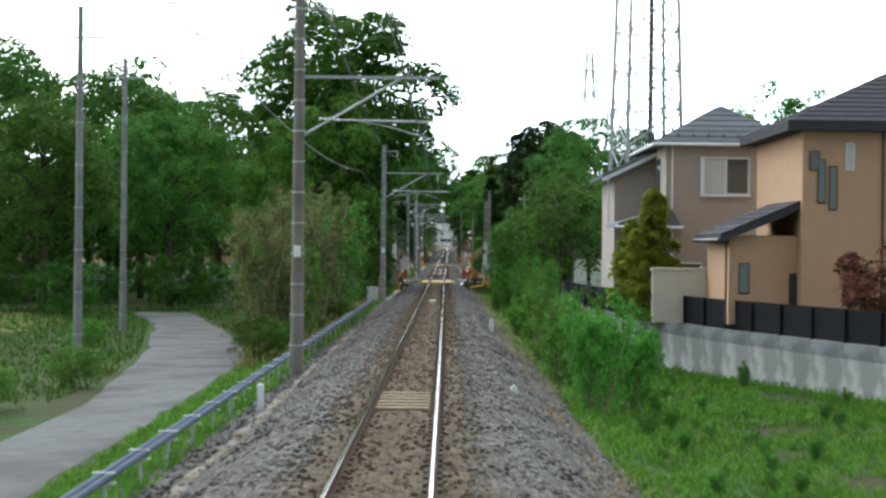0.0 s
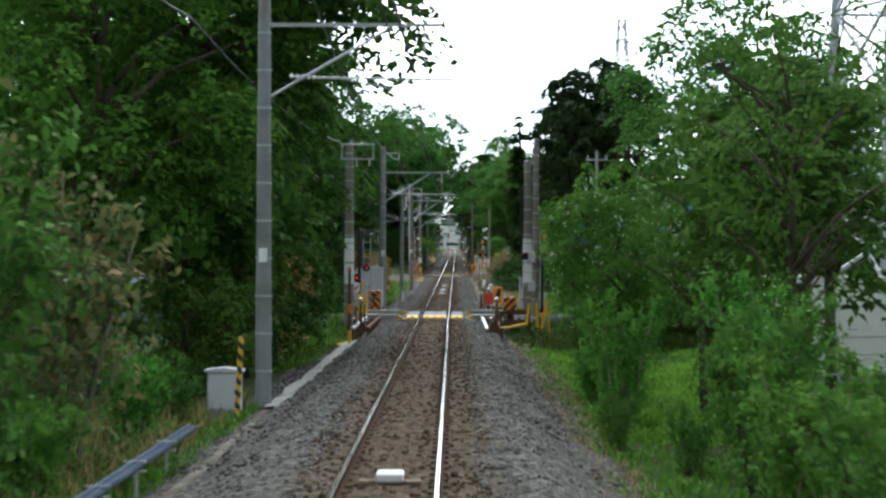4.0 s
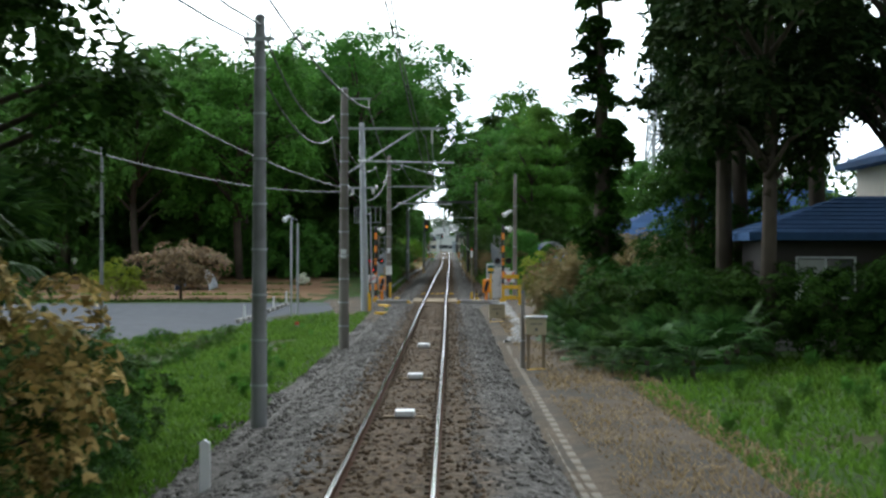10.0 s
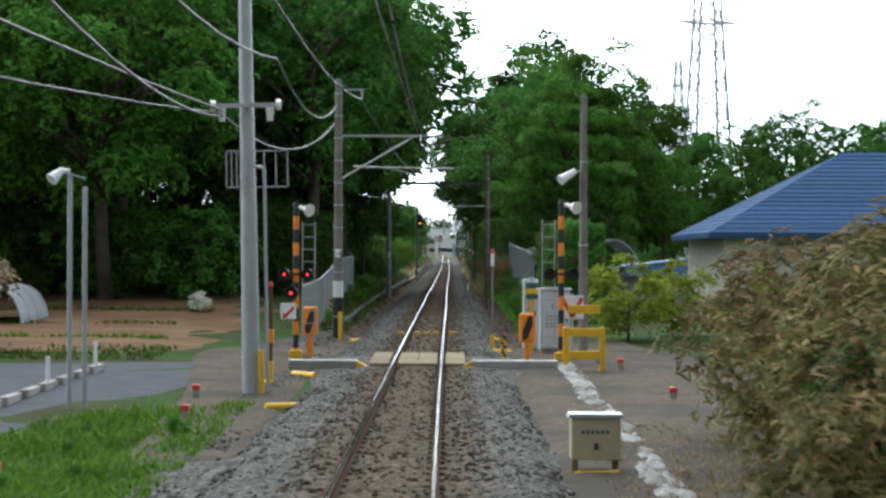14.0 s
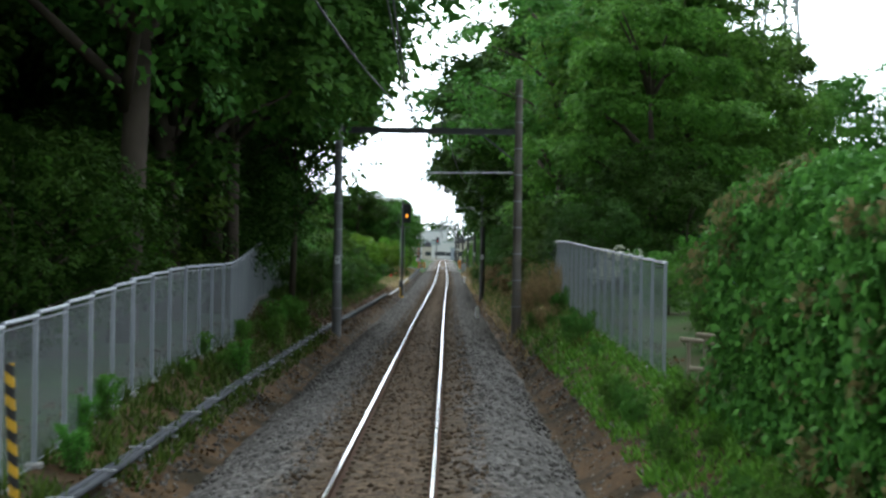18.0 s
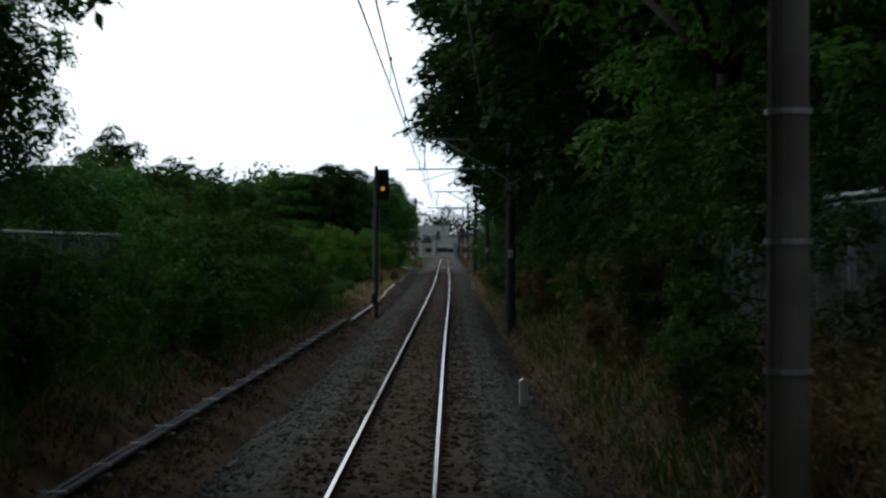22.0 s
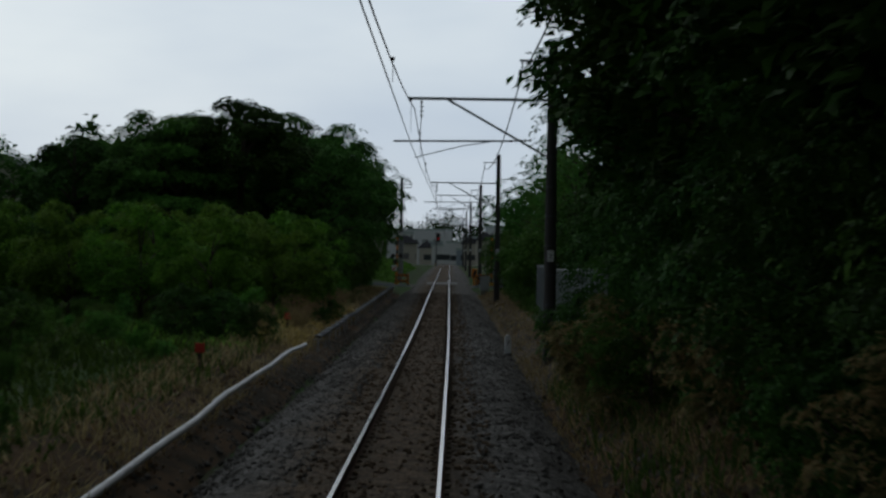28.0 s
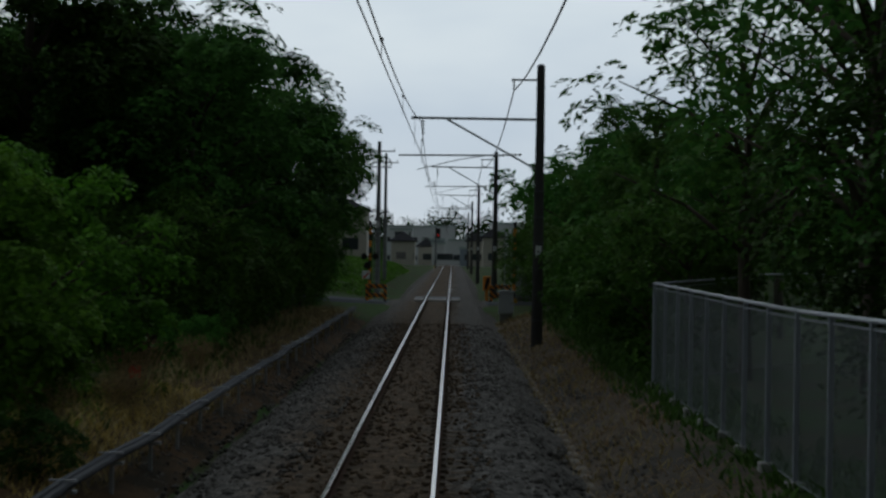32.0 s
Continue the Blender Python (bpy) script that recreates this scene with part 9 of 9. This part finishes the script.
# broadleaf weeds on the meadows
for i_ in range(60):
    place(P[("weed_b", "weed", "weed")[i_ % 3]], 4.9 + 8.0 * rng_b.random(), 181 + 46 * rng_b.random(), 0.25 + 0.4 * rng_b.random(), group="weeds on the meadow")
for i_ in range(60):
    x_, y_ = -3.6 - 5.0 * rng_b.random(), 207 + 60 * rng_b.random()
    if not on_lane(x_, y_, 0.4):
        place(P[("weed_b", "weed", "weed")[i_ % 3]], x_, y_, 0.2 + 0.3 * rng_b.random(), group="weeds on the bank")
for i_ in range(50):
    place(P[("weed_b", "weed", "weed_b")[i_ % 3]], 4.2 + 7.0 * rng_b.random(), 24 + 38 * rng_b.random(), 0.25 + 0.45 * rng_b.random(), group="weeds below the wall")
# weeds and stems under the young trees
for i_ in range(46):
    x_, y_, h_ = -4.2 - 4.4 * rng_b.random(), 58 + 60 * rng_b.random(), 0.7 + 1.5 * rng_b.random()
    if not on_lane(x_, y_, 0.5):
        place(P[("weed_b", "bush_mid", "sapling_red", "weed")[i_ % 4]], x_, y_, h_, group="weeds beside the duct")
for i_ in range(30):
    place(P[("weed", "shrub_b", "weed")[i_ % 3]], 3.6 + 4.5 * rng_b.random(), 62 + 66 * rng_b.random(), 0.7 + 1.1 * rng_b.random(), group="weeds on the embankment")
# undergrowth on both banks; its dark leaf colours stand in for shade
rng_u = random.Random(12)
for y_ in np.arange(354, 470, 3.4):
    place(P[("thicket", "bush_mid", "thicket")[int(y_) % 3]], 6.0 + rng_u.uniform(-0.5, 1.0), y_, rng_u.uniform(2.2, 4.0), group="undergrowth beside the line")
    place(P["thicket"], 8.5 + rng_u.uniform(-0.5, 1.5), y_ + 1.5, rng_u.uniform(4.0, 6.0), group="undergrowth beside the line")
for i_ in range(26):
    x_, y_ = -5.2 - 13 * rng_u.random(), 428 + 88 * rng_u.random()
    place(P[("bush_mid", "weed_b", "weed", "bush_dark")[i_ % 4]], x_, y_, 0.5 + 1.0 * rng_u.random(), group="low brush on the meadow")
for x_, y_, h_ in ((-6.2, 432, 1.8), (-7.6, 436, 2.2), (-9.2, 431, 2.4), (-8.4, 442, 1.6), (-11, 438, 2.0), (-4.2, 479.5, 1.1), (-5.2, 480.5, 1.4), (-6.4, 481, 1.5), (-3.4, 500.5, 0.9), (-3.5, 496, 0.7)):
    place(P["bush_dark"], x_, y_, h_, group="low brush on the meadow")
for i_ in range(34):
    place(P[("bush_mid", "weed_b", "weed", "bush_b", "weed")[i_ % 5]], -4.9 - 8.0 * rng_u.random(), 468 + 24 * rng_u.random(), 0.4 + 0.7 * rng_u.random(), group="brush on the meadow")
for i_ in range(30):
    place(P[("bush", "bush_mid", "weed", "weed_b", "bush_b")[i_ % 5]], 5.8 + 5.5 * rng_u.random(), 318 + 34 * rng_u.random(), 0.8 + 1.3 * rng_u.random(), group="garden bushes behind the fence")
for x_ in (-7.6, -9.6, -11.8, -14.0):
    for y_ in np.arange(222, 247, 1.9):
        if rng_u.random() < 0.85:
            place(P["clipped"], x_ + rng_u.uniform(-0.2, 0.2), y_, rng_u.uniform(0.45, 0.75), group="rows of low clipped shrubs")
for i_ in range(40):
    place(P[("weed", "weed_b")[i_ % 2]], (-3.75, 3.95)[i_ % 2] + rng_u.uniform(-0.35, 0.4), 302 + 48 * rng_u.random(), 0.4 + 0.5 * rng_u.random(), group="weeds at the foot of the fences")
P["straw_tuft"] = make_shrub("straw_tuft", 67, "straw", 26, 2600, 0.02, 0.55, "tuft of long dry straw hanging over", "straw")
for x_, y_, h_ in ((-3.75, 497, 0.9), (-3.95, 503, 1.1), (-3.7, 508, 0.9), (-4.2, 512, 1.1), (-3.9, 518, 0.9), (-3.7, 488, 0.9), (-4.0, 492, 1.2), (-4.4, 484, 1.1), (4.3, 350, 1.6), (4.0, 352.5, 1.4), (3.9, 356, 1.2), (4.25, 358.5, 1.3), (3.8, 345, 0.9), (4.1, 351, 1.1), (3.9, 364, 1.0), (-4.4, 404, 1.2)):
    place(P["straw_tuft"], x_, y_, h_)
place(P["bamboo_dry"], 4.7, 373, 1.7)
rng_d = random.Random(6)
db_ = thing("dead_branches", on(4.2, 369.0), "heap of bare pale dead branches on the bank", "branches")
for k_ in range(9):
    p_ = Vector((rng_d.uniform(-0.2, 0.5), rng_d.uniform(-0.6, 0.6), rng_d.uniform(0.25, 0.7)))
    a_ = rng_d.uniform(-0.5, 0.35)
    bm_ = B()
    for q_ in range(4):
        n_ = p_ + Vector((0.32 * math.cos(a_), rng_d.uniform(-0.15, 0.15), 0.32 * math.sin(a_)))
        tube(bm_, p_, n_, 0.02 - 0.004 * q_, 0.016 - 0.004 * q_, 5)
        p_, a_ = n_, a_ + rng_d.uniform(-0.25, 0.1)
    part("branch", bm_, M["bark_pale"], db_)
for y_, z_, l_ in ((316.5, 1.1, 1.3), (317.4, 0.5, 1.5), (318.6, 0.9, 1.1)):
    bm_ = B()
    tube(bm_, (0, 0, z_), (l_, 0.15, z_ - 0.12), 0.045, 0.035, 7)
    for e_ in (0.15, l_ - 0.15):
        tube(bm_, (e_, 0.02, -0.2), (e_, 0.02, z_ - 0.02), 0.035, seg=6)
    ob_ = part("pole_rail", bm_, M["bark_pale"])
    ob_.matrix_basis = on(4.75, y_)
    tagged(ob_, "rough wooden rail on two stakes between hedge and fence", "rail", "wooden rails")
for x_, y_, h_ in ((-8.0, 367, 8.5), (-8.6, 376, 7)):
    place(P["fine"], x_, y_, h_)
for y_ in np.arange(362, 428, 2.6):
    place(P[("bush_mid", "weed_b", "bush_dark", "bush_mid")[int(y_ * 1.7) % 4]], -4.55 + rng_u.uniform(-0.5, 0.35), y_, rng_u.uniform(1.1, 2.3), group="brush beside the duct")
for y_ in np.arange(428, 452, 3.0):
    place(P[("bush_mid", "bush_dark", "weed_b")[int(y_) % 3]], -4.9 + rng_u.uniform(-0.9, 0.5), y_, rng_u.uniform(0.5, 1.1), group="low brush beside the hose")
for y_ in np.arange(352, 472, 2.3):
    place(P[("bush_mid", "weed_b", "bush_dark", "bamboo_dry")[int(y_ * 1.3) % 4]], 4.5 + rng_u.uniform(-0.55, 0.5), y_, rng_u.uniform(0.7, 1.9), group="brush on the bank")
for y_ in np.arange(396, 458, 3.0):
    place(P["thicket"], 5.7 + rng_u.uniform(-0.3, 0.5), y_, rng_u.uniform(3.2, 4.6), group="undergrowth beside the line")
for y_ in np.arange(340, 426, 3.6):
    place(P[("thicket", "bush_mid", "bush", "thicket")[int(y_) % 4]], -6.1 + rng_u.uniform(-0.9, 0.5) - (1.6 if 340 < y_ < 400 else 0) - (1.2 if y_ > 470 else 0), y_, rng_u.uniform(2.2, 3.6), group="undergrowth beside the line")
for y_ in np.arange(398, 426, 4.5):
    place(P[("tall_dark", "thicket", "bush_mid")[int(y_) % 3]], -9.5 + rng_u.uniform(-1.5, 0.8), y_, rng_u.uniform(4.4, 5.8), group="undergrowth beside the line")
for y_ in np.arange(322, 352, 3.4):
    place(P[("thicket", "bush_mid")[int(y_) % 2]], -7.6 + rng_u.uniform(-0.8, 0.6), y_, rng_u.uniform(3.6, 5.2), group="undergrowth beside the line")
for y_ in np.arange(505, 575, 4.0):
    if y_ > 521:
        place(P[("thicket", "bush_mid")[int(y_) % 2]], -5.4 + rng_u.uniform(-0.8, 0.4), y_, rng_u.uniform(2.4, 4.4), group="undergrowth beside the line")
    place(P[("bush", "bush_mid")[int(y_) % 2]], 5.8 + rng_u.uniform(-0.3, 0.8), y_ + 14, rng_u.uniform(2.6, 4.2), group="undergrowth beside the line")
for y_ in np.arange(318, 342, 3.0):
    for x_ in (-10.5, -14.5, -19, -25, -32):
        place(P[("bush_dark", "bush")[int(y_ + x_) % 2]], x_ + rng_u.uniform(-1, 1), y_ + rng_u.uniform(-1, 1), rng_u.uniform(2.5, 4.5), group="undergrowth of the wood")
for x_ in np.arange(-11, -60, -3.2):
    place(P["bush_dark"], x_, 316 + rng_u.uniform(-1.0, 1.0), rng_u.uniform(1.0, 1.8), group="low bushes at the edge of the field")
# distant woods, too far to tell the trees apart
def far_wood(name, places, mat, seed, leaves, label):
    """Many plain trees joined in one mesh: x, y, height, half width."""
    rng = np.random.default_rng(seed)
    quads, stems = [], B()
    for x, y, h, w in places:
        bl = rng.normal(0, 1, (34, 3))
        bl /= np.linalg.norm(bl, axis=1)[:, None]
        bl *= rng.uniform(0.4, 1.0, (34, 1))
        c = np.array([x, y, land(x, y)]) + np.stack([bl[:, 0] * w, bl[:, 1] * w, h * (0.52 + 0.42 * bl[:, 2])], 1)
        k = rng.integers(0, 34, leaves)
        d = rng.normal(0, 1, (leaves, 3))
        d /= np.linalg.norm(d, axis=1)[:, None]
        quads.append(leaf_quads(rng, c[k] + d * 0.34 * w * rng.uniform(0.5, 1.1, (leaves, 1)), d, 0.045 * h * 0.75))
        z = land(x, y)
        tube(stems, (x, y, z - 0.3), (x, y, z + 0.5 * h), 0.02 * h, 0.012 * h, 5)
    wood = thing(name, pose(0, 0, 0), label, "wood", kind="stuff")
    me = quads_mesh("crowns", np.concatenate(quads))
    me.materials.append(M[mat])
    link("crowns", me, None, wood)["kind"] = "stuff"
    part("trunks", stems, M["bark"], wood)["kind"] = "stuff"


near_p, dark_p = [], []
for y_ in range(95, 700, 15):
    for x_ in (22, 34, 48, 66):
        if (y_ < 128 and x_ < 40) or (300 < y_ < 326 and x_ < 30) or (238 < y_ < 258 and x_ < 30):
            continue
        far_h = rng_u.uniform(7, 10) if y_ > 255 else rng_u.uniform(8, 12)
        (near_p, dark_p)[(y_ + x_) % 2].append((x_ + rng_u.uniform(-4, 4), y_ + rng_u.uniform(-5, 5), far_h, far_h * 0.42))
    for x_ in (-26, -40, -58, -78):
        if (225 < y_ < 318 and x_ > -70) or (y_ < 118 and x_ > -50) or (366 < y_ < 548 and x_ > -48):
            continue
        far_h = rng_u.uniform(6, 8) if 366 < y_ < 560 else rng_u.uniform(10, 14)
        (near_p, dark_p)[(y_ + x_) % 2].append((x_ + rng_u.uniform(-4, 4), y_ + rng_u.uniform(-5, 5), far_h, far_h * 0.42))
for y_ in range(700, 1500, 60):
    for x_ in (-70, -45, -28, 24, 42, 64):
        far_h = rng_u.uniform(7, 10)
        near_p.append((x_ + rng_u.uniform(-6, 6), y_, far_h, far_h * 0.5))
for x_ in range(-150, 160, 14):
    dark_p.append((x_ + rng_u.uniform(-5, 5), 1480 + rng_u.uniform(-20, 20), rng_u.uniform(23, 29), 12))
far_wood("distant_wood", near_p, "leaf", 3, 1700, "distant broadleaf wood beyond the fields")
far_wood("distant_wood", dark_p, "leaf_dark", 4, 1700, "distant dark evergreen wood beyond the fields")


def hedge(x0, x1, y0, y1, h, count, label):
    g = land((x0 + x1) / 2, (y0 + y1) / 2)
    root = thing("hedge", pose(0, 0, 0), label, "hedge")
    # added solid box; its dark colour stands for the shade behind the leaves
    bm = B()
    box(bm, (x0 + 0.4, y0 + 0.4, g - 0.2), (x1 - 0.4, y1 - 0.3, g + h - 0.75), 0.3)
    part("inner_growth", bm, M["leaf_dark"], root)
    rng = np.random.default_rng(9)
    u, v, w = rng.random(count), rng.random(count), rng.random(count)
    face = rng.choice(4, count, p=[0.5, 0.22, 0.23, 0.05])
    pos = np.stack([x0 + (x1 - x0) * u, y0 + (y1 - y0) * v, g + h * w], 1)
    nrm = np.zeros((count, 3))
    pos[face == 0, 0] = x0
    nrm[face == 0] = (-1, 0, 0)
    pos[face == 1, 1] = y0
    nrm[face == 1] = (0, -1, 0)
    pos[face == 2, 2] = g + h
    nrm[face == 2] = (0, 0, 1)
    pos[face == 3, 0] = x1
    nrm[face == 3] = (1, 0, 0)
    lump = np.array([noise.noise((p[0] * 1.1, p[1] * 1.1, p[2] * 1.1)) + 0.5 * noise.noise((p[0] * 3, p[1] * 3, p[2] * 3)) for p in pos])
    edge = np.minimum(np.minimum(pos[:, 0] - x0, x1 - pos[:, 0]), pos[:, 1] - y0)
    top = face == 2
    pos[top, 2] -= 0.55 * np.exp(-edge[top] / 0.3)
    pos[~top] -= nrm[~top] * (0.5 * np.clip((w[~top] - 0.78) / 0.22, 0, 1) ** 2)[:, None]
    pos[:, 2] += w * 0.22 * np.sin(pos[:, 1] * 0.9) * np.sin(pos[:, 1] * 0.37 + 1.0)
    pos += nrm * (0.36 * lump - 0.05 + 0.18 * rng.normal(0, 0.5, count))[:, None]
    red = lump > 0.42
    for nm, pick, mt in (("leaves", ~red, "leaf"), ("young_leaves", red, "leaf_olive")):
        me = quads_mesh(nm, leaf_quads(rng, pos[pick], nrm[pick], 0.10, 1.5))
        me.materials.append(M[mt])
        link(nm, me, None, root, "" if mt == "leaf" else "reddish young leaves")


hedge(4.8, 6.5, 301.5, 315.4, 3.45, 34000, "tall clipped hedge overgrown with ivy")

# ---- grass ----
grass_patch("lush_grass", 3.4, 12.5, 22, 64, 26000, "grass", 0.26, "lush bright green grass below the wall", 1, 0.022)
grass_patch("lush_grass", 3.0, 9.0, 64, 150, 20000, "grass", 0.22, "lush green grass on the embankment", 2, 0.025)
grass_patch("lush_grass", 3.8, 12.5, 118, 150, 30000, "grass_lime", 0.18, "bright green grass before the crossing", 3, 0.03)
grass_patch("verge_grass", -5.3, -4.3, 20, 60, 7000, "grass", 0.2, "short green weeds at the edge of the lane", 38, 0.02)
grass_patch("verge_grass", -4.6, -3.1, 18, 120, 12000, "grass", 0.3, "green weeds between lane and track", 4, 0.02)
grass_patch("field_grass", -24, -8.5, 34, 118, 16000, "grass_dull", 0.3, "rows of low green crops in the field", 5, 0.03)
grass_patch("verge_grass", -9.0, -3.2, 134, 162, 16000, "grass", 0.28, "green grass on the bank before the crossing", 6, 0.022)
grass_patch("verge_grass", -8.0, -3.0, 196, 268, 44000, "grass", 0.25, "bright green grass on the bank", 7, 0.022)
grass_patch("meadow_grass", 4.8, 16.0, 180, 229, 24000, "grass", 0.24, "green meadow beside the track", 8, 0.025)
grass_patch("dry_grass", 2.8, 5.4, 180, 262, 16000, "straw", 0.12, "flattened dry grass on the dirt strip", 9, 0.012, flat=2.5, up=0.1)
grass_patch("verge_grass", -4.3, -2.9, 300, 352, 9000, "grass_dull", 0.35, "weeds at the foot of the fence", 10, 0.02)
grass_patch("verge_grass", 3.3, 5.0, 298, 350, 14000, "grass", 0.26, "green weeds at the foot of the hedge and fence", 11, 0.022)
grass_patch("dry_grass", -4.6, -2.7, 340, 430, 6000, "dry_dark", 0.2, "dry brown grass on the bank", 12, 0.011, flat=2.0, up=0.06)
grass_patch("dry_grass", 2.8, 5.2, 332, 440, 8000, "dry_dark", 0.2, "dry straw-coloured grass on the bank", 13, 0.011, flat=2.0, up=0.06)
grass_patch("dry_grass", -5.4, -2.7, 430, 560, 9000, "dry", 0.2, "dry straw-coloured grass on the bank", 14, 0.011, flat=2.0, up=0.06)
grass_patch("verge_grass", -16.0, -3.6, 426, 545, 34000, "grass_dull", 0.34, "rough green grass on the open meadow", 15, 0.03)
grass_patch("bank_straw", -4.9, -3.1, 480, 514, 6000, "straw_gold", 0.3, "golden dry straw beside the duct", 39, 0.012, flat=1.6, up=0.04)
grass_patch("verge_grass", -9.0, -4.0, 476, 514, 16000, "grass_lime", 0.24, "fresh green grass before the fruit trees", 40, 0.024)
grass_patch("verge_grass", 4.3, 6.0, 470, 560, 8000, "grass_dull", 0.3, "weeds at the foot of the fence", 16, 0.022)
grass_patch("dry_grass", 2.8, 4.4, 440, 560, 6000, "dry", 0.2, "flattened dry grass", 17, 0.011, flat=2.0, up=0.06)
grass_patch("verge_grass", -30, -8.8, 240, 264, 22000, "grass", 0.2, "mown green grass beside the lane", 19, 0.025)
grass_patch("weeds", -9.0, -3.4, 56, 120, 16000, "grass_dull", 0.5, "tangled weeds and dead stems under the young trees", 20, 0.014)
grass_patch("weeds", -9.0, -3.4, 56, 120, 9000, "dry", 0.7, "dead pale stems under the young trees", 21, 0.01)
grass_patch("bank_straw", -4.7, -2.8, 440, 560, 9000, "straw", 0.34, "pale dry straw beside the ballast", 34, 0.01, flat=1.8, up=0.05)
grass_patch("bank_straw", 2.9, 4.6, 476, 560, 5000, "straw", 0.2, "pale dry straw beside the fence", 35, 0.01, flat=2.0, up=0.05)
grass_patch("verge_grass", 3.0, 11.0, 166.2, 181, 12000, "grass", 0.3, "rough green grass beside the road", 36, 0.02)
grass_patch("verge_grass", -8.0, -2.9, 167, 200, 12000, "grass_dull", 0.3, "shaded grass below the palms", 37, 0.02)
grass_patch("leaf_litter", -5.0, -2.6, 300, 470, 12000, "dry_dark", 0.07, "dead leaves along the track", 22, 0.03, flat=2.0, up=0.07)
grass_patch("leaf_litter", 2.6, 5.4, 300, 470, 12000, "dry_dark", 0.07, "dead leaves along the track", 23, 0.03, flat=2.0, up=0.07)
grass_patch("verge_grass", -40, -7.0, 281, 287, 9000, "grass_dull", 0.18, "low grass at the edge of the field", 24, 0.03)
grass_patch("bank_brush", 3.2, 6.0, 338, 470, 14000, "grass_dull", 0.45, "weeds on the shaded bank", 25, 0.016)
grass_patch("bank_brush", -6.5, -3.5, 355, 430, 10000, "grass_dull", 0.4, "weeds on the shaded bank", 26, 0.016)
grass_patch("bank_straw", 3.0, 4.6, 340, 480, 9000, "straw", 0.45, "long pale straw hanging down the bank", 27, 0.008, flat=1.8)
grass_patch("crop_row", -34, -8.0, 291.0, 292.0, 2600, "grass", 0.3, "row of young green crops in the field", 28, 0.03)
grass_patch("crop_row", -34, -9.0, 300.5, 301.3, 2200, "grass_dull", 0.3, "row of young green crops in the field", 29, 0.03)
grass_patch("crop_row", -34, -8.5, 308.0, 309.2, 2600, "grass_dull", 0.35, "row of young green crops in the field", 30, 0.03)
grass_patch("verge_grass", 3.0, 12.0, 149, 159.5, 8000, "grass_dull", 0.4, "shaded grass under the spreading tree", 31, 0.022)
grass_patch("verge_straw", 2.7, 3.8, 18, 157, 6000, "straw", 0.14, "dry grass at the foot of the ballast", 33, 0.01, flat=2.0, up=0.06)
grass_patch("bank_grass", -8.0, -3.4, 585, 690, 9000, "grass", 0.26, "green grass on the far bank", 18, 0.04)

for proto in P.values():
    for ob_ in [*proto.children_recursive, proto]:
        bpy.data.objects.remove(ob_)
